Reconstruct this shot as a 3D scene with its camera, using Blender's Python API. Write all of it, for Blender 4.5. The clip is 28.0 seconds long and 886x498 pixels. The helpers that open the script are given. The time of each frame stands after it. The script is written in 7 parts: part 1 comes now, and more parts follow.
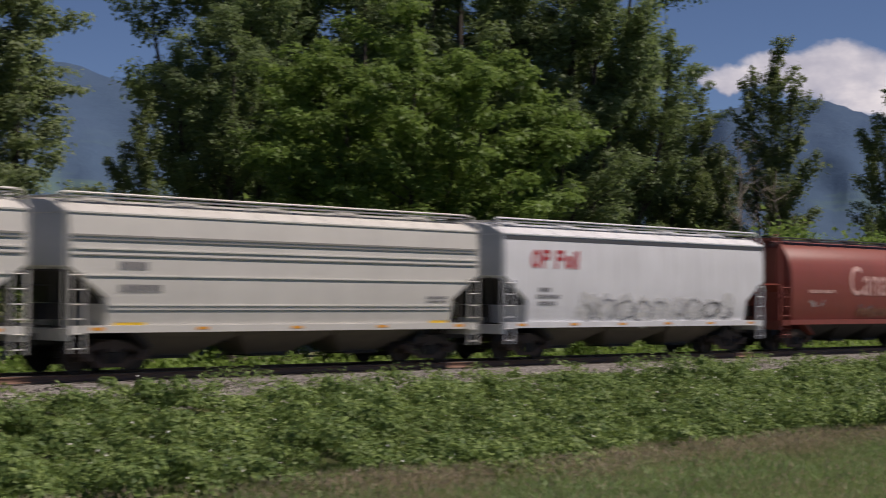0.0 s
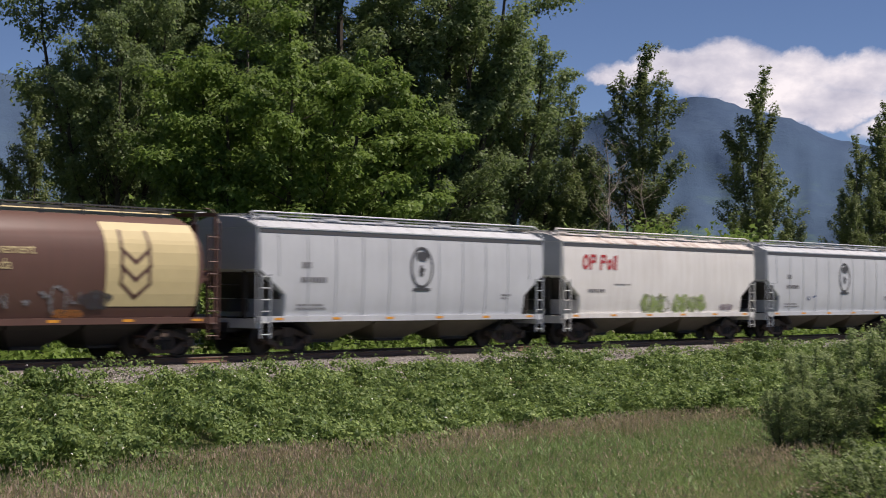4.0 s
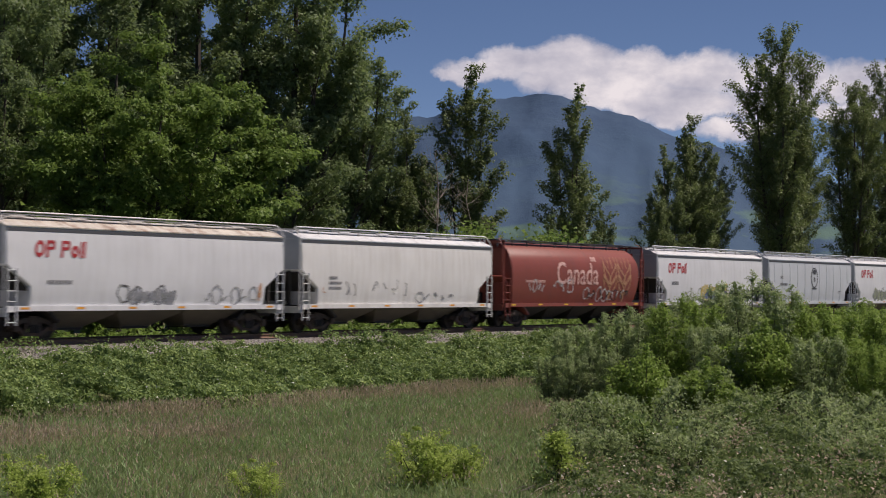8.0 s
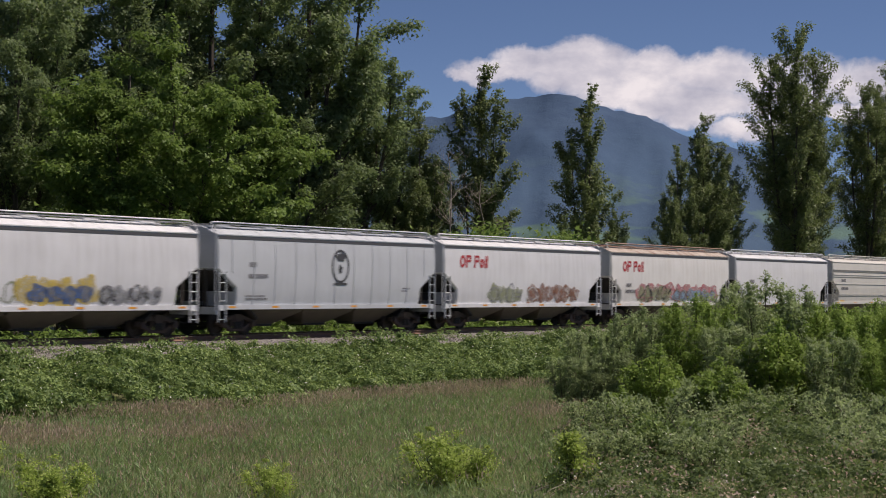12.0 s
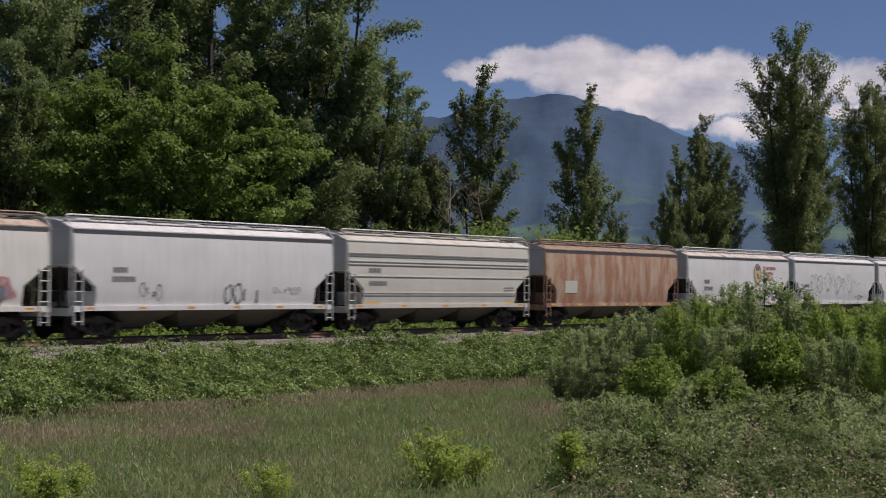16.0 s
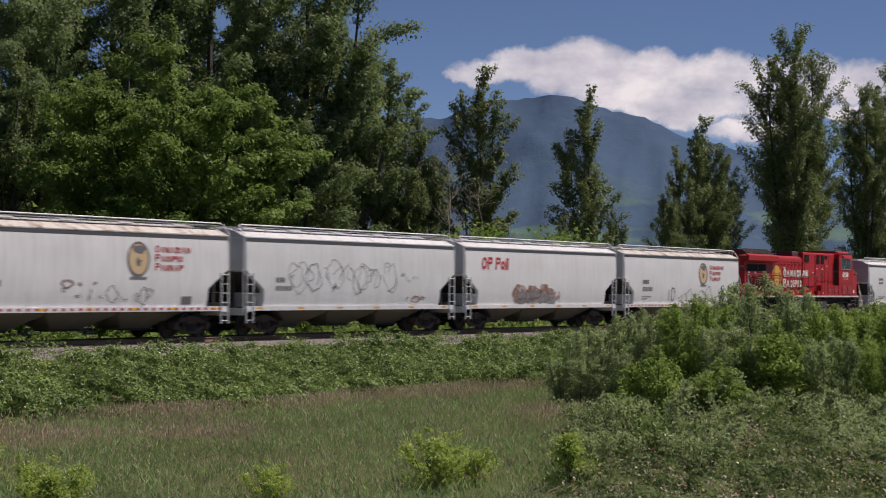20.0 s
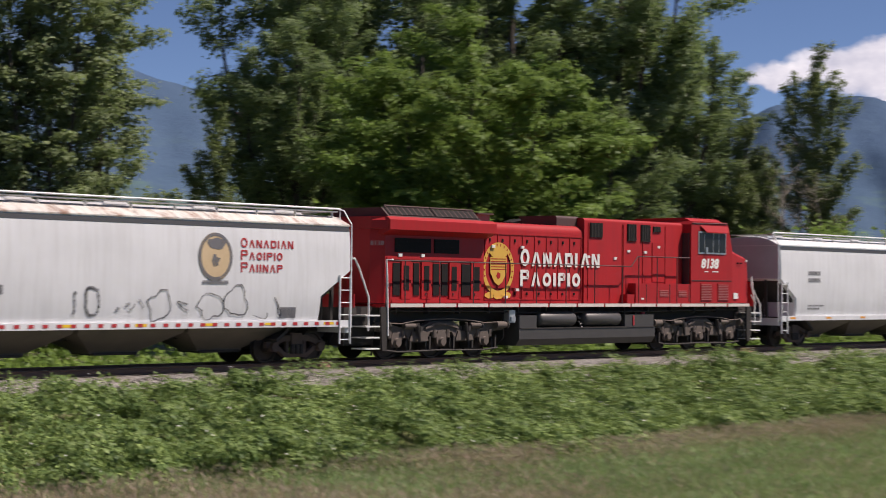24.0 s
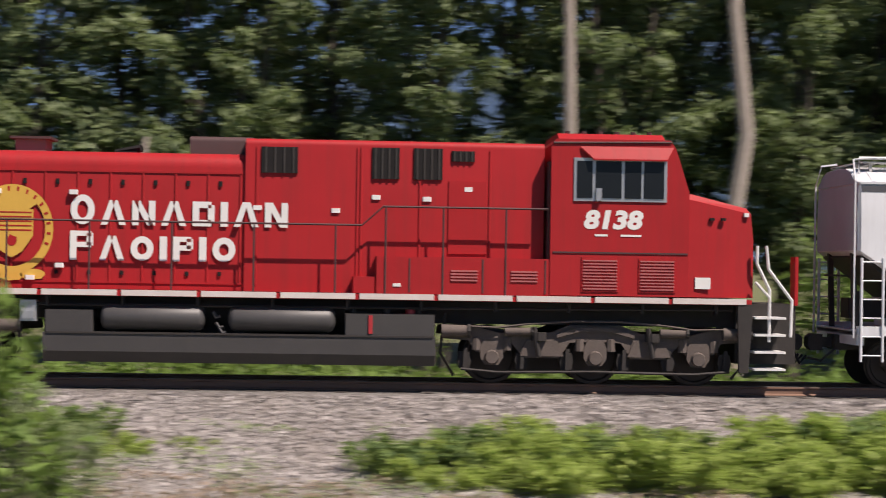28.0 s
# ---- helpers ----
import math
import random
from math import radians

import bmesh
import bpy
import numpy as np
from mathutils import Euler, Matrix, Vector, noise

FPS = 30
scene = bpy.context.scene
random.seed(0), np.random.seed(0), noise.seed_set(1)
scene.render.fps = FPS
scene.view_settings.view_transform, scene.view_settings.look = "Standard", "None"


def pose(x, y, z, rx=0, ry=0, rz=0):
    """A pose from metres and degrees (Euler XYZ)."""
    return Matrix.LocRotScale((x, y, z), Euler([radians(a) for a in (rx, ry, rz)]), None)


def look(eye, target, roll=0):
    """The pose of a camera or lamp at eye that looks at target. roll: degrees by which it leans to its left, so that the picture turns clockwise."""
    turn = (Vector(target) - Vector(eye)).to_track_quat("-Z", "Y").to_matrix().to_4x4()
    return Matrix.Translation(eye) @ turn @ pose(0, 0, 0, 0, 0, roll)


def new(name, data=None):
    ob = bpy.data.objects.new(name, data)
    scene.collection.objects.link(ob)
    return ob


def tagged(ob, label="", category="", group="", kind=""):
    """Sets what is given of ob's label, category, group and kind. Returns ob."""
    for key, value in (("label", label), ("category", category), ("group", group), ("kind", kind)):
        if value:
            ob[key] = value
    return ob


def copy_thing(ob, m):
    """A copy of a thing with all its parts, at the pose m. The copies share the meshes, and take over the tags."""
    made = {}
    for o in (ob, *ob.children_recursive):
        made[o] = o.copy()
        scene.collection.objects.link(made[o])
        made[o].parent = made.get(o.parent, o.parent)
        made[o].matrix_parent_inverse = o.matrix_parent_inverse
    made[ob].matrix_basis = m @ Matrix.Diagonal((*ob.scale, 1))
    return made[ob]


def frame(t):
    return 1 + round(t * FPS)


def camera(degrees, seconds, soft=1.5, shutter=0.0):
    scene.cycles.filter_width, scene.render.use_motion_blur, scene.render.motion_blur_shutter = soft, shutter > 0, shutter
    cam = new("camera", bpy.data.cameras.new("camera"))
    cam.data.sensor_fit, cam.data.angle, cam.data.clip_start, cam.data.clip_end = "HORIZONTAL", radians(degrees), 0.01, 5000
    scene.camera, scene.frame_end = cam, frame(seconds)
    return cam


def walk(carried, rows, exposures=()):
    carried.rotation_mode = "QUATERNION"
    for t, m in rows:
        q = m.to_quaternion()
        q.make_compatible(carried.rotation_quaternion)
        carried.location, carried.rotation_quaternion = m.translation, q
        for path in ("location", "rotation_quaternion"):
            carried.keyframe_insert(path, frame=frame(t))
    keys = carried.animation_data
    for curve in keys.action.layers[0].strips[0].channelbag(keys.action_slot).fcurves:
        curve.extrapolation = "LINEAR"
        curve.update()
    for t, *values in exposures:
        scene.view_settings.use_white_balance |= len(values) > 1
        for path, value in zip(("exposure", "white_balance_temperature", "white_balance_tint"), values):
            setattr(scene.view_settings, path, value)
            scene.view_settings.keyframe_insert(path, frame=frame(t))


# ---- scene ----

# The camera: it stands on a low bank beside the line and steps up towards the train at the start and at the end.
cam = camera(28.1, 28.0, soft=0.95, shutter=0.45)
EYE = 2.3
ROWS = [
    (0.0, 12.06, 10.51, 91.23, -0.84, -48.49),
    (0.5, 12.83, 10.44, 91.27, -0.63, -50.53),
    (1.0, 12.87, 10.45, 91.26, -0.63, -50.62),
    (1.5, 12.91, 10.46, 91.26, -0.66, -50.68),
    (2.0, 12.93, 10.46, 91.29, -0.67, -50.67),
    (2.5, 13.01, 10.46, 91.28, -0.66, -50.82),
    (4.5, 6.11, 4.65, 91.07, -0.81, -52.56),
    (5.0, 1.76, 1.31, 91.00, -0.90, -53.31),
    (5.5, 0.00, 0.00, 90.96, -0.92, -53.98),
    (6.0, 0.00, 0.00, 90.98, -0.85, -54.74),
    (6.5, 0.00, 0.00, 90.99, -0.82, -55.52),
    (7.0, 0.00, 0.00, 91.00, -0.82, -56.40),
    (7.5, 0.00, 0.00, 91.01, -0.82, -56.91),
    (8.0, 0.00, 0.00, 91.03, -0.78, -56.90),
    (8.5, 0.00, 0.00, 91.04, -0.81, -56.76),
    (9.0, 0.00, 0.00, 91.04, -0.83, -56.60),
    (9.5, 0.00, 0.00, 91.03, -0.81, -56.45),
    (10.0, 0.00, 0.00, 91.04, -0.81, -56.47),
    (12.5, 0.00, 0.00, 91.03, -0.79, -56.48),
    (14.5, 0.00, 0.00, 91.03, -0.79, -56.48),
    (15.0, 0.00, 0.00, 91.03, -0.77, -56.47),
    (15.5, 0.00, 0.00, 91.03, -0.74, -56.51),
    (16.0, 0.00, 0.00, 91.03, -0.77, -56.51),
    (16.5, 0.00, 0.00, 91.03, -0.73, -56.50),
    (17.0, 0.00, 0.00, 91.02, -0.76, -56.53),
    (17.5, 0.00, 0.00, 91.03, -0.79, -56.51),
    (18.0, 0.00, 0.00, 91.04, -0.80, -56.52),
    (18.5, 0.00, 0.00, 91.04, -0.81, -56.50),
    (19.0, 0.00, 0.00, 91.04, -0.80, -56.53),
    (19.5, 0.00, 0.00, 91.07, -0.78, -56.53),
    (20.0, 0.00, 0.00, 91.07, -0.77, -56.52),
    (20.5, 0.00, 0.00, 91.06, -0.82, -56.58),
    (22.5, 0.00, 0.00, 91.07, -0.75, -56.34),
    (23.0, 2.30, 1.69, 91.06, -0.71, -53.73),
    (23.5, 5.98, 4.98, 91.10, -0.68, -50.26),
    (24.0, 8.72, 8.13, 91.16, -0.65, -47.01),
    (24.5, 10.25, 11.20, 91.19, -0.66, -42.61),
    (25.0, 9.45, 11.85, 91.14, -0.80, -38.40),
    (25.5, 7.95, 11.70, 91.09, -1.00, -34.01),
    (26.0, 6.30, 11.08, 91.01, -1.04, -29.26),
    (26.5, 5.08, 10.98, 90.97, -1.04, -24.47),
    (27.0, 3.77, 11.23, 90.86, -1.06, -18.18),
    (27.5, 2.03, 11.42, 90.71, -0.93, -9.82),
    (28.0, -0.15, 11.90, 90.49, -0.92, -2.55)]
EXPOSE = [(0.0, -0.18), (1.0, -0.02), (1.5, 0.3), (2.0, 0.58), (2.5, 0.62), (4.5, 0.0), (5.5, -0.12), (7.0, -0.13), (8.0, -0.10), (9.0, 0.0), (10.5, 0.02), (12.5, -0.08), (14.5, -0.18), (16.0, -0.20), (17.0, -0.02), (18.5, 0.0), (20.0, -0.08),
          (22.5, -0.02), (23.0, 0.1), (24.0, 0.35), (25.0, 0.52), (26.0, 0.48), (27.0, 0.32), (28.0, 0.4)]
walk(cam, [(t, pose(x, y, EYE, rx, ry, rz)) for t, x, y, rx, ry, rz in ROWS], exposures=[(t, e + 0.03, 6900, 20) for t, e in EXPOSE])

# ---- sky and sun ----
SUN = Vector((0.45, -0.45, 1.0)).normalized()
world = bpy.data.worlds.new("world")
scene.world = world
world.use_nodes = True
wn = world.node_tree
sky = wn.nodes.new("ShaderNodeTexSky")
sky.sky_type = "NISHITA"
sky.sun_disc = False
sky.sun_elevation = math.asin(SUN.z)
sky.sun_rotation = math.atan2(SUN.x, SUN.y)
sky.altitude = 4500
sky.air_density = 0.9
sky.dust_density = 0.0
sky.ozone_density = 5.0
wn.links.new(sky.outputs[0], wn.nodes["Background"].inputs[0])
wn.nodes["Background"].inputs[1].default_value = 0.072
sun = new("sun", bpy.data.lights.new("sun", "SUN"))
sun.data.energy = 4.8
sun.data.angle = radians(0.55)
sun.data.color = (1.0, 0.95, 0.87)
sun.matrix_world = look((0, 0, 60), Vector((0, 0, 60)) - SUN)


# ---- materials ----
def material(name):
    m = bpy.data.materials.new(name)
    m.use_nodes = True
    t = m.node_tree
    return m, t, t.nodes["Principled BSDF"], t.nodes["Material Output"]


def nd(t, kind, **inputs):
    n = t.nodes.new(kind)
    for k, v in inputs.items():
        n.inputs[k.replace("_", " ")].default_value = v
    return n


def ramp(t, fac, stops):
    r = t.nodes.new("ShaderNodeValToRGB")
    e = r.color_ramp.elements
    while len(e) < len(stops):
        e.new(0.5)
    for el, (p, col) in zip(e, stops):
        el.position, el.color = p, (*col, 1)
    t.links.new(fac, r.inputs[0])
    return r.outputs[0]


def mixc(t, fac, a, b, blend="MIX"):
    n = t.nodes.new("ShaderNodeMix")
    n.data_type, n.blend_type = "RGBA", blend
    for sock, v in ((n.inputs[0], fac), (n.inputs[6], a), (n.inputs[7], b)):
        if isinstance(v, (int, float)):
            sock.default_value = v
        elif isinstance(v, tuple):
            sock.default_value = (*v, 1)
        else:
            t.links.new(v, sock)
    return n.outputs[2]


def coords(t, scale=(1, 1, 1), which="Object"):
    c = t.nodes.new("ShaderNodeTexCoord")
    m = t.nodes.new("ShaderNodeMapping")
    m.inputs["Scale"].default_value = scale
    t.links.new(c.outputs[which], m.inputs[0])
    return m.outputs[0]


def noise_out(t, vec, scale, detail=4.0, rough=0.55, out="Fac"):
    n = nd(t, "ShaderNodeTexNoise", Scale=scale, Detail=detail, Roughness=rough)
    t.links.new(vec, n.inputs["Vector"])
    return n.outputs[out]


def bump(t, b, height, strength, dist=0.01):
    n = nd(t, "ShaderNodeBump", Strength=strength, Distance=dist)
    t.links.new(height, n.inputs["Height"])
    t.links.new(n.outputs[0], b.inputs["Normal"])


def plain(name, a, b_, rough=0.6, metal=0.0, scale=3.0, bumpy=0.1, fine=40.0):
    """A surface that varies between two colours at two scales."""
    m, t, b, o = material(name)
    v = coords(t)
    n1 = noise_out(t, v, scale)
    n2 = noise_out(t, v, fine, 3.0)
    col = mixc(t, n1, a, b_)
    col = mixc(t, 0.25, col, ramp(t, n2, [(0.3, a), (0.7, b_)]))
    t.links.new(col, b.inputs["Base Color"])
    b.inputs["Roughness"].default_value = rough
    b.inputs["Metallic"].default_value = metal
    if bumpy:
        bump(t, b, n2, bumpy)
    return m


def car_paint(name, base, dirt, rust=0.0, grime=0.35, rough=0.55, rustcol=(0.19, 0.075, 0.035)):
    """Painted steel with faded patches, vertical streaks of dirt and patches of rust."""
    m, t, b, o = material(name)
    v = coords(t)
    streak = noise_out(t, coords(t, (3.2, 1.0, 0.22)), 2.0, 5.0, 0.6)
    patch = noise_out(t, v, 0.55, 4.0, 0.6)
    fine = noise_out(t, v, 22.0, 3.0)
    col = mixc(t, ramp(t, patch, [(0.3, (0, 0, 0)), (0.75, (1, 1, 1))]), base, tuple(c * 0.86 for c in base))
    gr = ramp(t, streak, [(0.45, (0, 0, 0)), (0.85, (grime, grime, grime))])
    col = mixc(t, gr, col, dirt)
    if rust > 0:
        rn = noise_out(t, coords(t, (1.6, 1.0, 0.5)), 1.1, 7.0, 0.68)
        lo = 0.78 - 0.45 * rust
        col = mixc(t, ramp(t, rn, [(lo, (0, 0, 0)), (lo + 0.16, (0.9, 0.9, 0.9))]), col, rustcol)
    spk = ramp(t, fine, [(0.72, (0, 0, 0)), (0.8, (0.25, 0.25, 0.25))])
    col = mixc(t, spk, col, dirt)
    t.links.new(col, b.inputs["Base Color"])
    b.inputs["Roughness"].default_value = rough
    wob = noise_out(t, v, 1.4, 3.0)
    bump(t, b, wob, 0.25, 0.03)
    return m


def leaf_mat(name, dark, light, trans=0.35, dead=None):
    m, t, b, o = material(name)
    g = t.nodes.new("ShaderNodeNewGeometry")
    col = ramp(t, g.outputs["Random Per Island"], [(0.0, dark), (0.6, tuple((p + q) / 2 for p, q in zip(dark, light))), (1.0, light)])
    big = noise_out(t, coords(t), 0.35, 3.0)
    col = mixc(t, ramp(t, big, [(0.35, (0, 0, 0)), (0.7, (0.5, 0.5, 0.5))]), col, tuple(0.72 * c for c in dark) if dead is None else dead)
    t.links.new(col, b.inputs["Base Color"])
    b.inputs["Roughness"].default_value = 0.5
    b.inputs["Specular IOR Level"].default_value = 0.17
    tr = t.nodes.new("ShaderNodeBsdfTranslucent")
    t.links.new(mixc(t, 0.4, col, (0.27, 0.38, 0.09), "MIX"), tr.inputs[0])
    mx = t.nodes.new("ShaderNodeMixShader")
    mx.inputs[0].default_value = trans
    t.links.new(b.outputs[0], mx.inputs[1])
    t.links.new(tr.outputs[0], mx.inputs[2])
    t.links.new(mx.outputs[0], o.inputs[0])
    return m


M_BRIGHT = leaf_mat("leaf bright maple", (0.110, 0.180, 0.040), (0.225, 0.335, 0.078), 0.42)
M_DARK = leaf_mat("leaf cottonwood", (0.122, 0.175, 0.084), (0.260, 0.332, 0.160), 0.45)
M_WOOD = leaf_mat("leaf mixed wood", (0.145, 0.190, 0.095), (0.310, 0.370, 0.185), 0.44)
M_POPLAR = leaf_mat("leaf poplar", (0.100, 0.135, 0.058), (0.235, 0.280, 0.120), 0.36)
M_SHRUB = leaf_mat("leaf shrub", (0.125, 0.205, 0.048), (0.26, 0.38, 0.10), 0.45)
M_BRAMBLE = leaf_mat("leaf bramble", (0.085, 0.150, 0.050), (0.330, 0.430, 0.140), 0.30)
M_WILLOW = leaf_mat("leaf willow", (0.235, 0.300, 0.150), (0.450, 0.530, 0.285), 0.50)
M_SPRING = leaf_mat("leaf spring green", (0.175, 0.275, 0.055), (0.350, 0.470, 0.110), 0.50)
M_THICK = leaf_mat("leaf thicket bramble", (0.088, 0.132, 0.054), (0.200, 0.262, 0.112), 0.40)
M_LIME = leaf_mat("leaf young shoot", (0.30, 0.40, 0.085), (0.56, 0.67, 0.20), 0.5)
M_BLOSSOM = plain("bramble blossom", (0.75, 0.74, 0.68), (0.6, 0.6, 0.5), 0.8, bumpy=0)
M_GRASS = leaf_mat("grass blades", (0.175, 0.255, 0.112), (0.330, 0.405, 0.205), 0.4)
M_HERB = leaf_mat("meadow herb leaves", (0.150, 0.245, 0.100), (0.370, 0.490, 0.230), 0.4)
M_SEED = leaf_mat("grass seed heads", (0.39, 0.285, 0.225), (0.60, 0.475, 0.395), 0.4)
M_BARK = plain("bark", (0.10, 0.085, 0.068), (0.045, 0.038, 0.03), 0.9, scale=6, bumpy=0.6, fine=30)
M_PALEBARK = plain("pale dead wood", (0.42, 0.36, 0.30), (0.24, 0.20, 0.165), 0.85, scale=5, bumpy=0.5, fine=25)


# ---- mesh building ----
class Build:
    """Collects vertices and faces of one mesh."""

    def __init__(self):
        self.v, self.f = [], []

    def add(self, verts, faces):
        n = len(self.v)
        self.v.extend(tuple(p) for p in verts)
        self.f.extend(tuple(i + n for i in f) for f in faces)
        return self

    def box(self, x0, x1, y0, y1, z0, z1, m=None):
        """A box with chamfered upright edges."""
        c = min(0.02, 0.2 * min(abs(x1 - x0), abs(y1 - y0)))
        ring = [(x0 + c, y0), (x1 - c, y0), (x1, y0 + c), (x1, y1 - c), (x1 - c, y1), (x0 + c, y1), (x0, y1 - c), (x0, y0 + c)]
        vs = [Vector((x, y, z)) for z in (z0, z1) for x, y in ring]
        if m is not None:
            vs = [m @ p for p in vs]
        fs = [(i, (i + 1) % 8, 8 + (i + 1) % 8, 8 + i) for i in range(8)] + [tuple(range(7, -1, -1)), tuple(range(8, 16))]
        return self.add(vs, fs)

    def prism(self, poly, y0, y1):
        """A polygon of (x, z), counter-clockwise seen from -y, between y0 and y1."""
        n = len(poly)
        vs = [(x, y0, z) for x, z in poly] + [(x, y1, z) for x, z in poly]
        fs = [tuple(range(n)), tuple(range(2 * n - 1, n - 1, -1))]
        fs += [((i + 1) % n, i, n + i, n + (i + 1) % n) for i in range(n)]
        return self.add(vs, fs)

    def profile(self, poly, x0, x1):
        """A polygon of (y, z) drawn along x."""
        n = len(poly)
        vs = [(x0, y, z) for y, z in poly] + [(x1, y, z) for y, z in poly]
        fs = [tuple(range(n - 1, -1, -1)), tuple(range(n, 2 * n))]
        fs += [(i, (i + 1) % n, n + (i + 1) % n, n + i) for i in range(n)]
        return self.add(vs, fs)

    def tube(self, pts, r, n=6, r2=None):
        """A round bar through points, tapering to r2."""
        pts = [Vector(p) for p in pts]
        r2 = r if r2 is None else r2
        rings = []
        for i, p in enumerate(pts):
            d = (pts[min(i + 1, len(pts) - 1)] - pts[max(i - 1, 0)]).normalized()
            a = d.orthogonal().normalized()
            if abs(d.z) < 0.9:
                a = d.cross(Vector((0, 0, 1))).normalized()
            b = d.cross(a)
            k = r + (r2 - r) * i / max(1, len(pts) - 1)
            rings.append([p + k * (a * math.cos(2 * math.pi * j / n) + b * math.sin(2 * math.pi * j / n)) for j in range(n)])
        vs = [q for ring in rings for q in ring]
        fs = []
        for i in range(len(pts) - 1):
            fs += [(i * n + j, i * n + (j + 1) % n, (i + 1) * n + (j + 1) % n, (i + 1) * n + j) for j in range(n)]
        fs += [tuple(range(n - 1, -1, -1)), tuple(range((len(pts) - 1) * n, len(pts) * n))]
        return self.add(vs, fs)

    def loft(self, rings, caps=True):
        n = len(rings[0])
        vs = [q for ring in rings for q in ring]
        fs = []
        for i in range(len(rings) - 1):
            fs += [(i * n + j, i * n + (j + 1) % n, (i + 1) * n + (j + 1) % n, (i + 1) * n + j) for j in range(n)]
        if caps:
            fs += [tuple(range(n - 1, -1, -1)), tuple(range((len(rings) - 1) * n, len(rings) * n))]
        return self.add(vs, fs)

    def mesh(self, name, mat, smooth=False):
        me = bpy.data.meshes.new(name)
        me.from_pydata(self.v, [], self.f)
        bm = bmesh.new()
        bm.from_mesh(me)
        bmesh.ops.recalc_face_normals(bm, faces=bm.faces)
        bm.to_mesh(me)
        bm.free()
        me.materials.append(mat)
        if smooth:
            me.shade_smooth()
            me.set_sharp_from_angle(angle=radians(38))
        return me


def part(name, b, mat, parent, label="", smooth=False, at=None):
    me = b if isinstance(b, bpy.types.Mesh) else b.mesh(name, mat, smooth)
    ob = new(name, me)
    ob.parent = parent
    if at is not None:
        ob.matrix_parent_inverse = Matrix.Translation(at)
    return tagged(ob, label=label)


def np_mesh(name, verts, nper, mat):
    """A mesh of separate faces with nper corners each, from an array of vertices."""
    me = bpy.data.meshes.new(name)
    n = len(verts)
    me.vertices.add(n)
    me.vertices.foreach_set("co", np.ascontiguousarray(verts, dtype=np.float32).ravel())
    me.loops.add(n)
    me.loops.foreach_set("vertex_index", np.arange(n, dtype=np.int32))
    me.polygons.add(n // nper)
    me.polygons.foreach_set("loop_start", np.arange(0, n, nper, dtype=np.int32))
    me.update(calc_edges=True)
    me.validate()
    me.materials.append(mat)
    return me


def leaves(P, size, rng, up=0.35, aspect=0.55, face=None):
    """Three-cornered leaves at the points P, turned at random, or loosely towards the directions in face."""
    n = len(P)
    nor = rng.normal(size=(n, 3))
    if face is None:
        nor[:, 2] = np.abs(nor[:, 2]) + up
    else:
        nor = 0.42 * nor + face
    nor /= np.linalg.norm(nor, axis=1)[:, None]
    t = np.cross(nor, rng.normal(size=(n, 3)))
    t /= np.linalg.norm(t, axis=1)[:, None] + 1e-9
    b = np.cross(nor, t)
    s = (size * rng.uniform(0.6, 1.35, n))[:, None]
    out = np.stack([P + t * s, P + b * s * aspect - t * s * 0.75, P - b * s * aspect - t * s * 0.55 - nor * s * 0.2], 1)
    return out.reshape(-1, 3)


# ---- ground ----
def ground_z(x, y):
    """Height of the ground: the camera's bank, the meadow, the railway bank and the flat land behind."""
    ys = [-400, 1.5, 8, 14, 26, 38.0, 41.5, 44.2, 45.4, 49.0, 50.6, 54, 90, 6000]
    zs = [0.55, 0.55, -1.15, -1.6, -1.6, -1.55, -1.0, -0.5, -0.3, -0.3, -0.9, -1.0, -1.0, -1.0]
    return np.interp(y, ys, zs)


def rough_z(x, y):
    return ground_z(x, y) + 0.10 * noise.noise(Vector((x * 0.18, y * 0.18, 3.1))) + 0.03 * noise.noise(Vector((x * 0.9, y * 0.9, 7.7)))


def sheet(name, xs, ys, zf, mat, label, category, kind="structure"):
    vs = [(x, y, zf(x, y)) for y in ys for x in xs]
    n = len(xs)
    fs = [(j * n + i, j * n + i + 1, (j + 1) * n + i + 1, (j + 1) * n + i) for j in range(len(ys) - 1) for i in range(n - 1)]
    me = bpy.data.meshes.new(name)
    me.from_pydata(vs, [], fs)
    me.materials.append(mat)
    me.shade_smooth()
    return tagged(new(name, me), label, category, kind=kind)


def soil_mat():
    m, t, b, o = material("meadow soil and grass")
    v = coords(t)
    a = noise_out(t, v, 0.12, 5.0, 0.6)
    f = noise_out(t, v, 9.0, 6.0, 0.7)
    col = mixc(t, ramp(t, a, [(0.35, (0, 0, 0)), (0.65, (1, 1, 1))]), (0.13, 0.16, 0.055), (0.20, 0.175, 0.09))
    col = mixc(t, ramp(t, f, [(0.35, (0, 0, 0)), (0.7, (0.7, 0.7, 0.7))]), col, (0.08, 0.09, 0.03))
    t.links.new(col, b.inputs["Base Color"])
    b.inputs["Roughness"].default_value = 0.95
    bump(t, b, f, 0.8, 0.1)
    return m


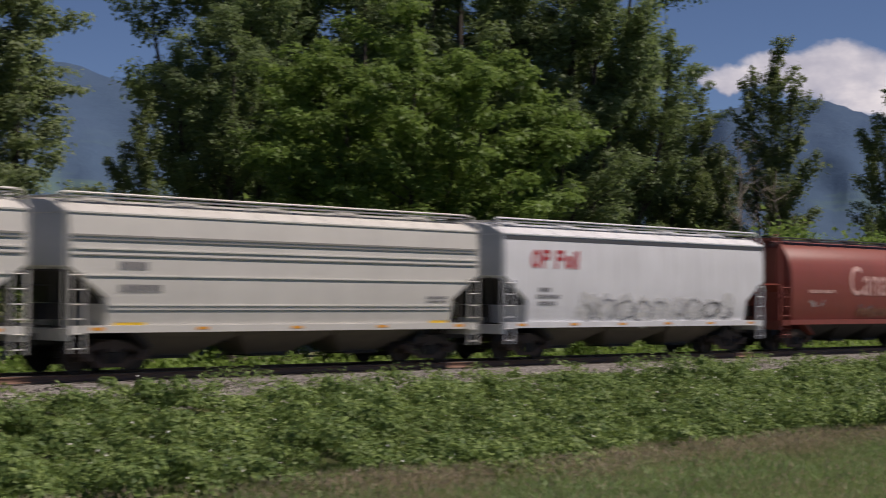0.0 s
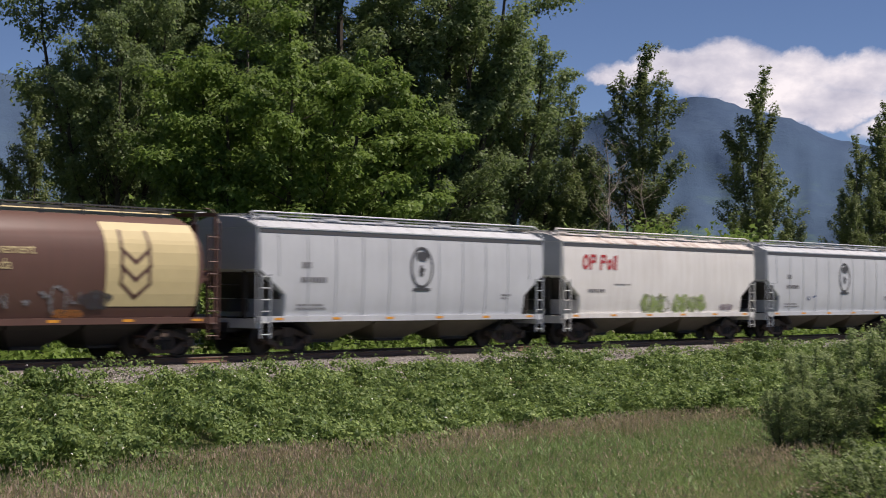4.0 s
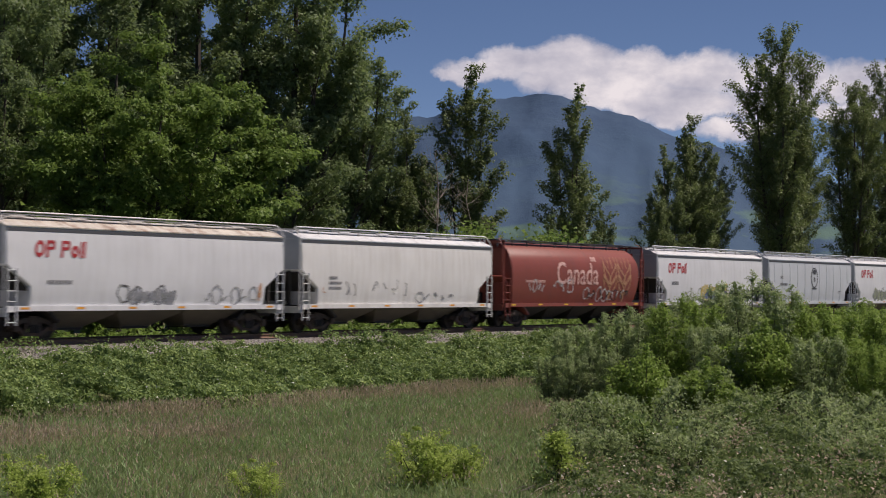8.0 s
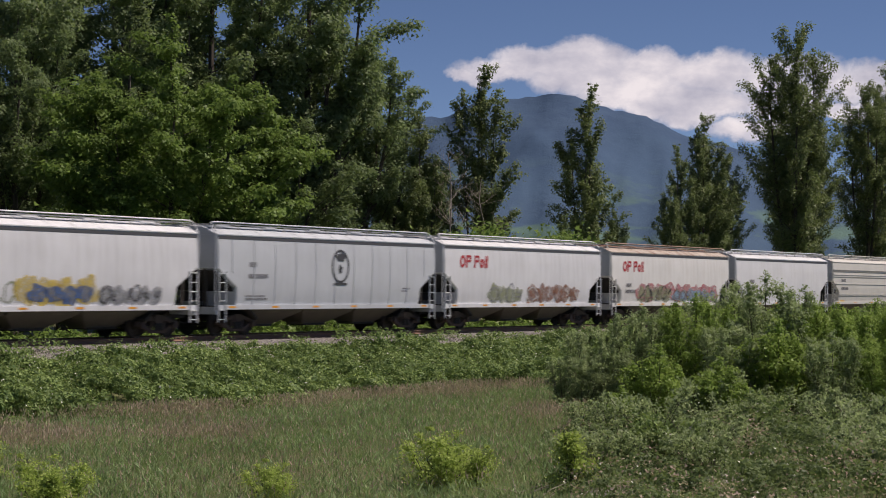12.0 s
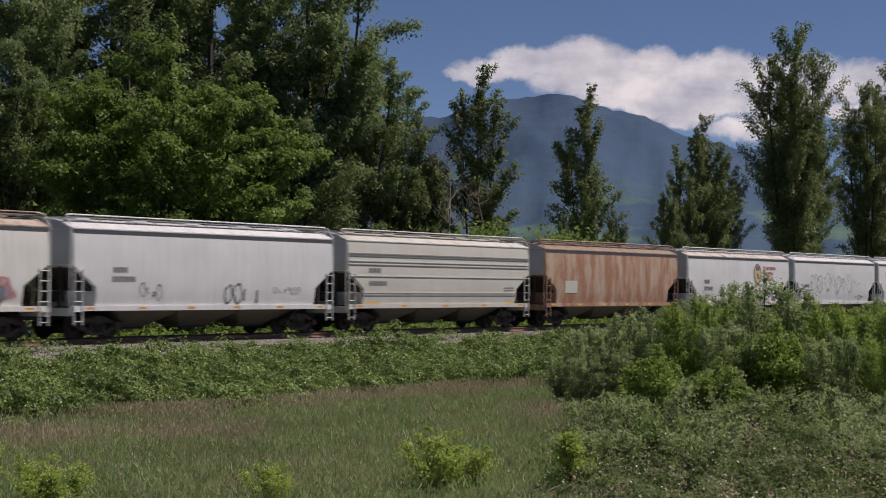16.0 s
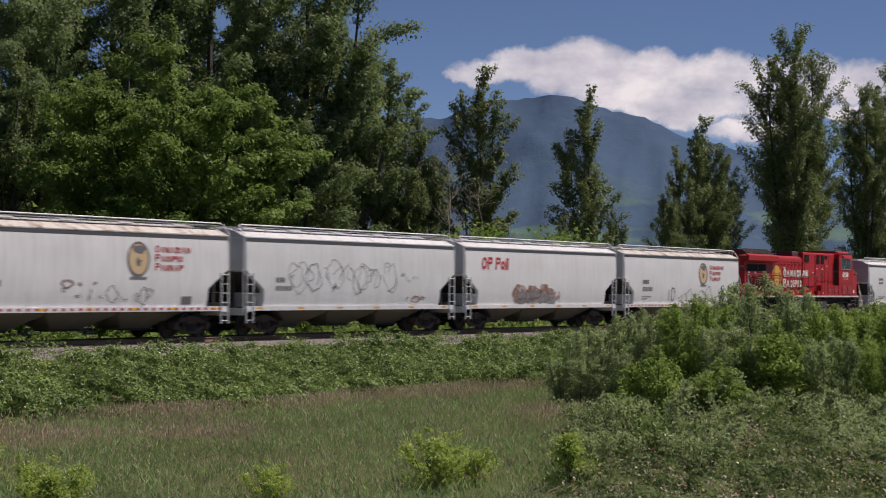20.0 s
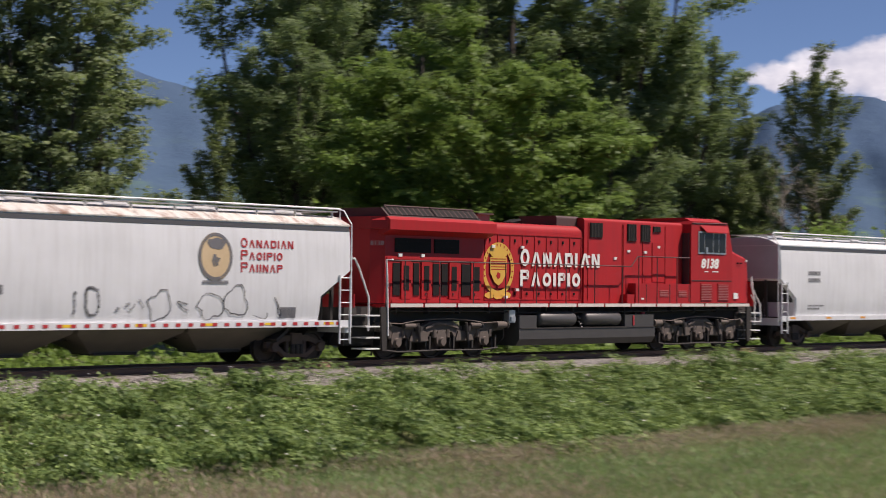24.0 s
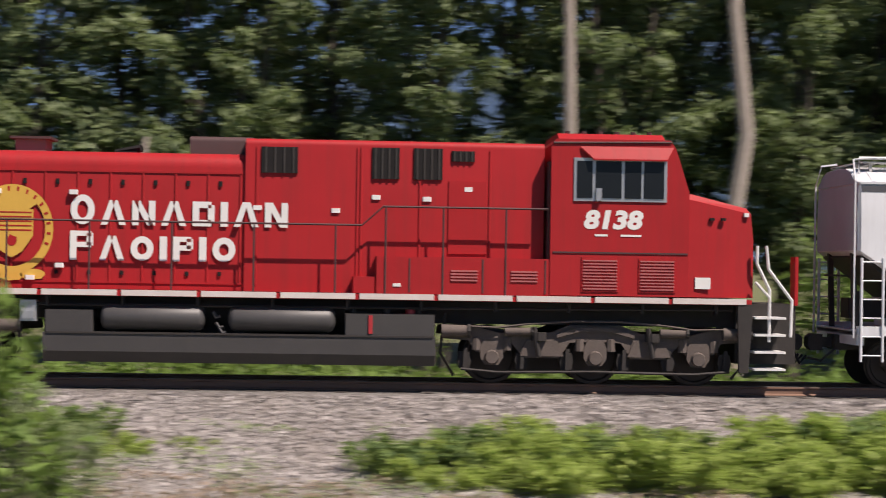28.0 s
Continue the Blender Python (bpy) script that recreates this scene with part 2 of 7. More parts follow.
def gravel_mat(name="crushed stone ballast", k=1.0):
    m, t, b, o = material(name)
    v = coords(t)
    vo = nd(t, "ShaderNodeTexVoronoi", Scale=16.0)
    t.links.new(v, vo.inputs["Vector"])
    big = noise_out(t, v, 0.5, 5.0, 0.6)
    col = ramp(t, vo.outputs["Color"], [(0.1, (0.16 * k, 0.148 * k, 0.138 * k)), (0.5, (0.285 * k, 0.265 * k, 0.246 * k)), (0.9, (0.49 * k, 0.455 * k, 0.43 * k))])
    col = mixc(t, ramp(t, big, [(0.4, (0, 0, 0)), (0.75, (0.55, 0.55, 0.55))]), col, (0.16, 0.13, 0.10))
    t.links.new(col, b.inputs["Base Color"])
    b.inputs["Roughness"].default_value = 0.9
    bump(t, b, vo.outputs["Distance"], 1.0, 0.05)
    return m


M_SOIL, M_GRAVEL = soil_mat(), gravel_mat()
far = [-4500, -1500, -600, -250, -120, -70]
gx = far + [-40 + 1.6 * i for i in range(140)] + [190, 215, 260, 350, 600, 1500, 4600]
gy = [-900, -200, -60, -20, -6] + [0.9 * i for i in range(68)] + [64, 72, 85, 110, 200, 600, 1800, 4800]
sheet("ground", gx, gy, rough_z, M_SOIL, "uneven meadow ground with dry soil and short grass", "ground")


def bank_z(x, y):
    edge = 37.4 + 1.5 * noise.noise(Vector((x * 0.22, 1.7, 0))) + max(0.0, (x - 19) * 0.55)
    lift = min(1.0, max(-1.0, (y - edge) / 0.7))
    return rough_z(x, y) + 0.07 * lift + 0.02 * noise.noise(Vector((x * 2.1, y * 2.1, 0)))


sheet("gravel_bank", [-45 + 0.8 * i for i in range(95)], [34 + 0.4 * i for i in range(29)], bank_z, M_GRAVEL,
      "pale crushed stone spread down the railway bank", "gravel bank")

sheet("ballast_shoulder", [29.6 + 0.8 * i for i in range(200)], [42.9 + 0.25 * i for i in range(11)],
      lambda x, y: rough_z(x, y) + 0.05 * min(1.0, (y - 43.2 - 0.4 * noise.noise(Vector((x * 0.5, 3.3, 0)))) * 2.5) + 0.03 * noise.noise(Vector((x * 2.3, y * 2.3, 0))), gravel_mat("dusty shoulder ballast", 0.8),
      "pale crushed stone shoulder beside the rails", "ballast shoulder")

# ---- railway track ----
TRACK_Y = 47.15
M_RAIL = plain("rusty rail steel", (0.27, 0.155, 0.105), (0.16, 0.092, 0.064), 0.75, 0.1, 8, 0.2)
M_RAILTOP = plain("worn rail head", (0.42, 0.40, 0.38), (0.30, 0.28, 0.27), 0.3, 0.9, 8, 0.05)
M_TIE = plain("creosoted timber", (0.075, 0.060, 0.050), (0.035, 0.030, 0.026), 0.9, 0, 7, 0.5)
bed = Build()
bed.profile([(TRACK_Y - 3.1, -0.85), (TRACK_Y + 3.1, -1.1), (TRACK_Y + 1.75, -0.19), (TRACK_Y - 1.75, -0.19)], -300, 900)
tagged(new("ballast_bed", bed.mesh("ballast_bed", gravel_mat("oily track ballast", 0.62))), "grey crushed stone bed under the rails", "ballast", kind="structure")
track = tagged(new("railway_track"), "single line of rusty rails on timber sleepers", "railway track", kind="structure")
track.location = (0, TRACK_Y, 0)
for side_y in (-0.75, 0.75):
    r = Build()
    r.profile([(side_y - 0.075, -0.175), (side_y + 0.075, -0.175), (side_y + 0.07, -0.16), (side_y + 0.012, -0.14), (side_y + 0.012, -0.05),
               (side_y + 0.036, -0.04), (side_y + 0.036, -0.006), (side_y - 0.036, -0.006), (side_y - 0.036, -0.04), (side_y - 0.012, -0.05),
               (side_y - 0.012, -0.14), (side_y - 0.07, -0.16)], -300, 900)
    rail = part("rail", r, M_RAIL, track)
    h = Build()
    h.profile([(side_y - 0.036, -0.006), (side_y + 0.036, -0.006), (side_y + 0.028, 0.0), (side_y - 0.028, 0.0)], -300, 900)
    part("rail_head", h, M_RAILTOP, rail, "rail head polished by wheels")

# loose stones over the ballast
rng = np.random.default_rng(4)
n = 60000
sx = rng.uniform(-25, 150, n)
sx[: n // 2] = rng.uniform(-14, 30, n // 2)
sx[n // 2: 3 * n // 4] = rng.uniform(24, 80, n // 4)
sy = 45.3 - np.abs(rng.normal(0, 1.0, n)) * np.where(sx < 22, 3.4, 0.8)
sz = np.array([bank_z(a, b) if a < 25 else rough_z(a, b) for a, b in zip(sx, sy)]) + 0.05
sz = np.where(sy > 43.6, np.maximum(sz, -0.85 + (sy - 44.05) * 0.45 + 0.02), sz)
keep = (sy > 37.3) & ((sx < 24) | (sy > 43.2))
P = np.stack([sx, sy, sz], 1)[keep]
M_STONE = leaf_mat("loose stones", (0.17, 0.155, 0.145), (0.60, 0.55, 0.52), 0.0, dead=(0.33, 0.30, 0.28))
tagged(new("loose_ballast_stones", np_mesh("loose_ballast_stones", leaves(P, 0.048, rng, 1.0, 0.8), 3, M_STONE)),
       "scattered pale ballast stones beside the track", "stones", kind="stuff")


# ---- mountains and cloud ----
def mountain_mat():
    """Distant forest with the blue of haze put into its colour: stands of different age, pale green clearings on the
    lower slopes, gullies.
    """
    m, t, b, o = material("haze-blue wooded mountain side")
    v = coords(t)
    f = noise_out(t, v, 0.02, 8.0, 0.7)
    g = noise_out(t, coords(t, (1.0, 1.0, 1.8)), 0.0042, 6.0, 0.6)
    c = noise_out(t, coords(t, (0.7, 0.7, 2.6)), 0.007, 5.0, 0.6)
    # these blues carry the distance haze as base colour
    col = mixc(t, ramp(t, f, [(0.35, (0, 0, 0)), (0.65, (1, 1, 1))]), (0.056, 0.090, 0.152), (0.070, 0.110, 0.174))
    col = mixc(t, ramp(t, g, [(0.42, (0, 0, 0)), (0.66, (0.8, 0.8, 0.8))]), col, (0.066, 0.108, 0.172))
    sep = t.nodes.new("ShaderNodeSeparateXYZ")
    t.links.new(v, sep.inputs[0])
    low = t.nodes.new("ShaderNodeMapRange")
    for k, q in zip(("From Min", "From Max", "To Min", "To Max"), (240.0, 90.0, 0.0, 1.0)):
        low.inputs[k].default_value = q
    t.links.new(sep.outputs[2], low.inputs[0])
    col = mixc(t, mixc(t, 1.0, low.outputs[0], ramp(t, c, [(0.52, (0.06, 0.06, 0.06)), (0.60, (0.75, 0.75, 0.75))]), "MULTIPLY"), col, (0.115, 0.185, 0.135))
    t.links.new(col, b.inputs["Base Color"])
    b.inputs["Roughness"].default_value = 1.0
    b.inputs["Specular IOR Level"].default_value = 0.0
    bump(t, b, f, 0.3, 14.0)
    return m


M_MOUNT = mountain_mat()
M_CLEAR = plain("cleared pink slope", (0.40, 0.25, 0.23), (0.26, 0.18, 0.19), 1.0, 0, 0.01, 0)


def ridge(name, dist, outline, label, depth=700, seed=0.0):
    """A range whose crest has the given heights (bearing and elevation in degrees from the bank)."""
    az = [a for a, e in outline]
    el = [e for a, e in outline]
    nc, nr = 200, 26
    vs, fs = [], []
    for j in range(nr):
        k = j / (nr - 1)
        for i in range(nc):
            a = az[0] + (az[-1] - az[0]) * i / (nc - 1)
            crest = dist * math.tan(radians(float(np.interp(a, az, el)))) + EYE
            crest += 9 * noise.fractal(Vector((a * 1.3, seed, 0)), 0.6, 2.0, 5)
            d = dist - depth * (1 - k) + 60 * noise.noise(Vector((a * 0.5, k * 3, seed)))
            z = -2 + (crest + 2) * (k ** 0.9) + 15 * math.sin(math.pi * k) * noise.fractal(Vector((a * 0.9, k * 2.5, seed + 5)), 0.7, 2.0, 6)
            vs.append((d * math.sin(radians(a)), d * math.cos(radians(a)), z))
    fs = [(j * nc + i, j * nc + i + 1, (j + 1) * nc + i + 1, (j + 1) * nc + i) for j in range(nr - 1) for i in range(nc - 1)]
    me = bpy.data.meshes.new(name)
    me.from_pydata(vs, [], fs)
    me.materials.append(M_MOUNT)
    me.shade_smooth()
    return tagged(new(name, me), label, "mountain", kind="structure")


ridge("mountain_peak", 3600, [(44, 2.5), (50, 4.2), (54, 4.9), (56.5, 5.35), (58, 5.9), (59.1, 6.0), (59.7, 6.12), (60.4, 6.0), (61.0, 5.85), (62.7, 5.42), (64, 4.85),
                              (66, 4.3), (68, 3.6), (72, 2.6), (78, 2.2), (95, 1.5)], "wooded mountain with a rounded peak, painted in haze blue", seed=1.0)
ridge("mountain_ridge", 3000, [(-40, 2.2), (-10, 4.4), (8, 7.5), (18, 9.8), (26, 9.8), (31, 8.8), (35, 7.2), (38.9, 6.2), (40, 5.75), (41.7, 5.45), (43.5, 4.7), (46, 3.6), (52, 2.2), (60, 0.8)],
      "wooded ridge with cleared slopes, painted in haze blue", seed=4.0)
cl = Build()
for a0, a1, e0, e1 in ((38.9, 41.4, 5.05, 5.45), (41.6, 43.1, 3.75, 4.15)):
    ring = []
    for i in range(28):
        u = 2 * math.pi * i / 28
        w = 1 + 0.25 * noise.noise(Vector((math.cos(u) * 2, math.sin(u) * 2, a0)))
        a, e = (a0 + a1) / 2 + (a1 - a0) / 2 * math.cos(u) * w, (e0 + e1) / 2 + (e1 - e0) / 2 * math.sin(u) * w
        ring.append((2880 * math.sin(radians(a)), 2880 * math.cos(radians(a)), EYE + 2880 * math.tan(radians(e))))
    cl.add(ring, [tuple(range(28))])
tagged(new("cleared_slope", cl.mesh("cleared_slope", M_CLEAR)), "bare pinkish logged clearing high on the ridge", "clearing", kind="structure")


def cloud_mat(blobs):
    """Soft cumulus: ellipses on the far sheet, frayed by noise. It glows, with its light and shade painted in."""
    m, t, b, o = material("cumulus cloud")
    t.nodes.remove(b)
    v = coords(t)
    sep = t.nodes.new("ShaderNodeSeparateXYZ")
    warp = noise_out(t, v, 0.009, 8.0, 0.62, "Color")
    vm = t.nodes.new("ShaderNodeVectorMath")
    vm.operation = "MULTIPLY_ADD"
    vm.inputs[1].default_value = (130, 0, 85)
    t.links.new(warp, vm.inputs[0])
    t.links.new(v, vm.inputs[2])
    t.links.new(vm.outputs[0], sep.inputs[0])

    def mth(op, a, b2=None):
        n = t.nodes.new("ShaderNodeMath")
        n.operation = op
        for s, val in zip(n.inputs, (a, b2)):
            if val is None:
                continue
            if isinstance(val, (int, float)):
                s.default_value = val
            else:
                t.links.new(val, s)
        return n.outputs[0]

    total = None
    for cx, cz, rx, rz in blobs:
        dx = mth("DIVIDE", mth("SUBTRACT", sep.outputs[0], cx + 65), rx)
        dz = mth("DIVIDE", mth("SUBTRACT", sep.outputs[2], cz + 42), rz)
        d = mth("SUBTRACT", 1.0, mth("SQRT", mth("ADD", mth("MULTIPLY", dx, dx), mth("MULTIPLY", dz, dz))))
        total = d if total is None else mth("MAXIMUM", total, d)
    dens = ramp(t, total, [(0.0, (0, 0, 0)), (0.12, (0.3, 0.3, 0.3)), (0.3, (0.85, 0.85, 0.85)), (0.5, (1, 1, 1))])
    shade = noise_out(t, coords(t, (0.75, 1.0, 1.25)), 0.0075, 6.0, 0.55)
    col = ramp(t, shade, [(0.34, (0.46, 0.49, 0.60)), (0.5, (0.66, 0.68, 0.76)), (0.64, (0.92, 0.92, 0.95))])
    em = t.nodes.new("ShaderNodeEmission")
    em.inputs[1].default_value = 0.88
    t.links.new(col, em.inputs[0])
    tr = t.nodes.new("ShaderNodeBsdfTransparent")
    mx = t.nodes.new("ShaderNodeMixShader")
    t.links.new(dens, mx.inputs[0])
    t.links.new(tr.outputs[0], mx.inputs[1])
    t.links.new(em.outputs[0], mx.inputs[2])
    t.links.new(mx.outputs[0], o.inputs[0])
    return m


# the sheet stands across the bearing 66 degrees, far behind the mountain; x along it, z up (70 m to a degree)
deg = 4100 * math.tan(radians(1))
blobs = [((a - 66) * deg, e * deg, ra * deg, re * deg) for a, e, ra, re in
         ((58.3, 6.95, 1.9, 0.5), (60.8, 6.75, 2.0, 0.7), (62.8, 6.4, 2.2, 0.75), (64.8, 5.9, 2.0, 0.65), (67.6, 5.7, 1.8, 0.5), (59.6, 7.3, 1.8, 0.6), (61.0, 7.3, 2.0, 0.75), (63.0, 7.0, 2.2, 0.75), (65.0, 6.8, 2.2, 0.85), (67.5, 6.6, 2.4, 0.85), (70.5, 6.5, 2.6, 0.8), (74, 6.3, 3.0, 0.8), (63.5, 6.1, 1.6, 0.5),
          (57.4, 6.75, 1.1, 0.35), (61.9, 5.95, 1.4, 0.5), (63.2, 5.75, 1.2, 0.45), (64.3, 5.4, 1.1, 0.4), (66.3, 5.0, 1.6, 0.45), (61.8, 6.3, 1.6, 0.6), (65.0, 5.8, 2.2, 0.55), (69.5, 5.6, 2.0, 0.4), (46.4, 8.9, 1.0, 0.3))]
cb = Build()
cb.add([(-40 * deg, 0, 2 * deg), (18 * deg, 0, 2 * deg), (18 * deg, 0, 14 * deg), (-40 * deg, 0, 14 * deg)], [(0, 1, 2, 3)])
cloud = tagged(new("cloud_bank", cb.mesh("cloud_bank", cloud_mat(blobs))), "white cumulus cloud resting on the mountain top", "cloud", kind="structure")
cloud.matrix_world = pose(4100 * math.sin(radians(66)), 4100 * math.cos(radians(66)), 0, 0, 0, -66)
cloud.visible_shadow = False


# ---- trees ----
def trunk_limbs(b, rg, H, r0, top, limbs, spread, rise, wob=0.3):
    """A tapered trunk with limbs; returns the limb ends."""
    pts = [Vector((wob * noise.noise(Vector((k * 1.7, H, 0.3))), wob * noise.noise(Vector((k * 1.7, 4.1, H))), H * top * k / 7)) for k in range(8)]
    b.tube(pts, r0, 8, r0 * 0.25)
    ends = []
    for i in range(limbs):
        k = rg.uniform(0.22, 0.97)
        base = pts[0].lerp(pts[-1], k)
        a = rg.uniform(0, 2 * math.pi)
        ln = spread * (1.05 - 0.6 * k) * rg.uniform(0.6, 1.1)
        e = base + Vector((math.cos(a) * ln, math.sin(a) * ln, ln * rise * rg.uniform(0.5, 1.3)))
        mid = base.lerp(e, 0.5) + Vector((0, 0, -0.08 * ln))
        b.tube([base, mid, e], r0 * 0.32 * (1.1 - k * 0.7), 5, r0 * 0.06)
        ends.append((base, e))
    return ends


def crown_points(rg, H, R, low, nclus, nleaf, shape, sig=0.55, flat=0.6):
    """Leaf places in clumps: shape 'round' for a broad crown, 'column' for a poplar."""
    cs = []
    if shape == "stems":
        ns = max(6, nclus // 9)
        for i in range(ns):
            a, ln = rg.uniform(0, 2 * math.pi), H * rg.uniform(0.55, 1.0)
            base, lean = rg.uniform(0, 0.35) * R, rg.uniform(0.25, 1.0) * R
            for k in np.linspace(low / H + 0.08, 1.0, 9):
                rr = base + lean * k ** 1.4
                cs.append(np.array([rr * math.cos(a) + 0.08 * rg.normal(), rr * math.sin(a) + 0.08 * rg.normal(), ln * k * (1 - 0.12 * lean / R * k)]))
        nclus = len(cs)
    while len(cs) < nclus:
        if shape == "round":
            q = rg.normal(size=3)
            q /= np.linalg.norm(q)
            q *= rg.uniform(0.25, 1) ** 0.45
            c = np.array([q[0] * R, q[1] * R, low + (H - low) * (0.5 + 0.5 * q[2])])
            lump = 1 + 0.4 * noise.noise(Vector((c[0] * 0.35, c[1] * 0.35, c[2] * 0.4)) + Vector((H, R, 0)))
            c[:2] *= lump
            if q[2] < -0.5 and rg.random() < 0.5:
                continue
        else:
            k = rg.uniform(0, 1)
            prof = min(1.0, k * 3.0 + 0.3) * (1 - k) ** 0.75 + 0.03
            prof *= 1 + 0.55 * noise.noise(Vector((k * 9, H, R)))
            a = rg.uniform(0, 2 * math.pi)
            rr = R * prof * rg.uniform(0.3, 1.0) ** 0.6 * (1 + 0.35 * noise.noise(Vector((math.cos(a) * 1.5, math.sin(a) * 1.5, k * 7 + H))))
            c = np.array([rr * math.cos(a), rr * math.sin(a), low + (H - low) * k])
        if noise.noise(Vector(c * 0.42) + Vector((H * 3.1, R, 0))) < (-0.12 if shape == "round" else -0.34):
            continue
        cs.append(c)
    cs = np.array(cs)
    per = nleaf // nclus
    P = np.repeat(cs, per, axis=0) + rg.normal(size=(nclus * per, 3)) * np.array([sig, sig, sig * flat]) * (rg.uniform(0.6, 1.5, nclus) * (1.25 - 0.75 * (cs[:, 2] - low) / (H - low) if shape in ("column", "stems") else 1.0)).repeat(per)[:, None]
    return P, cs


def tree(name, seed, H, R, low, nclus, nleaf, size, mat, shape, label, bark=None, sig=0.55, limbs=16, r0=0.22, cat="tree"):
    rg = np.random.default_rng(seed)
    top = tagged(new(name), label, cat)
    b = Build()
    trunk_limbs(b, rg, H, r0, 0.6 if shape == "stems" else 0.93, limbs, R, 0.5 if shape == "round" else 1.1)
    P, cs = crown_points(rg, H, R, low, nclus, nleaf, shape, sig)
    for c in cs[:: max(1, len(cs) // 40)]:
        b.tube([Vector((0, 0, max(low * 0.7, c[2] - 0.5 * math.hypot(c[0], c[1]) - 0.8))), Vector(c)], r0 * 0.12, 4, 0.01)
    part("trunk", b, bark or M_BARK, top, smooth=True)
    part("crown", np_mesh("crown", leaves(P, size, rg, 0.35, 0.7), 3, mat), None, top)
    return top


def limbed_tree(name, seed, H, R, low, leaders, spread, nbr, reach, elev, nleaf, size, sig, mat, label, r0, dome=0.25, taper=0.7, cat="tree", bark=None, sag=0.0, pad=2.0, fill=0.45, flat=0.62):
    """A trunk that parts into leaders, each with limbs and leaf clumps along their outer ends."""
    rg = np.random.default_rng(seed)
    top = tagged(new(name), label, cat)
    b = Build()
    fork = low * 0.7 + 0.03 * H
    b.tube([(0, 0, 0), (0.03 * H * 0.2 * rg.normal(), 0, fork * 0.5), (0, 0, fork)], r0, 8, r0 * 0.85)
    cs, wt, tws = [], [], []
    turn0 = rg.uniform(0, 6.28)
    for i in range(leaders):
        off = 0.06 if i == 0 else rg.uniform(0.55, 1.0)
        a = turn0 + 2 * math.pi * i / max(1, leaders - 1) + 0.3 * rg.normal()
        h = H * (1 - dome * off * rg.uniform(0.6, 1.3)) if i else H
        out = Vector((math.cos(a), math.sin(a), 0)) * off * spread * R
        ws = rg.uniform(0, 30)

        def spot(k):
            w = 0.05 * R * k
            return out * math.sin(k * math.pi / 2) ** 0.85 + Vector((w * noise.noise(Vector((k * 4, ws, 0))), w * noise.noise(Vector((k * 4, 0, ws))), fork + (h - fork) * k))
        b.tube([spot(k / 6) for k in range(7)], r0 * (0.75 if i == 0 else 0.55), 6, r0 * 0.06)
        k0 = max(0.05, (low - fork) / (h - fork))
        for j in range(nbr):
            k = k0 + (0.97 - k0) * (j + rg.random()) / nbr
            p = spot(k)
            ln = reach * R * (1 - k) ** taper * min(1.0, 0.45 + (k - k0) * 2.5) * rg.choice([0.55, 0.8, 1.0, 1.2]) * rg.uniform(0.8, 1.1) + 0.03 * R
            az, el = rg.uniform(0, 2 * math.pi), radians(rg.uniform(*elev))
            if off > 0.3 and rg.random() < 0.45:
                az = a + 0.9 * rg.normal()
            d = Vector((math.cos(az) * math.cos(el), math.sin(az) * math.cos(el), math.sin(el)))
            bend = Vector((0, 0, (0.14 - sag) * ln))
            e = p + d * ln + bend
            b.tube([p, p.lerp(e, 0.5) - bend * 0.3, e], r0 * 0.2 * (1.1 - k), 3, 0.008)
            nc = 2 + int(ln / (sig * 1.5))
            for s in np.linspace(0.25 if ln > 1.5 else 0.1, 1.0, nc):
                q = p.lerp(e, float(s))
                cs.append((q.x, q.y, q.z))
                tws.append((0.8 * d + 0.7 * Vector(rg.normal(size=3)) + Vector((0, 0, 0.25 - sag * 2))) * (0.10 * ln + 0.35 * sig) * rg.uniform(0.5, 1.6))
                wt.append(rg.uniform(0.5, 1.4) * (0.75 + 0.4 * s))
        for k in np.linspace(0.82, 1.02, 7):
            q = spot(float(k))
            cs.append((q.x, q.y, q.z))
            tws.append(Vector((0.1 * rg.normal(), 0.1 * rg.normal(), sig)))
            wt.append(0.5)
    cs, wt = np.array(cs), np.array(wt)
    per = np.maximum(3, (wt / wt.sum() * nleaf).astype(int))
    sg = np.repeat(sig * np.clip(wt, 0.45, 1.25), per)[:, None]
    total = int(per.sum())
    along = np.repeat(np.array(tws), per, axis=0) * rg.uniform(-0.2, 1.4, (total, 1))
    if pad:
        # leaves lie over the upper side of domed sprays, with shade beneath them
        u = rg.normal(size=(total, 3))
        u[:, 2] = np.where(rg.random(total) < 0.82, np.abs(u[:, 2]), u[:, 2])
        u /= np.linalg.norm(u, axis=1)[:, None]
        P = np.repeat(cs, per, axis=0) + u * sg * pad * rg.uniform(fill, 1.08, (total, 1)) * np.array([1.0, 1.0, flat]) + 0.45 * along
        face = u + np.array([0, 0, 0.45])
    else:
        P = np.repeat(cs, per, axis=0) + rg.normal(size=(total, 3)) * sg * np.array([0.7, 0.7, 0.6]) + along
        face = None
    part("trunk", b, bark or M_BARK, top, smooth=True)
    part("crown", np_mesh("crown", leaves(P, size, rg, 0.35, 0.7, face), 3, mat), None, top)
    return top


def plant(proto, x, y, scale=1.0, turn=0.0, sz=None, z=None):
    z = (float(ground_z(x, y)) - 0.15) if z is None else z
    m = Matrix.Translation((x, y, z)) @ Matrix.Rotation(radians(turn), 4, "Z") @ Matrix.Diagonal((scale, scale, sz or scale, 1))
    return copy_thing(proto, m)


def place(ob, x, y, turn=0.0, s=1.0):
    ob.matrix_basis = Matrix.Translation((x, y, float(ground_z(x, y)) - 0.15)) @ Matrix.Rotation(radians(turn), 4, "Z") @ Matrix.Diagonal((s, s, s, 1))
    return ob


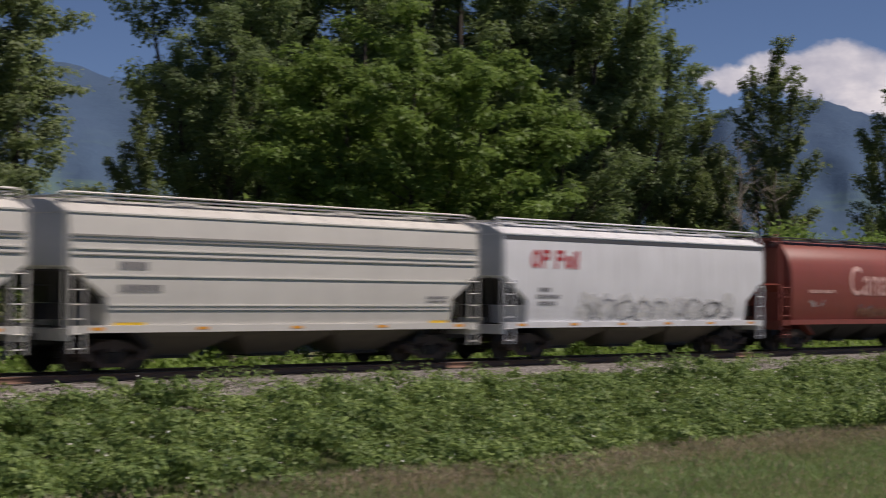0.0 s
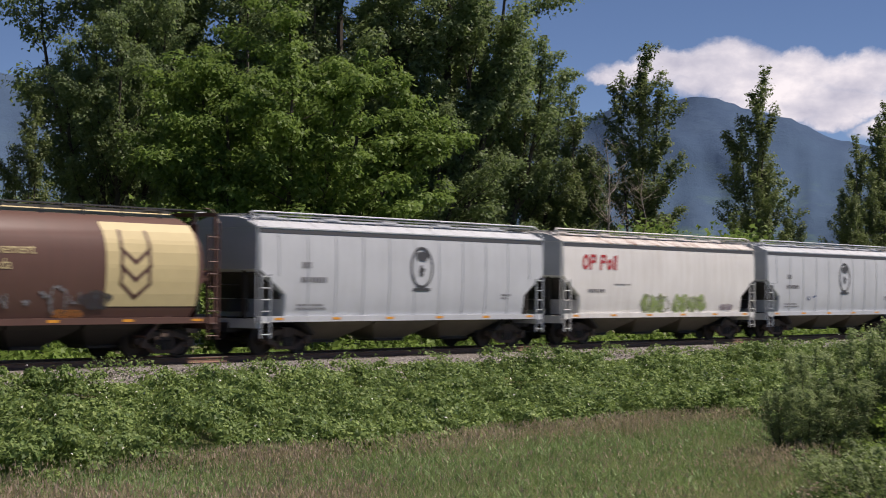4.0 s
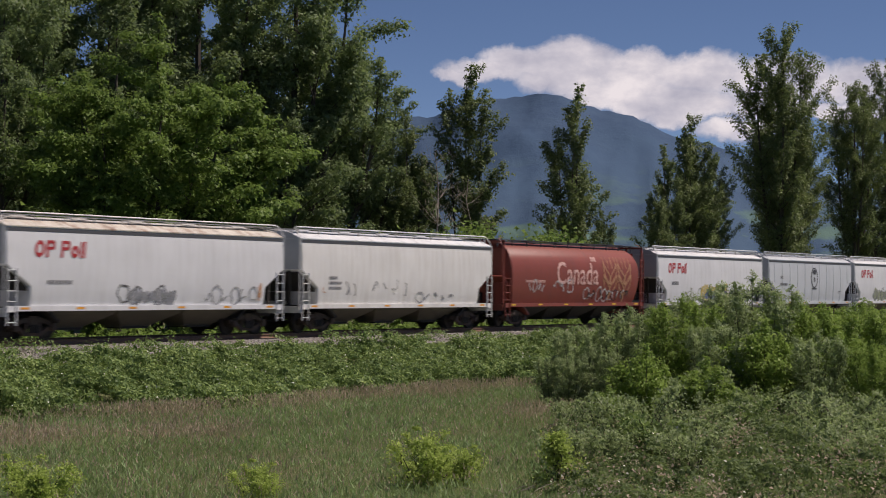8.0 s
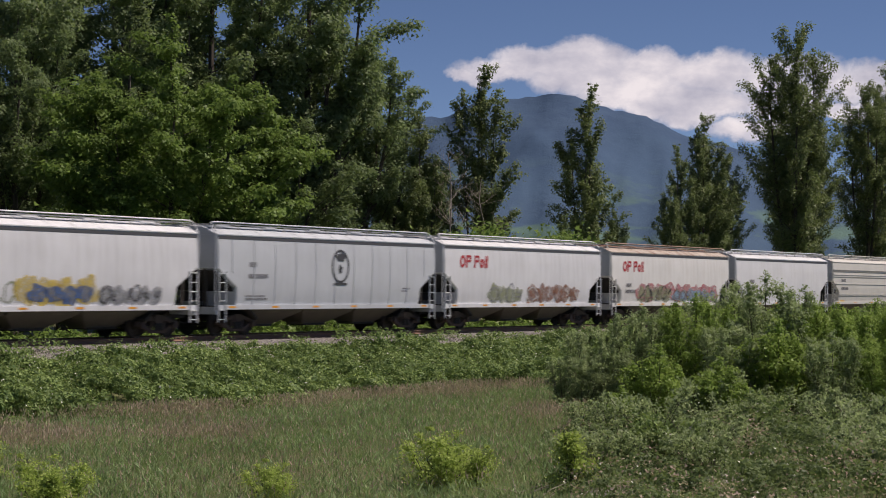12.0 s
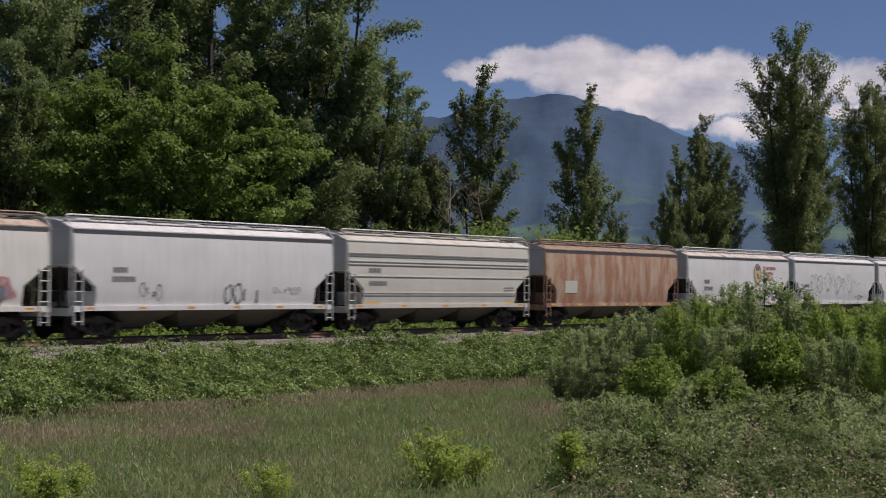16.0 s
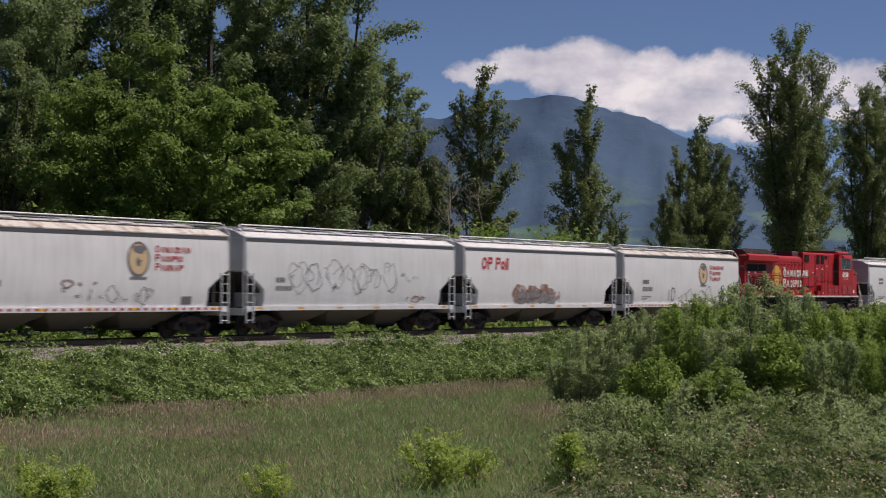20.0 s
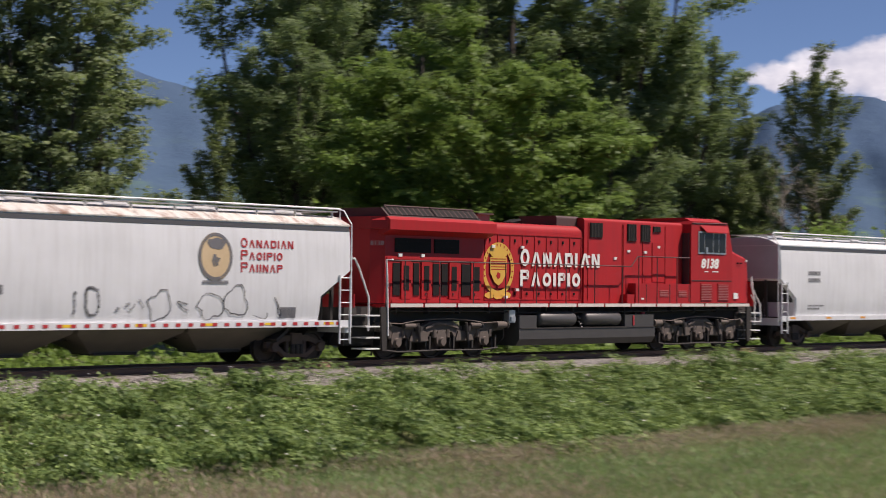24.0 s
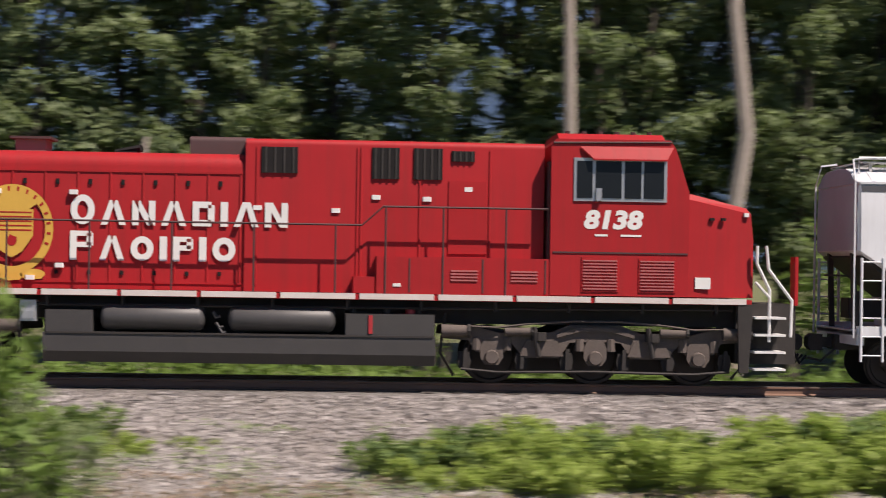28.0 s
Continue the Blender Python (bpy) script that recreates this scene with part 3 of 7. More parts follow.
maple = place(limbed_tree("maple_tree", 11, 14.4, 6.6, 2.6, 13, 0.80, 22, 0.60, (-8, 42), 150000, 0.098, 0.30, M_BRIGHT, "broad sunlit maple tree with bright green foliage", 0.3, dome=0.34, taper=0.45, sag=0.1), 63.3, 57.5, 0, 1.07)
cw = [place(limbed_tree("cottonwood_tree", 21, 27, 6.2, 4.5, 6, 0.75, 20, 0.85, (2, 58), 72000, 0.118, 0.38, M_DARK, "tall dark cottonwood tree in full leaf", 0.5, dome=0.3, taper=0.47, flat=0.85), 80.5, 70),
      place(limbed_tree("cottonwood_tree", 22, 25.5, 5.6, 5.0, 5, 0.8, 17, 0.9, (2, 58), 46000, 0.118, 0.36, M_DARK, "tall dark cottonwood tree with open crown", 0.45, dome=0.28, taper=0.47, flat=0.85), 67.5, 73)]
for x, y, s, tn, k in ((71.0, 72.5, 0.98, 60, 1), (76, 74, 1.06, 190, 0), (86.2, 67.5, 0.98, 100, 0), (90.6, 68, 0.84, 220, 0), (94.6, 68, 0.66, 20, 0), (99, 68, 0.5, 170, 0), (83.5, 67, 0.7, 250, 1), (84, 75, 1.0, 310, 1), (72, 68.5, 0.72, 140, 1), (64, 69, 0.66, 35, 0)):
    plant(cw[k], x, y, s, tn)
pop = [place(limbed_tree("poplar_tree", 31, 17, 3.0, 1.4, 4, 0.46, 26, 0.95, (35, 72), 26000, 0.098, 0.21, M_POPLAR, "slender poplar tree with ragged olive foliage", 0.18, dome=0.12, taper=0.34, pad=1.7, flat=1.1), 98.4, 62.5),
       place(limbed_tree("poplar_tree", 32, 17.4, 3.1, 2.0, 4, 0.48, 26, 1.0, (32, 70), 26000, 0.098, 0.21, M_POPLAR, "slender poplar tree with uneven sides", 0.18, dome=0.34, taper=0.36, pad=1.7, flat=1.1), 112.6, 62)]
tall = place(limbed_tree("black_poplar_tree", 33, 26.6, 5.0, 3.0, 5, 0.56, 32, 1.05, (32, 70), 56000, 0.112, 0.30, M_POPLAR, "tall black poplar tree with upright limbs", 0.38, dome=0.12, taper=0.4, pad=1.7, flat=1.1), 151, 62)
for x, y, s, tn, pr in ((158.5, 65, 0.82, 80, tall), (163.5, 66, 0.72, 200, tall), (171.5, 62.5, 0.88, 290, tall), (180, 62.5, 1.0, 20, tall), (144.5, 66, 0.55, 130, tall),
                        (136.2, 64, 1.0, 40, pop[0]), (132.2, 64.5, 0.84, 170, pop[1]), (128, 63, 0.64, 70, pop[0]), (139.5, 65, 0.86, 250, pop[1]), (94.5, 64.5, 0.80, 200, pop[1]),
                        (108, 61.5, 0.46, 30, pop[1]), (116, 61.5, 0.50, 120, pop[0]), (101, 63, 0.58, 310, pop[1]), (54.8, 63.5, 0.60, 15, pop[1])):
    plant(pr, x, y, s, tn)
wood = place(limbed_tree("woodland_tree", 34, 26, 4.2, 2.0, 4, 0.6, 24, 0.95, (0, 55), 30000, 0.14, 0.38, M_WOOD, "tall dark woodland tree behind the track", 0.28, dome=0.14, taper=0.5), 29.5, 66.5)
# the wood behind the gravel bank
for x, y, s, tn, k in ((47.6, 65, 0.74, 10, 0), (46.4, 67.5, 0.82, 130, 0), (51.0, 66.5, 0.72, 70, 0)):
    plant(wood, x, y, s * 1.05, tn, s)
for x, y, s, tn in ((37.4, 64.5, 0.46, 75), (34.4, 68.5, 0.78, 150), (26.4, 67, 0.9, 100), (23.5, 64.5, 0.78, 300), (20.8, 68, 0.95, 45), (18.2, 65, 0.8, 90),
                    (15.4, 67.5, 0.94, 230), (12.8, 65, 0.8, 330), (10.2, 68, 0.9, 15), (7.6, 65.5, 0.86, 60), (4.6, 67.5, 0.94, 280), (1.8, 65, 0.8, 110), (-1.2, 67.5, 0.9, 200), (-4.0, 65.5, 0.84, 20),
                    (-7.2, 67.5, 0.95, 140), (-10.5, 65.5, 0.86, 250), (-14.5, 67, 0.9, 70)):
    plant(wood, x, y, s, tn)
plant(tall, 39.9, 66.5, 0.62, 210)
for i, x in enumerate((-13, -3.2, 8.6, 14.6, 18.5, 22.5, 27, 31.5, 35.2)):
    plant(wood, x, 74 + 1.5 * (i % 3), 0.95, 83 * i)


def bare_tree(name, seed, H, r0, limbs, spread, label, mat, top=1.0):
    rg = np.random.default_rng(seed)
    ob = tagged(new(name), label, "dead tree")
    b = Build()
    trunk_limbs(b, rg, H, r0, top, 0, spread, 0.8, 0.5)
    part("trunk", b, mat, ob, smooth=True)
    for i in range(limbs):
        k = rg.uniform(0.25, 0.96)
        base = Vector((0, 0, H * top * k))
        a, ln = rg.uniform(0, 2 * math.pi), spread * (1.05 - 0.6 * k) * rg.uniform(0.6, 1.1)
        e = base + Vector((math.cos(a) * ln, math.sin(a) * ln, ln * rg.uniform(0.4, 1.1)))
        lb = Build().tube([base, base.lerp(e, 0.5) - Vector((0, 0, 0.08 * ln)), e], r0 * 0.32 * (1.1 - k * 0.7), 5, r0 * 0.06)
        for _ in range(3):
            p = base.lerp(e, rg.uniform(0.4, 1))
            lb.tube([p, p + Vector((rg.normal() * 0.5, rg.normal() * 0.5, rg.uniform(0.2, 0.8)))], r0 * 0.07, 4, 0.006)
        part("limb", lb, mat, ob)
    return ob


place(bare_tree("dead_tree", 5, 11.5, 0.09, 34, 2.4, "bare grey dead tree with thin twigs", M_PALEBARK), 92.8, 61)
place(bare_tree("dead_tree", 6, 10, 0.08, 30, 2.8, "bare grey dead tree with thin twigs", M_PALEBARK), 95.5, 60.5)
for x, h, r in ((-6.2, 6.8, 0.27), (5.35, 24, 0.22), (10.1, 25, 0.28), (17.5, 20, 0.16)):
    place(bare_tree("tree_trunk", int(h * 10 + x), h, r, 3 if h > 10 else 1, 1.0, "tall pale bare trunk at the wood's edge", M_PALEBARK), x, 60.5)

# ---- shrubs behind the track ----
shrub = [place(tree("shrub", 41, 5.2, 2.4, 0.3, 90, 4600, 0.115, M_SHRUB, "round", "dense light green shrub behind the track", sig=0.45, limbs=8, r0=0.07, cat="shrub"), 78, 56),
         place(tree("shrub", 42, 4.2, 2.2, 0.2, 80, 4200, 0.115, M_SHRUB, "round", "dense light green shrub behind the track", sig=0.45, limbs=8, r0=0.06, cat="shrub"), 52, 57)]
for i, (x, y, s) in enumerate(((82, 56.5, 1.1), (86, 56, 1.25), (90, 56.5, 1.3), (94.5, 57, 1.15), (99, 56.5, 1.3), (103, 57, 1.0), (74, 56, 0.8), (70, 54.5, 0.7), (66, 55, 0.7), (58, 55, 0.8), (54.5, 56, 1.1),
                               (49, 57.5, 1.15), (46, 58, 1.0), (42, 58, 1.0), (38, 58, 0.9), (35, 58.5, 1.1), (31, 58, 0.8), (27, 58.5, 0.9), (23, 58, 1.0), (18, 58.5, 0.8), (13, 58, 0.9), (8, 58.5, 0.8),
                               (2, 58, 0.9), (-4, 58.5, 0.9), (-10, 58, 1.0), (106, 58, 0.8), (118, 58, 0.9), (124, 59, 1.1), (131, 59, 1.0), (139, 59, 1.1), (148, 59, 1.0), (158, 59, 1.1), (111, 58, 0.8))):
    plant(shrub[i % 2], x, y, s, 47 * i)


# ---- brambles, meadow and thicket on the near side ----
def field(n, rg, x0, x1, y0, y1):
    return rg.uniform(x0, x1, n), rg.uniform(y0, y1, n)


def hummock(x, y):
    return 0.58 + 0.62 * noise.noise(Vector((x * 0.36, y * 0.55, 0))) + 0.35 * noise.noise(Vector((x * 1.3, y * 1.3, 5))) + 0.4 * noise.noise(Vector((x * 3.1, y * 3.1, 8)))


def bramble_bed(name, n, seed, area, inside, height, size, mat, label, up=0.45, dome=0.0, per=110):
    """Leaves over a bed: singly, or on the upper side of n / per arching domes of about that radius."""
    rg = np.random.default_rng(seed)
    if not dome:
        per = 1
    xs, ys = field(n // per, rg, *area)
    pts = []
    for x, y in zip(xs, ys):
        f = inside(x, y)
        if f > 0:
            h = height * max(0.12, hummock(x, y)) * min(1.0, f * 1.6)
            pts.append((x, y, float(ground_z(x, y)), h * rg.uniform(0.15, 1.0) ** 0.45))
    c = np.array(pts)
    if not dome:
        P = c[:, :3] + np.stack([0 * c[:, 0], 0 * c[:, 0], c[:, 3] + 0.03], 1)
        return tagged(new(name, np_mesh(name, leaves(P, size, rg, up, 0.75), 3, mat)), label, "brambles", kind="stuff")
    r = dome * rg.uniform(0.55, 1.4, len(c))
    c = np.repeat(np.column_stack([c, r]), per, axis=0)
    u = rg.normal(size=(len(c), 3))
    u[:, 2] = np.abs(u[:, 2]) - 0.15
    u /= np.linalg.norm(u, axis=1)[:, None]
    P = c[:, :3] + u * c[:, 4:5] * rg.uniform(0.6, 1.12, (len(c), 1)) * np.array([1.0, 1.0, 0.75])
    P[:, 2] = np.maximum(c[:, 2] + 0.03, P[:, 2] + c[:, 3] - 0.45 * c[:, 4])
    return tagged(new(name, np_mesh(name, leaves(P, size, rg, up, 0.75, u + np.array([0, 0, 0.35])), 3, mat)), label, "brambles", kind="stuff")


def band(x, y):
    """1 inside the bramble band along the bank, falling to 0 at its ragged edges."""
    near = 32.9 + max(0.0, (33 - x) * 0.14) + 1.2 * noise.noise(Vector((x * 0.16, 0, 2))) + 0.5 * noise.noise(Vector((x * 0.7, 0, 5))) - min(4.0, max(0.0, (x - 50) * 0.3))
    start = (x - (24.5 + 2.0 * noise.noise(Vector((y * 0.5, 3, 0))))) * 0.5
    return min((y - near) * 0.6, (44.0 - y + 0.5 * noise.noise(Vector((x * 0.35, 2.2, 4)))) * 0.34, start, 1.0)


bramble_bed("bramble_bank", 760000, 51, (22, 108, 29.8, 44.4), band, 1.2, 0.054, M_BRAMBLE, "dense green bramble thicket along the railway bank", dome=0.36)
bramble_bed("bramble_bank_far", 30000, 52, (110, 230, 30, 44.6), lambda x, y: min(1.0, (44.4 - y)), 1.3, 0.2, M_BRAMBLE, "dense green brambles farther along the bank")
bramble_bed("bramble_verge", 46000, 53, (-25, 160, 51.0, 56), lambda x, y: min(1.0, (y - 51) * 0.8), 1.25, 0.13, M_SHRUB, "low green growth behind the track")


def patch(cx, cy, r, squash=0.7):
    return lambda x, y: 1.0 - math.hypot((x - cx) / r, (y - cy) / (r * squash)) + 0.25 * noise.noise(Vector((x * 1.5, y * 1.5, cx)))


def blades(P, h, w, rg, lean=0.32):
    n = len(P)
    a = rg.uniform(0, 2 * np.pi, n)
    d = np.stack([np.cos(a), np.sin(a), np.zeros(n)], 1)
    hh = (h * rg.uniform(0.55, 1.25, n))[:, None]
    tip = P + np.stack([rg.normal(size=n) * lean, rg.normal(size=n) * lean, np.ones(n)], 1) * hh
    return np.stack([P - d * w, P + d * w, tip], 1).reshape(-1, 3)


def grass(name, n, seed, area, inside, h, w, mat, label, lift=0.0):
    rg = np.random.default_rng(seed)
    xs, ys = field(n, rg, *area)
    keep = np.array([inside(x, y) > rg.random() for x, y in zip(xs, ys)])
    xs, ys = xs[keep], ys[keep]
    P = np.stack([xs, ys, ground_z(xs, ys) - 0.05 + lift], 1)
    return tagged(new(name, np_mesh(name, blades(P, h, w, rg), 3, mat)), label, "grass", kind="stuff")


def meadow(x, y):
    return 0.75 + 0.5 * noise.noise(Vector((x * 0.12, y * 0.2, 9)))


def seedy(x, y):
    """Seed heads stand in drifts, thickest below the brambles."""
    drift = noise.noise(Vector((x * 0.11, y * 0.22, 3))) + 0.5 * noise.noise(Vector((x * 0.4, y * 0.5, 6)))
    return 0.0 if band(x, y) > 0.25 else min(0.85, max(0.05, (y - 29.5) * 0.15 + 1.5 * drift + 0.15))


def off_thicket(x, y):
    """1 over the open meadow, 0 where the thicket stands."""
    return 1.0 if math.degrees(math.atan2(x, y)) < 61.5 + 2.5 * noise.noise(Vector((x * 0.3, y * 0.3, 1))) else 0.5


grass("meadow_grass", 430000, 61, (12, 76, 9, 37.4), lambda x, y: meadow(x, y) * off_thicket(x, y), 0.3, 0.0065, M_GRASS, "tall green meadow grass")
grass("meadow_grass_far", 40000, 62, (75, 150, 14, 38), meadow, 0.6, 0.025, M_GRASS, "tall green meadow grass farther off")
grass("seed_grass", 200000, 63, (14, 68, 18, 36.6), lambda x, y: seedy(x, y) * off_thicket(x, y), 0.45, 0.005, M_SEED, "reddish brown seeding grass at the meadow's edge")


def sprinkle(name, n, seed, area, inside, z0, z1, h, w, lean, mat, label):
    """Small heads or leaf tips at a height over the ground."""
    rg = np.random.default_rng(seed)
    xs, ys = field(n, rg, *area)
    keep = np.array([inside(x, y) > rg.random() for x, y in zip(xs, ys)])
    xs, ys = xs[keep], ys[keep]
    P = np.stack([xs, ys, ground_z(xs, ys) + rg.uniform(z0, z1, len(xs))], 1)
    return tagged(new(name, np_mesh(name, blades(P, h, w, rg, lean), 3, mat)), label, "grass", kind="stuff")


sprinkle("seed_heads", 300000, 64, (14, 66, 17, 36.8), lambda x, y: seedy(x, y) * off_thicket(x, y), 0.2, 0.48, 0.10, 0.013, 0.3, M_SEED, "pinkish brown seed heads over the grass")
sprinkle("meadow_herbs", 280000, 65, (12, 66, 10, 36.0), lambda x, y: (0.5 + 1.0 * noise.noise(Vector((x * 0.3, y * 0.45, 12)))) * off_thicket(x, y), 0.02, 0.22, 0.11, 0.016, 0.6, M_HERB, "fine green leaves among the meadow grass")

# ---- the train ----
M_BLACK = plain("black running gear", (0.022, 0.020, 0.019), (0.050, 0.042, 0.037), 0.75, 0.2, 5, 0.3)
M_TRUCK = plain("dusty brown cast steel", (0.125, 0.085, 0.066), (0.048, 0.036, 0.030), 0.85, 0.1, 4, 0.4)
M_WHEEL = plain("wheel steel", (0.055, 0.042, 0.036), (0.032, 0.027, 0.024), 0.6, 0.5, 6, 0.2)
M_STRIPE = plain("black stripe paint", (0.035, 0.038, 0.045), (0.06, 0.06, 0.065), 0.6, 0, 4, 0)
M_GRATE = plain("galvanised walkway", (0.62, 0.60, 0.57), (0.44, 0.42, 0.39), 0.6, 0.4, 5, 0.3)
M_RUSTROOF = plain("rusted roof steel", (0.26, 0.12, 0.07), (0.42, 0.33, 0.27), 0.85, 0, 1.5, 0.3)
M_ORANGE = plain("orange reflector", (0.75, 0.33, 0.03), (0.62, 0.26, 0.03), 0.4, 0, 5, 0)
M_YELLOW = plain("yellow reflector", (0.80, 0.52, 0.03), (0.68, 0.43, 0.03), 0.4, 0, 5, 0)
M_REDMARK = plain("red lettering paint", (0.46, 0.028, 0.032), (0.36, 0.03, 0.035), 0.5, 0, 3, 0)
M_INK = plain("dark stencil paint", (0.10, 0.10, 0.115), (0.17, 0.17, 0.18), 0.7, 0, 5, 0)
M_WHITE = plain("white lettering paint", (0.80, 0.79, 0.76), (0.66, 0.65, 0.62), 0.55, 0, 3, 0)
M_GOLD = plain("gold emblem paint", (0.68, 0.41, 0.07), (0.56, 0.33, 0.055), 0.5, 0, 3, 0)
M_CREAM = plain("cream paint", (0.62, 0.52, 0.28), (0.50, 0.41, 0.22), 0.6, 0, 2, 0.1)
M_PINK = plain("faded pinkish lettering", (0.72, 0.52, 0.47), (0.60, 0.30, 0.26), 0.6, 0, 2.5, 0)
M_WHEAT = plain("faded wheat paint", (0.50, 0.30, 0.17), (0.36, 0.16, 0.085), 0.6, 0, 3, 0)
M_TAN = plain("tan emblem paint", (0.60, 0.46, 0.29), (0.46, 0.33, 0.19), 0.6, 0, 6, 0)
def worn(m, lo, hi, scale=2.6, thin=0.15):
    """Thin paint: the wall under it shows through in patches and specks."""
    t = m.node_tree
    b, o = t.nodes["Principled BSDF"], t.nodes["Material Output"]
    v = coords(t)
    fac = mixc(t, 0.45, noise_out(t, v, scale, 5.0, 0.65), noise_out(t, v, 26.0, 3.0, 0.7))
    mx = t.nodes.new("ShaderNodeMixShader")
    t.links.new(ramp(t, fac, [(lo, (thin, thin, thin)), (hi, (0.95, 0.95, 0.95))]), mx.inputs[0])
    t.links.new(t.nodes.new("ShaderNodeBsdfTransparent").outputs[0], mx.inputs[1])
    t.links.new(b.outputs[0], mx.inputs[2])
    t.links.new(mx.outputs[0], o.inputs[0])
    return m


worn(M_PINK, 0.36, 0.5, 4.0, 0.25)
worn(M_INK, 0.34, 0.52, 2.0, 0.2)
SPRAY = {k: worn(plain("spray paint " + k, c, tuple(0.72 * q for q in c), 0.6, 0, 3, 0), 0.38, 0.58) for k, c in {
    "black": (0.06, 0.06, 0.07), "grey": (0.30, 0.31, 0.33), "white": (0.72, 0.72, 0.72), "green": (0.27, 0.38, 0.09), "blue": (0.07, 0.14, 0.33), "yellow": (0.62, 0.47, 0.10),
    "pink": (0.52, 0.20, 0.22), "orange": (0.62, 0.25, 0.06), "sage": (0.30, 0.33, 0.20), "rust": (0.28, 0.13, 0.08), "sky": (0.25, 0.40, 0.52), "mauve": (0.25, 0.20, 0.25)}.items()}

# upper ribs of the beige cars: shadow lines put in as a darker colour
M_RIB = plain("shadowed rib", (0.20, 0.19, 0.175), (0.28, 0.27, 0.25), 0.7, 0, 3, 0)
# car ends: some grime, and their shade put into a darker bluish grey
M_ENDDIRTSHADE = plain("grimy shaded end steel", (0.50, 0.525, 0.56), (0.32, 0.335, 0.36), 0.8, 0, 1.2, 0.2)
# bays: dust, plus the shade under the car painted in as dark brown
M_BAY = plain("dusty shaded bay steel", (0.17, 0.145, 0.11), (0.085, 0.074, 0.06), 0.85, 0, 1.5, 0.2)
HALF = 7.65
SLAB = ([1.18, 1.5, 2.0, 2.55, 3.1, 3.6, 3.98], [1.47, 1.53, 1.56, 1.575, 1.565, 1.545, 1.50])
CYL = ([1.15, 1.5, 1.9, 2.3, 2.7, 3.1, 3.4, 3.7, 3.95, 4.15], [1.36, 1.47, 1.545, 1.59, 1.61, 1.585, 1.52, 1.38, 1.17, 0.86])


def slab_w(z):
    return float(np.interp(z, *SLAB))


def cyl_w(z):
    return float(np.interp(z, *CYL))


def decal(name, polys, mat, parent, wf, off=0.012, label="", step=0.14):
    """Flat paint: polygons of (x, z) laid on the near side of a body whose half width is wf(z)."""
    bm = bmesh.new()
    for poly in polys:
        try:
            bm.faces.new([bm.verts.new((x, 0, z)) for x, z in poly])
        except ValueError:
            pass
    return lay(name, bm, mat, parent, wf, off, label, step)


def lay(name, bm, mat, parent, wf, off, label, step=0.14):
    zs = [v.co.z for v in bm.verts]
    if step and zs:
        z = min(zs) + step
        while z < max(zs):
            bmesh.ops.bisect_plane(bm, geom=bm.verts[:] + bm.edges[:] + bm.faces[:], plane_co=(0, 0, z), plane_no=(0, 0, 1))
            z += step
    bmesh.ops.remove_doubles(bm, verts=bm.verts[:], dist=0.0005)
    bmesh.ops.triangulate(bm, faces=bm.faces[:])
    for v in bm.verts:
        v.co.y = -(wf(v.co.z) + off)
    bm.normal_update()
    for f in bm.faces:
        if f.normal.y > 0:
            f.normal_flip()
    me = bpy.data.meshes.new(name)
    bm.to_mesh(me)
    bm.free()
    me.materials.append(mat)
    ob = part(name, me, mat, parent, label)
    return tagged(ob, kind="stuff") if name in ("graffiti", "stencil") else ob


def lettering(name, body, x, z, size, mat, parent, wf, off=0.012, label="", stretch=1.0, heavy=0.0, shear=0.0):
    """Words in the built-in font on the near side, starting at x with their foot at z."""
    cu = bpy.data.curves.new("letters", "FONT")
    cu.body, cu.size, cu.offset, cu.shear = body, size, heavy, shear
    cu.resolution_u = 3
    tmp = bpy.data.objects.new("letters", cu)
    scene.collection.objects.link(tmp)
    me = bpy.data.meshes.new_from_object(tmp.evaluated_get(bpy.context.evaluated_depsgraph_get()))
    bpy.data.objects.remove(tmp)
    bm = bmesh.new()
    bm.from_mesh(me)
    bpy.data.meshes.remove(me)
    for v in bm.verts:
        v.co = Vector((x + v.co.x * stretch, 0, z + v.co.y))
    return lay(name, bm, mat, parent, wf, off, label)


def rect(x0, x1, z0, z1):
    return [(x0, z0), (x1, z0), (x1, z1), (x0, z1)]


def oval(cx, cz, rx, rz, n=28, wob=0.0, seed=0.0):
    out = []
    for i in range(n):
        a = 2 * math.pi * i / n
        k = 1 + wob * noise.noise(Vector((math.cos(a) * 1.6, math.sin(a) * 1.6, seed)))
        out.append((cx + rx * k * math.cos(a), cz + rz * k * math.sin(a)))
    return out


def ring(cx, cz, rx, rz, w, n=32):
    a, b = oval(cx, cz, rx, rz, n), oval(cx, cz, rx - w, rz - w, n)
    return [[a[i], a[(i + 1) % n], b[(i + 1) % n], b[i]] for i in range(n)]


def stroke(pts, w):
    """A brush line of width w through (x, z) points."""
    out = []
    for (x0, z0), (x1, z1) in zip(pts, pts[1:]):
        d = math.hypot(x1 - x0, z1 - z0) or 1e-6
        nx, nz = -(z1 - z0) / d * w / 2, (x1 - x0) / d * w / 2
        ex, ez = (x1 - x0) / d * w * 0.3, (z1 - z0) / d * w * 0.3
        out.append([(x0 + nx - ex, z0 + nz - ez), (x1 + nx + ex, z1 + nz + ez), (x1 - nx + ex, z1 - nz + ez), (x0 - nx - ex, z0 - nz - ez)])
    return out


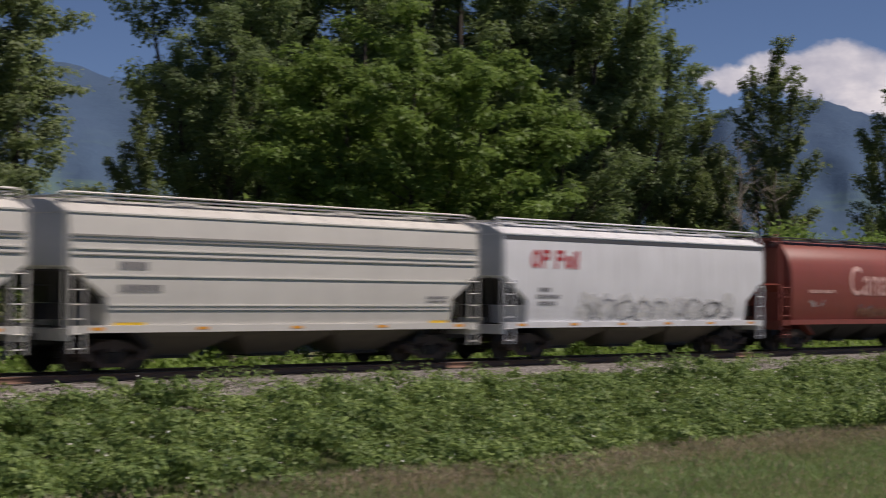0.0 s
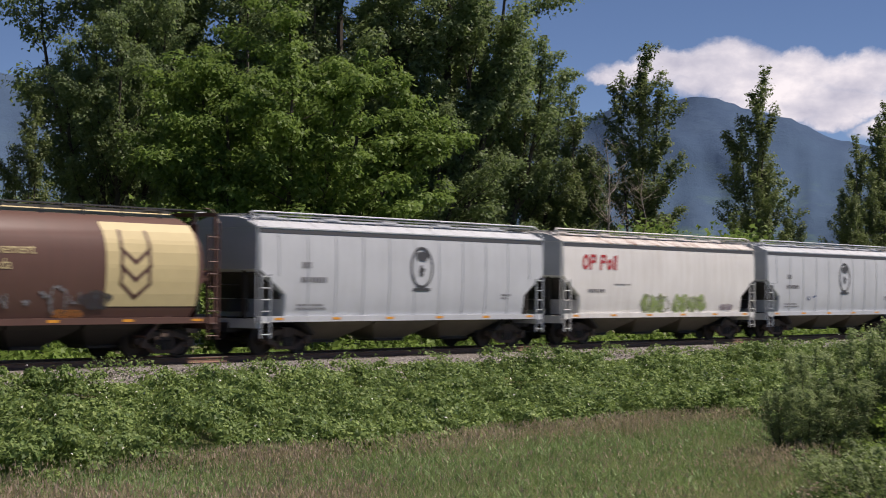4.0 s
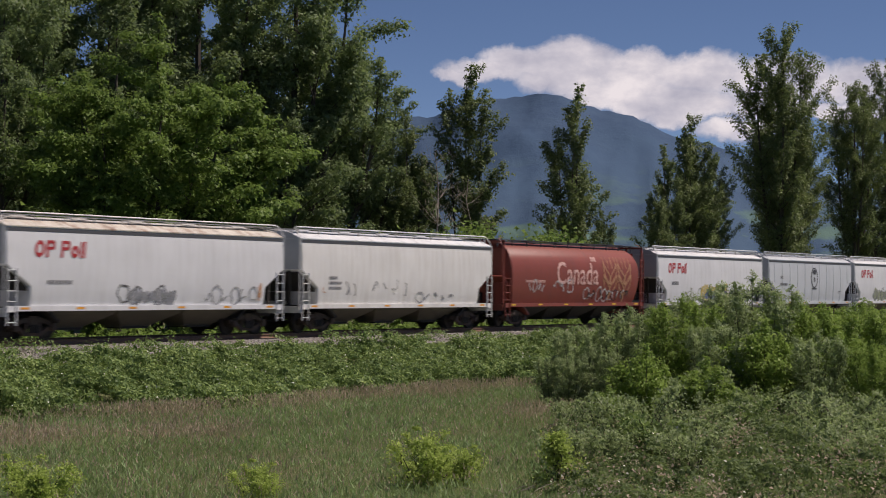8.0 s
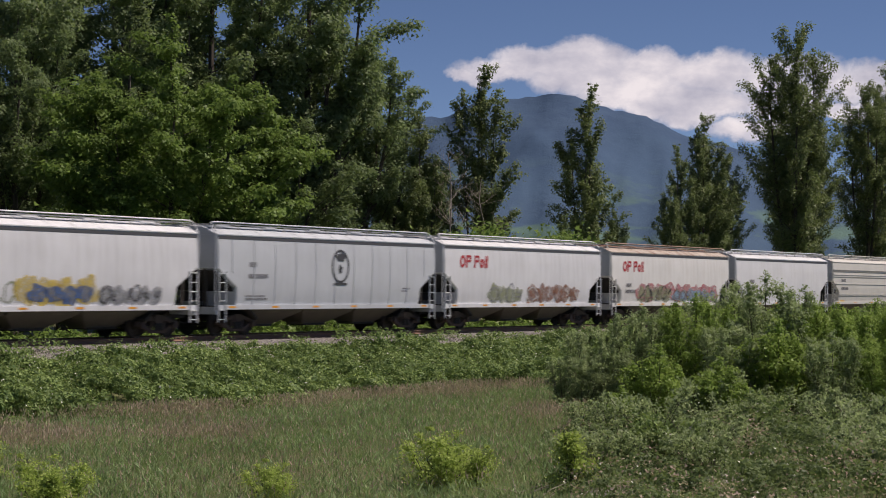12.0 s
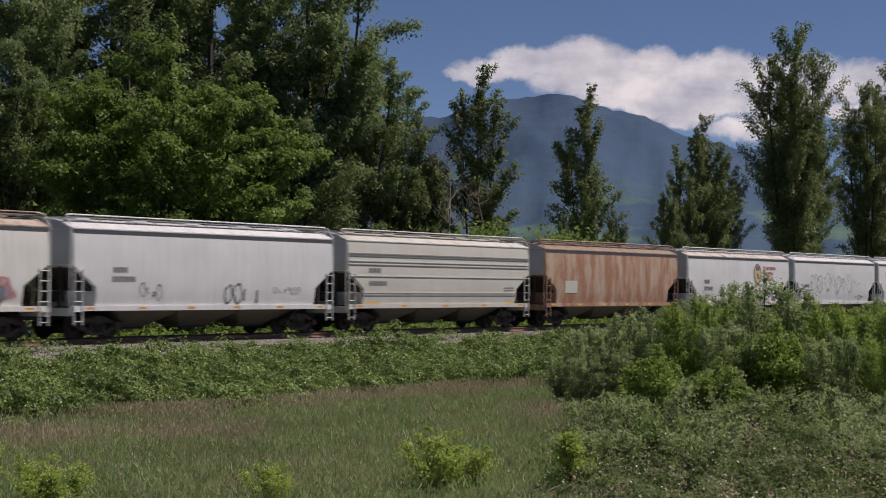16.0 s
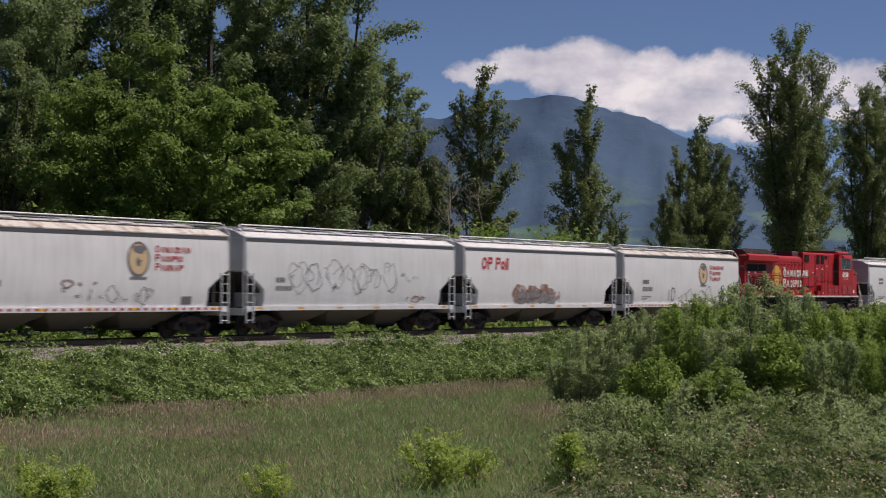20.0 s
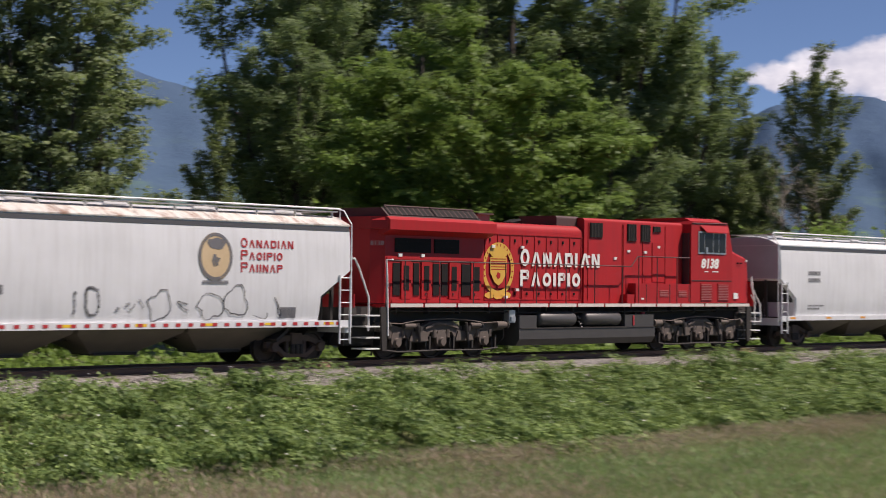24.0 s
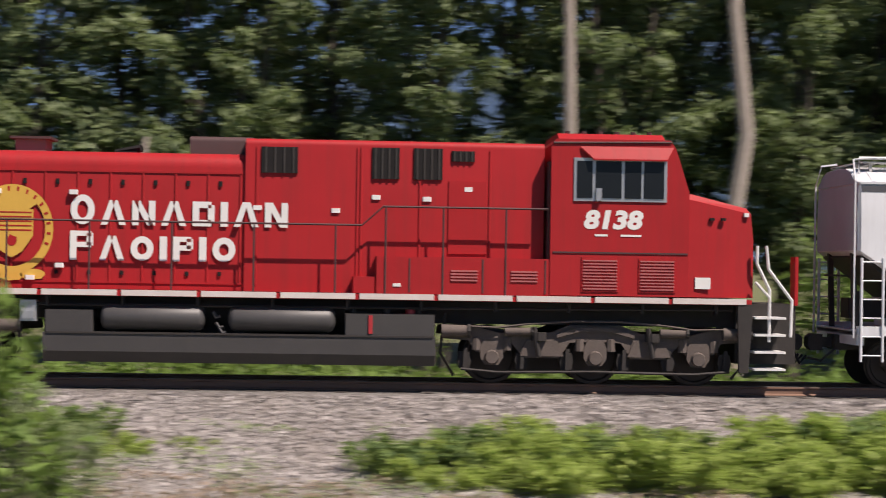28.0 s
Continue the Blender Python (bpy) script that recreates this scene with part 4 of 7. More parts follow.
def brand_blocks(x, z, h, shapes, gap, lean=0.0, w=0.2):
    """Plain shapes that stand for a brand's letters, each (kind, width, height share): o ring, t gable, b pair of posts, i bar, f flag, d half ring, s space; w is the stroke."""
    out = []
    for kind, wd, k in shapes:
        hh, q = h * k, w * h
        x1, z1 = x + wd, z + hh
        if kind == "o":
            out.append(ring(x + wd / 2, z + hh / 2, wd / 2, hh / 2, q, 18))
        elif kind == "t":
            m = (x + x1) / 2
            out.append([[(x, z), (x + q, z), (m + q * 0.25, z1), (m - q * 0.6, z1)], [(x1 - q, z), (x1, z), (m + q * 0.6, z1), (m - q * 0.25, z1)]])
        elif kind == "f":
            out.append([rect(x, x + q, z, z1), rect(x + q, x1 - q * 0.3, z1 - q * 0.8, z1), rect(x + q, x1 - q * 0.3, z1 - hh * 0.56, z1 - hh * 0.56 + q * 0.8), rect(x1 - q, x1, z1 - hh * 0.5, z1 - q * 0.3)])
        elif kind == "d":
            out.append([rect(x, x + q, z, z1), rect(x + q, x1 - q * 0.5, z, z + q), rect(x + q, x1 - q * 0.5, z1 - q, z1), rect(x1 - q, x1, z + q * 0.5, z1 - q * 0.5)])
        elif kind == "b":
            out.append([rect(x, x + q, z, z1), rect(x1 - q, x1, z, z1), [(x + q * 0.2, z1), (x + q * 1.2, z1), (x1 - q * 0.2, z), (x1 - q * 1.2, z)]])
        elif kind == "i":
            out.append([rect(x, x1, z, z1)])
        x += wd + (gap if kind != "s" else 0)
    return [[[(px + lean * (pz - z), pz) for px, pz in poly] for poly in shape] for shape in out]


def scrawl(rg, x0, x1, z0, z1, cells, w):
    """Loops and zigzags in a row, like sprayed writing that cannot be read."""
    out = []
    cw_ = (x1 - x0) / cells
    for i in range(cells):
        cx, cz = x0 + (i + 0.5) * cw_, (z0 + z1) / 2
        k = rg.integers(0, 3)
        if k == 0:
            p = oval(cx, cz + rg.normal() * 0.05, cw_ * 0.48, (z1 - z0) * rg.uniform(0.38, 0.5), 16, 0.5, float(rg.uniform(0, 50)))
            out += stroke(p + [p[0]], w)
        else:
            n = rg.integers(4, 7)
            p = [(cx + cw_ * rg.uniform(-0.55, 0.55), z0 + (z1 - z0) * rg.uniform(0, 1)) for _ in range(n)]
            fine = []
            for a, b, c in zip(p, p[1:], p[2:]):
                for s in range(4):
                    u = s / 4
                    m1, m2 = ((a[0] + b[0]) / 2, (a[1] + b[1]) / 2), ((b[0] + c[0]) / 2, (b[1] + c[1]) / 2)
                    fine.append(tuple((1 - u) ** 2 * m1[q] + 2 * u * (1 - u) * b[q] + u * u * m2[q] for q in (0, 1)))
            out += stroke(fine, w)
    return out


def graffiti(car, wf, seed, items):
    """items: ('fill' or 'line' or 'tag', colour, x0, x1, z0, z1, cells)."""
    rg = np.random.default_rng(seed)
    for i, (how, colour, x0, x1, z0, z1, cells) in enumerate(items):
        if how == "fill":
            cwid = (x1 - x0) / cells
            polys = [oval(x0 + (j + 0.5) * cwid, (z0 + z1) / 2 + 0.04 * rg.normal(), cwid * 0.62, (z1 - z0) * 0.5, 18, 0.55, float(rg.uniform(0, 90))) for j in range(cells)]
        else:
            polys = scrawl(rg, x0, x1, z0, z1, cells, 0.075 if how == "line" else 0.04)
        decal("graffiti", polys, SPRAY[colour], car, wf, 0.014 + 0.004 * i, "sprayed " + colour + " graffiti", 0.3)


CACHE = {}


def cached(key, make):
    if key not in CACHE:
        CACHE[key] = make()
    return CACHE[key]


def wheelset_mesh(r):
    b = Build()
    for s in (-1, 1):
        y = 0.76 * s
        rings = []
        for rr, yy in ((0.05, y - 0.09 * s), (r + 0.025, y - 0.07 * s), (r + 0.025, y - 0.045 * s), (r, y - 0.035 * s), (r, y + 0.06 * s), (r - 0.06, y + 0.065 * s), (r - 0.09, y + 0.02 * s),
                       (0.17, y + 0.035 * s), (0.15, y + 0.10 * s), (0.05, y + 0.11 * s)):
            rings.append([(rr * math.cos(2 * math.pi * j / 28), yy, rr * math.sin(2 * math.pi * j / 28)) for j in range(28)])
        b.loft(rings)
        for j in range(3):
            a = 2 * math.pi * j / 3
            b.tube([(0.09 * math.cos(a), y + 0.10 * s, 0.09 * math.sin(a)), (0.09 * math.cos(a), y + 0.135 * s, 0.09 * math.sin(a))], 0.025, 6)
    b.tube([(0, -0.7, 0), (0, 0.7, 0)], 0.08, 10)
    return b.mesh("wheelset", M_WHEEL, True)


SPIN = []


def wheelset(parent, x, z, r):
    ob = new("wheelset", cached(("wheelset", r), lambda: wheelset_mesh(r)))
    ob.parent = parent
    ob.matrix_parent_inverse = Matrix.Translation((x, 0, z))
    SPIN.append((ob, r))
    return ob


def freight_truck(car, x):
    """A two-axle truck: bolster, side frames, springs and wheelsets."""
    def frame_mesh():
        b = Build()
        b.prism([(-1.14, 0.44), (-0.8, 0.52), (-0.45, 0.64), (0.45, 0.64), (0.8, 0.52), (1.14, 0.44), (1.14, 0.60), (0.78, 0.68), (0.42, 0.80), (-0.42, 0.80), (-0.78, 0.68), (-1.14, 0.60)], -0.07, 0.07)
        b.prism([(-0.82, 0.45), (-0.42, 0.17), (0.42, 0.17), (0.82, 0.45), (0.68, 0.50), (0.36, 0.28), (-0.36, 0.28), (-0.68, 0.50)], -0.08, 0.08)
        for xx in (-0.33, 0.33):
            b.box(xx - 0.055, xx + 0.055, -0.075, 0.075, 0.26, 0.66)
        return b.mesh("side_frame", M_TRUCK, True)

    def box_mesh():
        return Build().tube([(0, -0.16, 0.47), (0, 0.02, 0.47)], 0.135, 10).mesh("axle_box", M_TRUCK, True)

    def spring_mesh():
        return Build().tube([(0, 0, 0.27), (0, 0, 0.54)], 0.075, 8).mesh("spring", M_BLACK, True)

    def bolster_mesh():
        b = Build()
        b.box(-0.22, 0.22, -1.18, 1.18, 0.55, 0.86)
        return b.mesh("truck", M_TRUCK)

    tr = part("truck", cached("bolster", bolster_mesh), None, car, at=(x, 0, 0))
    for s in (-1, 1):
        part("side_frame", cached("frame", frame_mesh), None, tr, at=(0, 1.07 * s, 0))
        for xx in (-0.89, 0.89):
            part("axle_box", cached("axle_box", box_mesh), None, tr, at=(xx, 1.1 * s, 0))
        for xx in (-0.17, 0.0, 0.17):
            part("spring", cached("spring", spring_mesh), None, tr, at=(xx, 1.16 * s, 0))
    for xx in (-0.89, 0.89):
        wheelset(tr, xx, 0.46, 0.46)


def ladder_mesh(key, z0, z1, w, mat, rungs):
    def make():
        b = Build()
        for x in (0, w):
            b.box(x - 0.025, x + 0.025, -0.03, 0.03, z0, z1)
        for i in range(rungs):
            z = z0 + 0.12 + (z1 - z0 - 0.2) * i / max(1, rungs - 1)
            b.tube([(0, 0, z), (w, 0, z)], 0.016, 5)
        return b.mesh("ladder", mat)
    return cached(key, make)


def coupler(car, s):
    def make():
        b = Build()
        b.box(-0.75, 0.0, -0.09, 0.09, 0.76, 0.96)
        b.prism([(-0.02, 0.70), (0.22, 0.70), (0.28, 0.78), (0.28, 0.96), (0.2, 1.02), (-0.02, 1.02)], -0.16, 0.16)
        b.tube([(-0.3, 0.28, 0.8), (0.05, 0.3, 0.5), (0.3, 0.2, 0.55)], 0.025, 5)
        return b.mesh("coupler", M_BLACK)
    ob = part("coupler", cached("coupler", make), None, car)
    ob.matrix_parent_inverse = Matrix.Translation((s * (HALF + 0.32), 0, 0)) @ Matrix.Rotation(0 if s > 0 else math.pi, 4, "Z")


def body_rings(levels, wf, inset, L=HALF):
    """Rings of a hopper body: corner cut 6 cm, ends drawn in by inset(z)."""
    out = []
    for z in levels:
        w, e, c = wf(z), L - inset(z), 0.05
        out.append([(-e + c, -w, z), (e - c, -w, z), (e, -w + c, z), (e, w - c, z), (e - c, w, z), (-e + c, w, z), (-e, w - c, z), (-e, -w + c, z)])
    return out


def hopper(name, label, paint, roof, style="smooth", bays=3, roofmat=None, gear=None, spots=M_ORANGE, nspots=6, group="cars of the freight train"):
    """A covered hopper car. style: smooth, ribbed (corrugated along), seamed (upright seams), posted (upright posts) or round (cylindrical)."""
    car = tagged(new(name), label, "hopper car", group)
    round_ = style == "round"
    wf = cyl_w if round_ else slab_w
    gear = gear or paint
    if round_:
        inset = lambda z: float(np.interp(z, [1.15, 1.6, 2.2, 2.8, 3.4, 3.9, 4.15], [1.05, 0.82, 0.68, 0.63, 0.68, 0.85, 1.0]))
        b = Build().loft(body_rings(CYL[0], wf, inset))
    else:
        inset = lambda z: float(np.interp(z, [1.18, 1.93, 2.68], [1.2, 1.15, 0.0]))
        b = Build().loft(body_rings([1.18, 1.5, 1.93, 2.3, 2.68, 3.2, 3.6, 3.98], wf, inset))
    part("body", b, paint, car, smooth=True)
    # roof
    rb = Build()
    if round_:
        rb.loft(body_rings([4.15, 4.24, 4.30], lambda z: float(np.interp(z, [4.15, 4.30], [0.86, 0.45])), lambda z: 1.0))
    else:
        rb.loft(body_rings([3.98, 4.02, 4.24, 4.31, 4.34], lambda z: float(np.interp(z, [3.98, 4.02, 4.24, 4.31, 4.34], [1.53, 1.53, 1.06, 0.72, 0.1])), lambda z: -0.02))
        for i in range(13):
            x = -HALF + 0.3 + (2 * HALF - 0.6) * i / 12
            rb.add([(x - 0.03, -1.53, 4.03), (x + 0.03, -1.53, 4.03), (x + 0.03, -1.04, 4.26), (x - 0.03, -1.04, 4.26)], [(0, 1, 2, 3)])
    part("roof", rb, roofmat or roof, car, smooth=True)
    hb = Build()
    for s in (-1, 1):
        hb.box(-HALF + 0.9, HALF - 0.9, 0.22 * s - 0.16, 0.22 * s + 0.16, 4.28, 4.38)
    for i in range(5):
        x = -HALF + 1.6 + (2 * HALF - 3.2) * i / 4
        hb.box(x - 0.4, x + 0.4, -0.42, 0.42, 4.36, 4.42)
    part("roof_hatch", hb, roof if not round_ else M_STRIPE, car)
    # walkway with its outer rail
    wb = Build()
    yw = 0.98 if not round_ else 0.80
    for s in (-1, 1):
        wb.box(-HALF + 0.15, HALF - 0.15, yw * s - 0.17, yw * s + 0.17, 4.40, 4.435)
    n = 11
    for i in range(n):
        x = -HALF + 0.35 + (2 * HALF - 0.7) * i / (n - 1)
        for s in (-1, 1):
            wb.prism([(x - 0.03, 4.12 if not round_ else 4.05), (x + 0.03, 4.12 if not round_ else 4.05), (x + 0.03, 4.41), (x - 0.03, 4.41)], (yw + 0.1) * s - 0.02, (yw + 0.1) * s + 0.02)
    for s in (-1, 1):
        wb.box(s * (HALF - 0.35) - 0.2, s * (HALF - 0.35) + 0.2, -yw, yw, 4.40, 4.435)
    part("running_board", wb, M_GRATE if not round_ else M_STRIPE, car)
    if not round_:
        ob = part("roof_rail", Build().tube([(-HALF + 0.1, -1.16, 4.15), (-HALF + 0.1, -1.16, 4.50), (HALF - 0.1, -1.16, 4.50), (HALF - 0.1, -1.16, 4.15)], 0.03, 5), roof, car)
        if style != "ribbed":
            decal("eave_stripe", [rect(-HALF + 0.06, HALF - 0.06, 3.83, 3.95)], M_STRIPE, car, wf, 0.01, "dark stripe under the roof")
    # surface relief
    if style == "ribbed":
        for z, h in ((3.42, 0.05), (3.33, 0.03), (3.10, 0.035), (2.95, 0.03), (2.45, 0.03), (1.72, 0.035), (1.62, 0.025)):
            xi = inset(z)
            part("side_rib", Build().box(-HALF + xi + 0.1, HALF - xi - 0.1, -wf(z) - 0.03, -wf(z) + 0.05, z, z + h), M_RIB if z > 2.9 and z != 3.10 else paint, car)
    if style in ("seamed", "posted"):
        for i in range(11):
            x = -HALF + 0.9 + (2 * HALF - 1.8) * i / 10
            zlo = 1.15 if abs(x) < HALF - 1.3 else 2.5
            wd = 0.018 if style == "seamed" else 0.06
            pr = 0.015 if style == "seamed" else 0.07
            sb = Build()
            zz = [zlo, 1.5, 2.0, 2.55, 3.1, 3.6, 3.82]
            zz = [zlo] + [q for q in zz[1:] if q > zlo]
            sb.loft([[(x - wd, -wf(q) - pr, q), (x + wd, -wf(q) - pr, q), (x + wd, -wf(q) + 0.03, q), (x - wd, -wf(q) + 0.03, q)] for q in zz])
            part("side_post" if style == "posted" else "panel_seam", sb, paint, car)
    # sills, end platforms and posts
    for s in (-1, 1):
        y0, y1 = sorted((1.44 * s, 1.585 * s))
        part("side_sill", Build().box(-HALF, HALF, y0, y1, 1.05, 1.23), gear, car)
    part("centre_sill", Build().box(-HALF - 0.1, HALF + 0.1, -0.3, 0.3, 0.72, 1.02), M_BLACK, car)
    for s in (-1, 1):
        pb = Build().box(*sorted((s * HALF, s * (HALF - 1.5))), -1.44, 1.44, 1.05, 1.12)
        pb.box(*sorted((s * HALF, s * (HALF - 0.16))), -1.5, 1.5, 0.86, 1.15)
        part("end_platform", pb, gear, car)
        if round_:
            for y in (-1.45, 1.45, -0.5, 0.5):
                part("end_post", Build().box(*sorted((s * (HALF - 0.02), s * (HALF - 0.12))), y - 0.05, y + 0.05, 1.1, 4.35), gear, car)
            part("end_beam", Build().box(*sorted((s * (HALF - 0.02), s * (HALF - 0.1))), -1.5, 1.5, 4.25, 4.36), gear, car)
            part("end_sheet", Build().box(*sorted((s * (HALF - 0.45), s * (HALF - 0.5))), -1.1, 1.1, 1.1, 4.0), gear, car)
        else:
            for y in (-0.85, 0.85):
                part("end_post", Build().prism([(s * (HALF - 0.1), 1.1), (s * (HALF - 0.2), 1.1), (s * (HALF - 0.14), 2.7), (s * (HALF - 0.04), 2.7)][:: s], y - 0.05, y + 0.05), M_BLACK, car)
            part("standpipe", Build().tube([(s * (HALF - 0.3), -0.6, 1.1), (s * (HALF - 0.3), -0.6, 1.9)], 0.05, 6), M_BLACK, car)
        if not round_:
            part("end_sheet", Build().loft([[(s * (HALF - 0.01), -y, z), (s * (HALF + 0.015), -y, z), (s * (HALF + 0.015), y, z), (s * (HALF - 0.01), y, z)] for z, y in ((2.70, 1.5), (3.4, 1.5), (3.97, 1.42))]), M_ENDDIRTSHADE, car)
            part("gable", Build().loft([[(s * (HALF + 0.0), -y, z), (s * (HALF + 0.035), -y, z), (s * (HALF + 0.035), y, z), (s * (HALF + 0.0), y, z)] for z, y in ((3.99, 1.46), (4.23, 1.02), (4.31, 0.68))]), M_ENDDIRTSHADE, car)
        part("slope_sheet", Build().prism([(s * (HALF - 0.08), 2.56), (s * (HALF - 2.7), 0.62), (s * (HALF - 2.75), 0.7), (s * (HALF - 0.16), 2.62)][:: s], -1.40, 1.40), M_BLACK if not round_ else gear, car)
        for q in (-1, 1):
            tall_ = (s > 0) != (q > 0)
            lz = 3.7 if (round_ and tall_) else 2.55
            x = s * (HALF - 0.06) - (0.42 if s > 0 else 0)
            me = ladder_mesh(("ladder", paint.name, lz), 0.55, lz, 0.42, gear if not round_ else paint, 6 if lz < 3 else 9)
            part("ladder", me, None, car, at=(x, 1.60 * q, 0))
        for q in (-1, 1):
            part("corner_rail", Build().tube([(s * (HALF - 0.3), 1.18 * q, 4.5), (s * (HALF + 0.02), 1.2 * q, 4.46), (s * (HALF + 0.06), 1.5 * q, 4.05), (s * (HALF + 0.06), 1.52 * q, 1.0)], 0.022, 5), gear, car)
        coupler(car, s)
        freight_truck(car, s * (HALF - 1.75))
    bx = Build().box(-0.5, 0.5, -0.3, 0.3, 1.35, 1.75)
    part("brake_gear", bx, M_BLACK, car, at=(-HALF + 0.75, 0.3, 0))
    part("brake_wheel", Build().tube([(0.3 * math.cos(a * 0.449), -0.2 + 0.3 * math.sin(a * 0.449), 2.2) for a in range(15)], 0.02, 5), M_BLACK, car, at=(-HALF + 0.02, 0, 0))
    # discharge bays
    n = bays
    span = (2 * HALF - 4.5) / n
    for i in range(n):
        cx = -HALF + 2.25 + span * (i + 0.5)
        hb = Build()
        rings = []
        for z, k, w in ((1.20, 0.5, 1.44), (0.92, 0.48, 1.18), (0.44, 0.23, 0.46), (0.37, 0.22, 0.43)):
            e = span * k * 0.99
            rings.append([(cx - e, -w, z), (cx + e, -w, z), (cx + e, w, z), (cx - e, w, z)])
        hb.loft(rings)
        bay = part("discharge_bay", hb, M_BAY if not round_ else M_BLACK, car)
        part("outlet_gate", Build().box(cx - span * 0.2, cx + span * 0.2, -0.5, 0.5, 0.33, 0.41), M_BLACK, bay)
    # small reflectors along the sill
    for i in range(nspots):
        x = -HALF + 0.9 + (2 * HALF - 1.8) * i / (nspots - 1)
        decal("reflector", [rect(x - 0.2, x + 0.2, 1.11, 1.185)], spots, car, lambda z: 1.585, 0.006, step=0)
    return car, wf


def stencils(car, wf, x, z, lines, mat=None, h=0.16):
    """Small marks that cannot be read, as bars."""
    polys = []
    for i, (dx, w) in enumerate(lines):
        k = 0
        while k < w:
            polys.append(rect(x + dx + k, x + dx + k + 0.11, z - i * h * 1.7, z - i * h * 1.7 + h))
            k += 0.155
    decal("stencil", polys, mat or M_INK, car, wf, 0.011, "small stencilled marks", 0)


def brand_mark(car, wf, shapes, mat, off, label, step=0.14):
    for shape in shapes:
        decal("brand_shape", shape, mat, car, wf, off, label, step)


def rail_brand(car, wf, x=-6.35, z=2.94, h=0.60, mat=None):
    brand_mark(car, wf, brand_blocks(x, z, h, (("o", 0.48, 1), ("f", 0.42, 1), ("s", 0.24, 0), ("f", 0.44, 1), ("o", 0.38, 0.74), ("i", 0.11, 0.95), ("i", 0.11, 1.0)), 0.06, 0.14, 0.22), mat or M_REDMARK, 0.012, "red shape of the brand mark")


def round_emblem(car, wf, x, z, rx, rz, mat, fill=None):
    if fill:
        decal("emblem_ground", [oval(x, z, rx, rz)], fill, car, wf, 0.012)
    decal("emblem_ring", ring(x, z, rx, rz, 0.10), mat, car, wf, 0.016, "oval ring of the railway emblem")
    decal("emblem_crest", [oval(x + 0.03, z + rz * 0.56, rx * 0.56, rz * 0.22, 18, 0.35, 3.0)], mat, car, wf, 0.018, "plain crest shape")
    decal("emblem_leaf", [oval(x, z - rz * 0.18, rx * 0.22, rz * 0.22, 16, 0.8, 2.0)], mat, car, wf, 0.018, "plain leaf shape")
    decal("emblem_foot", [rect(x - rx * 0.75, x + rx * 0.75, z - rz * 1.12, z - rz * 0.98)], mat, car, wf, 0.018, "plain scroll bar")


P_WHITE = [car_paint("hopper white a", (0.68, 0.69, 0.71), (0.36, 0.34, 0.32), 0.0), car_paint("hopper white b", (0.68, 0.69, 0.715), (0.31, 0.30, 0.29), 0.10, 0.45),
           car_paint("hopper white c", (0.72, 0.715, 0.70), (0.37, 0.32, 0.26), 0.16, 0.5)]
P_BEIGE = car_paint("hopper beige", (0.59, 0.575, 0.535), (0.35, 0.33, 0.29), 0.0, 0.25)
P_GREY = car_paint("hopper grey", (0.51, 0.54, 0.575), (0.28, 0.29, 0.30), 0.0, 0.3)
P_GREYEND = car_paint("hopper white grey", (0.63, 0.65, 0.675), (0.34, 0.32, 0.28), 0.05, 0.4)
P_RED = car_paint("hopper oxide red", (0.235, 0.050, 0.034), (0.11, 0.050, 0.038), 0.0, 0.5)
P_BROWN = car_paint("hopper brown", (0.115, 0.056, 0.042), (0.07, 0.045, 0.035), 0.0, 0.5)
P_ROOFRUST = car_paint("roof white with rust", (0.62, 0.60, 0.57), (0.34, 0.18, 0.10), 0.62, 0.5)
P_RUST = car_paint("hopper rusted", (0.46, 0.36, 0.28), (0.27, 0.12, 0.065), 0.80, 0.9, 0.8, (0.30, 0.135, 0.075))
P_POSTED = car_paint("hopper faded salmon", (0.50, 0.38, 0.33), (0.30, 0.16, 0.11), 0.30, 0.8, 0.7)

CARS = []


def add(car_wf, centre):
    CARS.append((car_wf[0], centre))
    return car_wf


def red_car(centre, seed, tags):
    car, wf = add(hopper("grain_hopper_car", "oxide red cylindrical grain hopper car with Canada lettering", P_RED, P_RED, "round", 4, spots=M_YELLOW if seed > 1 else P_RED, nspots=6), centre)
    lettering("name_lettering", "Canada", -2.45, 2.22, 1.68, M_PINK, car, wf, 0.016, "large faded pale Canada lettering", 0.92, 0.012)
    decal("flag_mark", [rect(1.5, 1.63, 3.45, 3.71), rect(1.9, 2.03, 3.45, 3.71), oval(1.76, 3.58, 0.1, 0.11, 8)], M_PINK, car, wf, 0.016)
    for cx, filled in ((3.55, seed == 1), (5.25, False)):
        polys = []
        for k in range(2):
            z = 1.62 + 0.62 * k
            for q in (-1, 1):
                leaf_ = [(cx + q * 0.03, z), (cx + q * 0.36, z + 0.22), (cx + q * 0.66, z + 0.5), (cx + q * 0.76, z + 0.85), (cx + q * 0.74, z + 1.12), (cx + q * 0.5, z + 0.82), (cx + q * 0.2, z + 0.6), (cx + q * 0.05, z + 0.42)]
                polys += [leaf_] if filled else stroke(leaf_ + [leaf_[0]], 0.08)
        for q in (-0.62, -0.2, 0.2, 0.62):
            polys += stroke([(cx + q, 3.1), (cx + q * 1.15, 3.72)], 0.05)
        polys += stroke([(cx, 1.3), (cx, 1.7)], 0.16)
        decal("wheat_emblem", polys, M_CREAM if filled else M_WHEAT, car, wf, 0.016, "stylised wheat ear emblem")
    stencils(car, wf, -5.6, 2.28, ((0, 1.9),), M_PINK, 0.13)
    graffiti(car, wf, seed, tags)
    return car


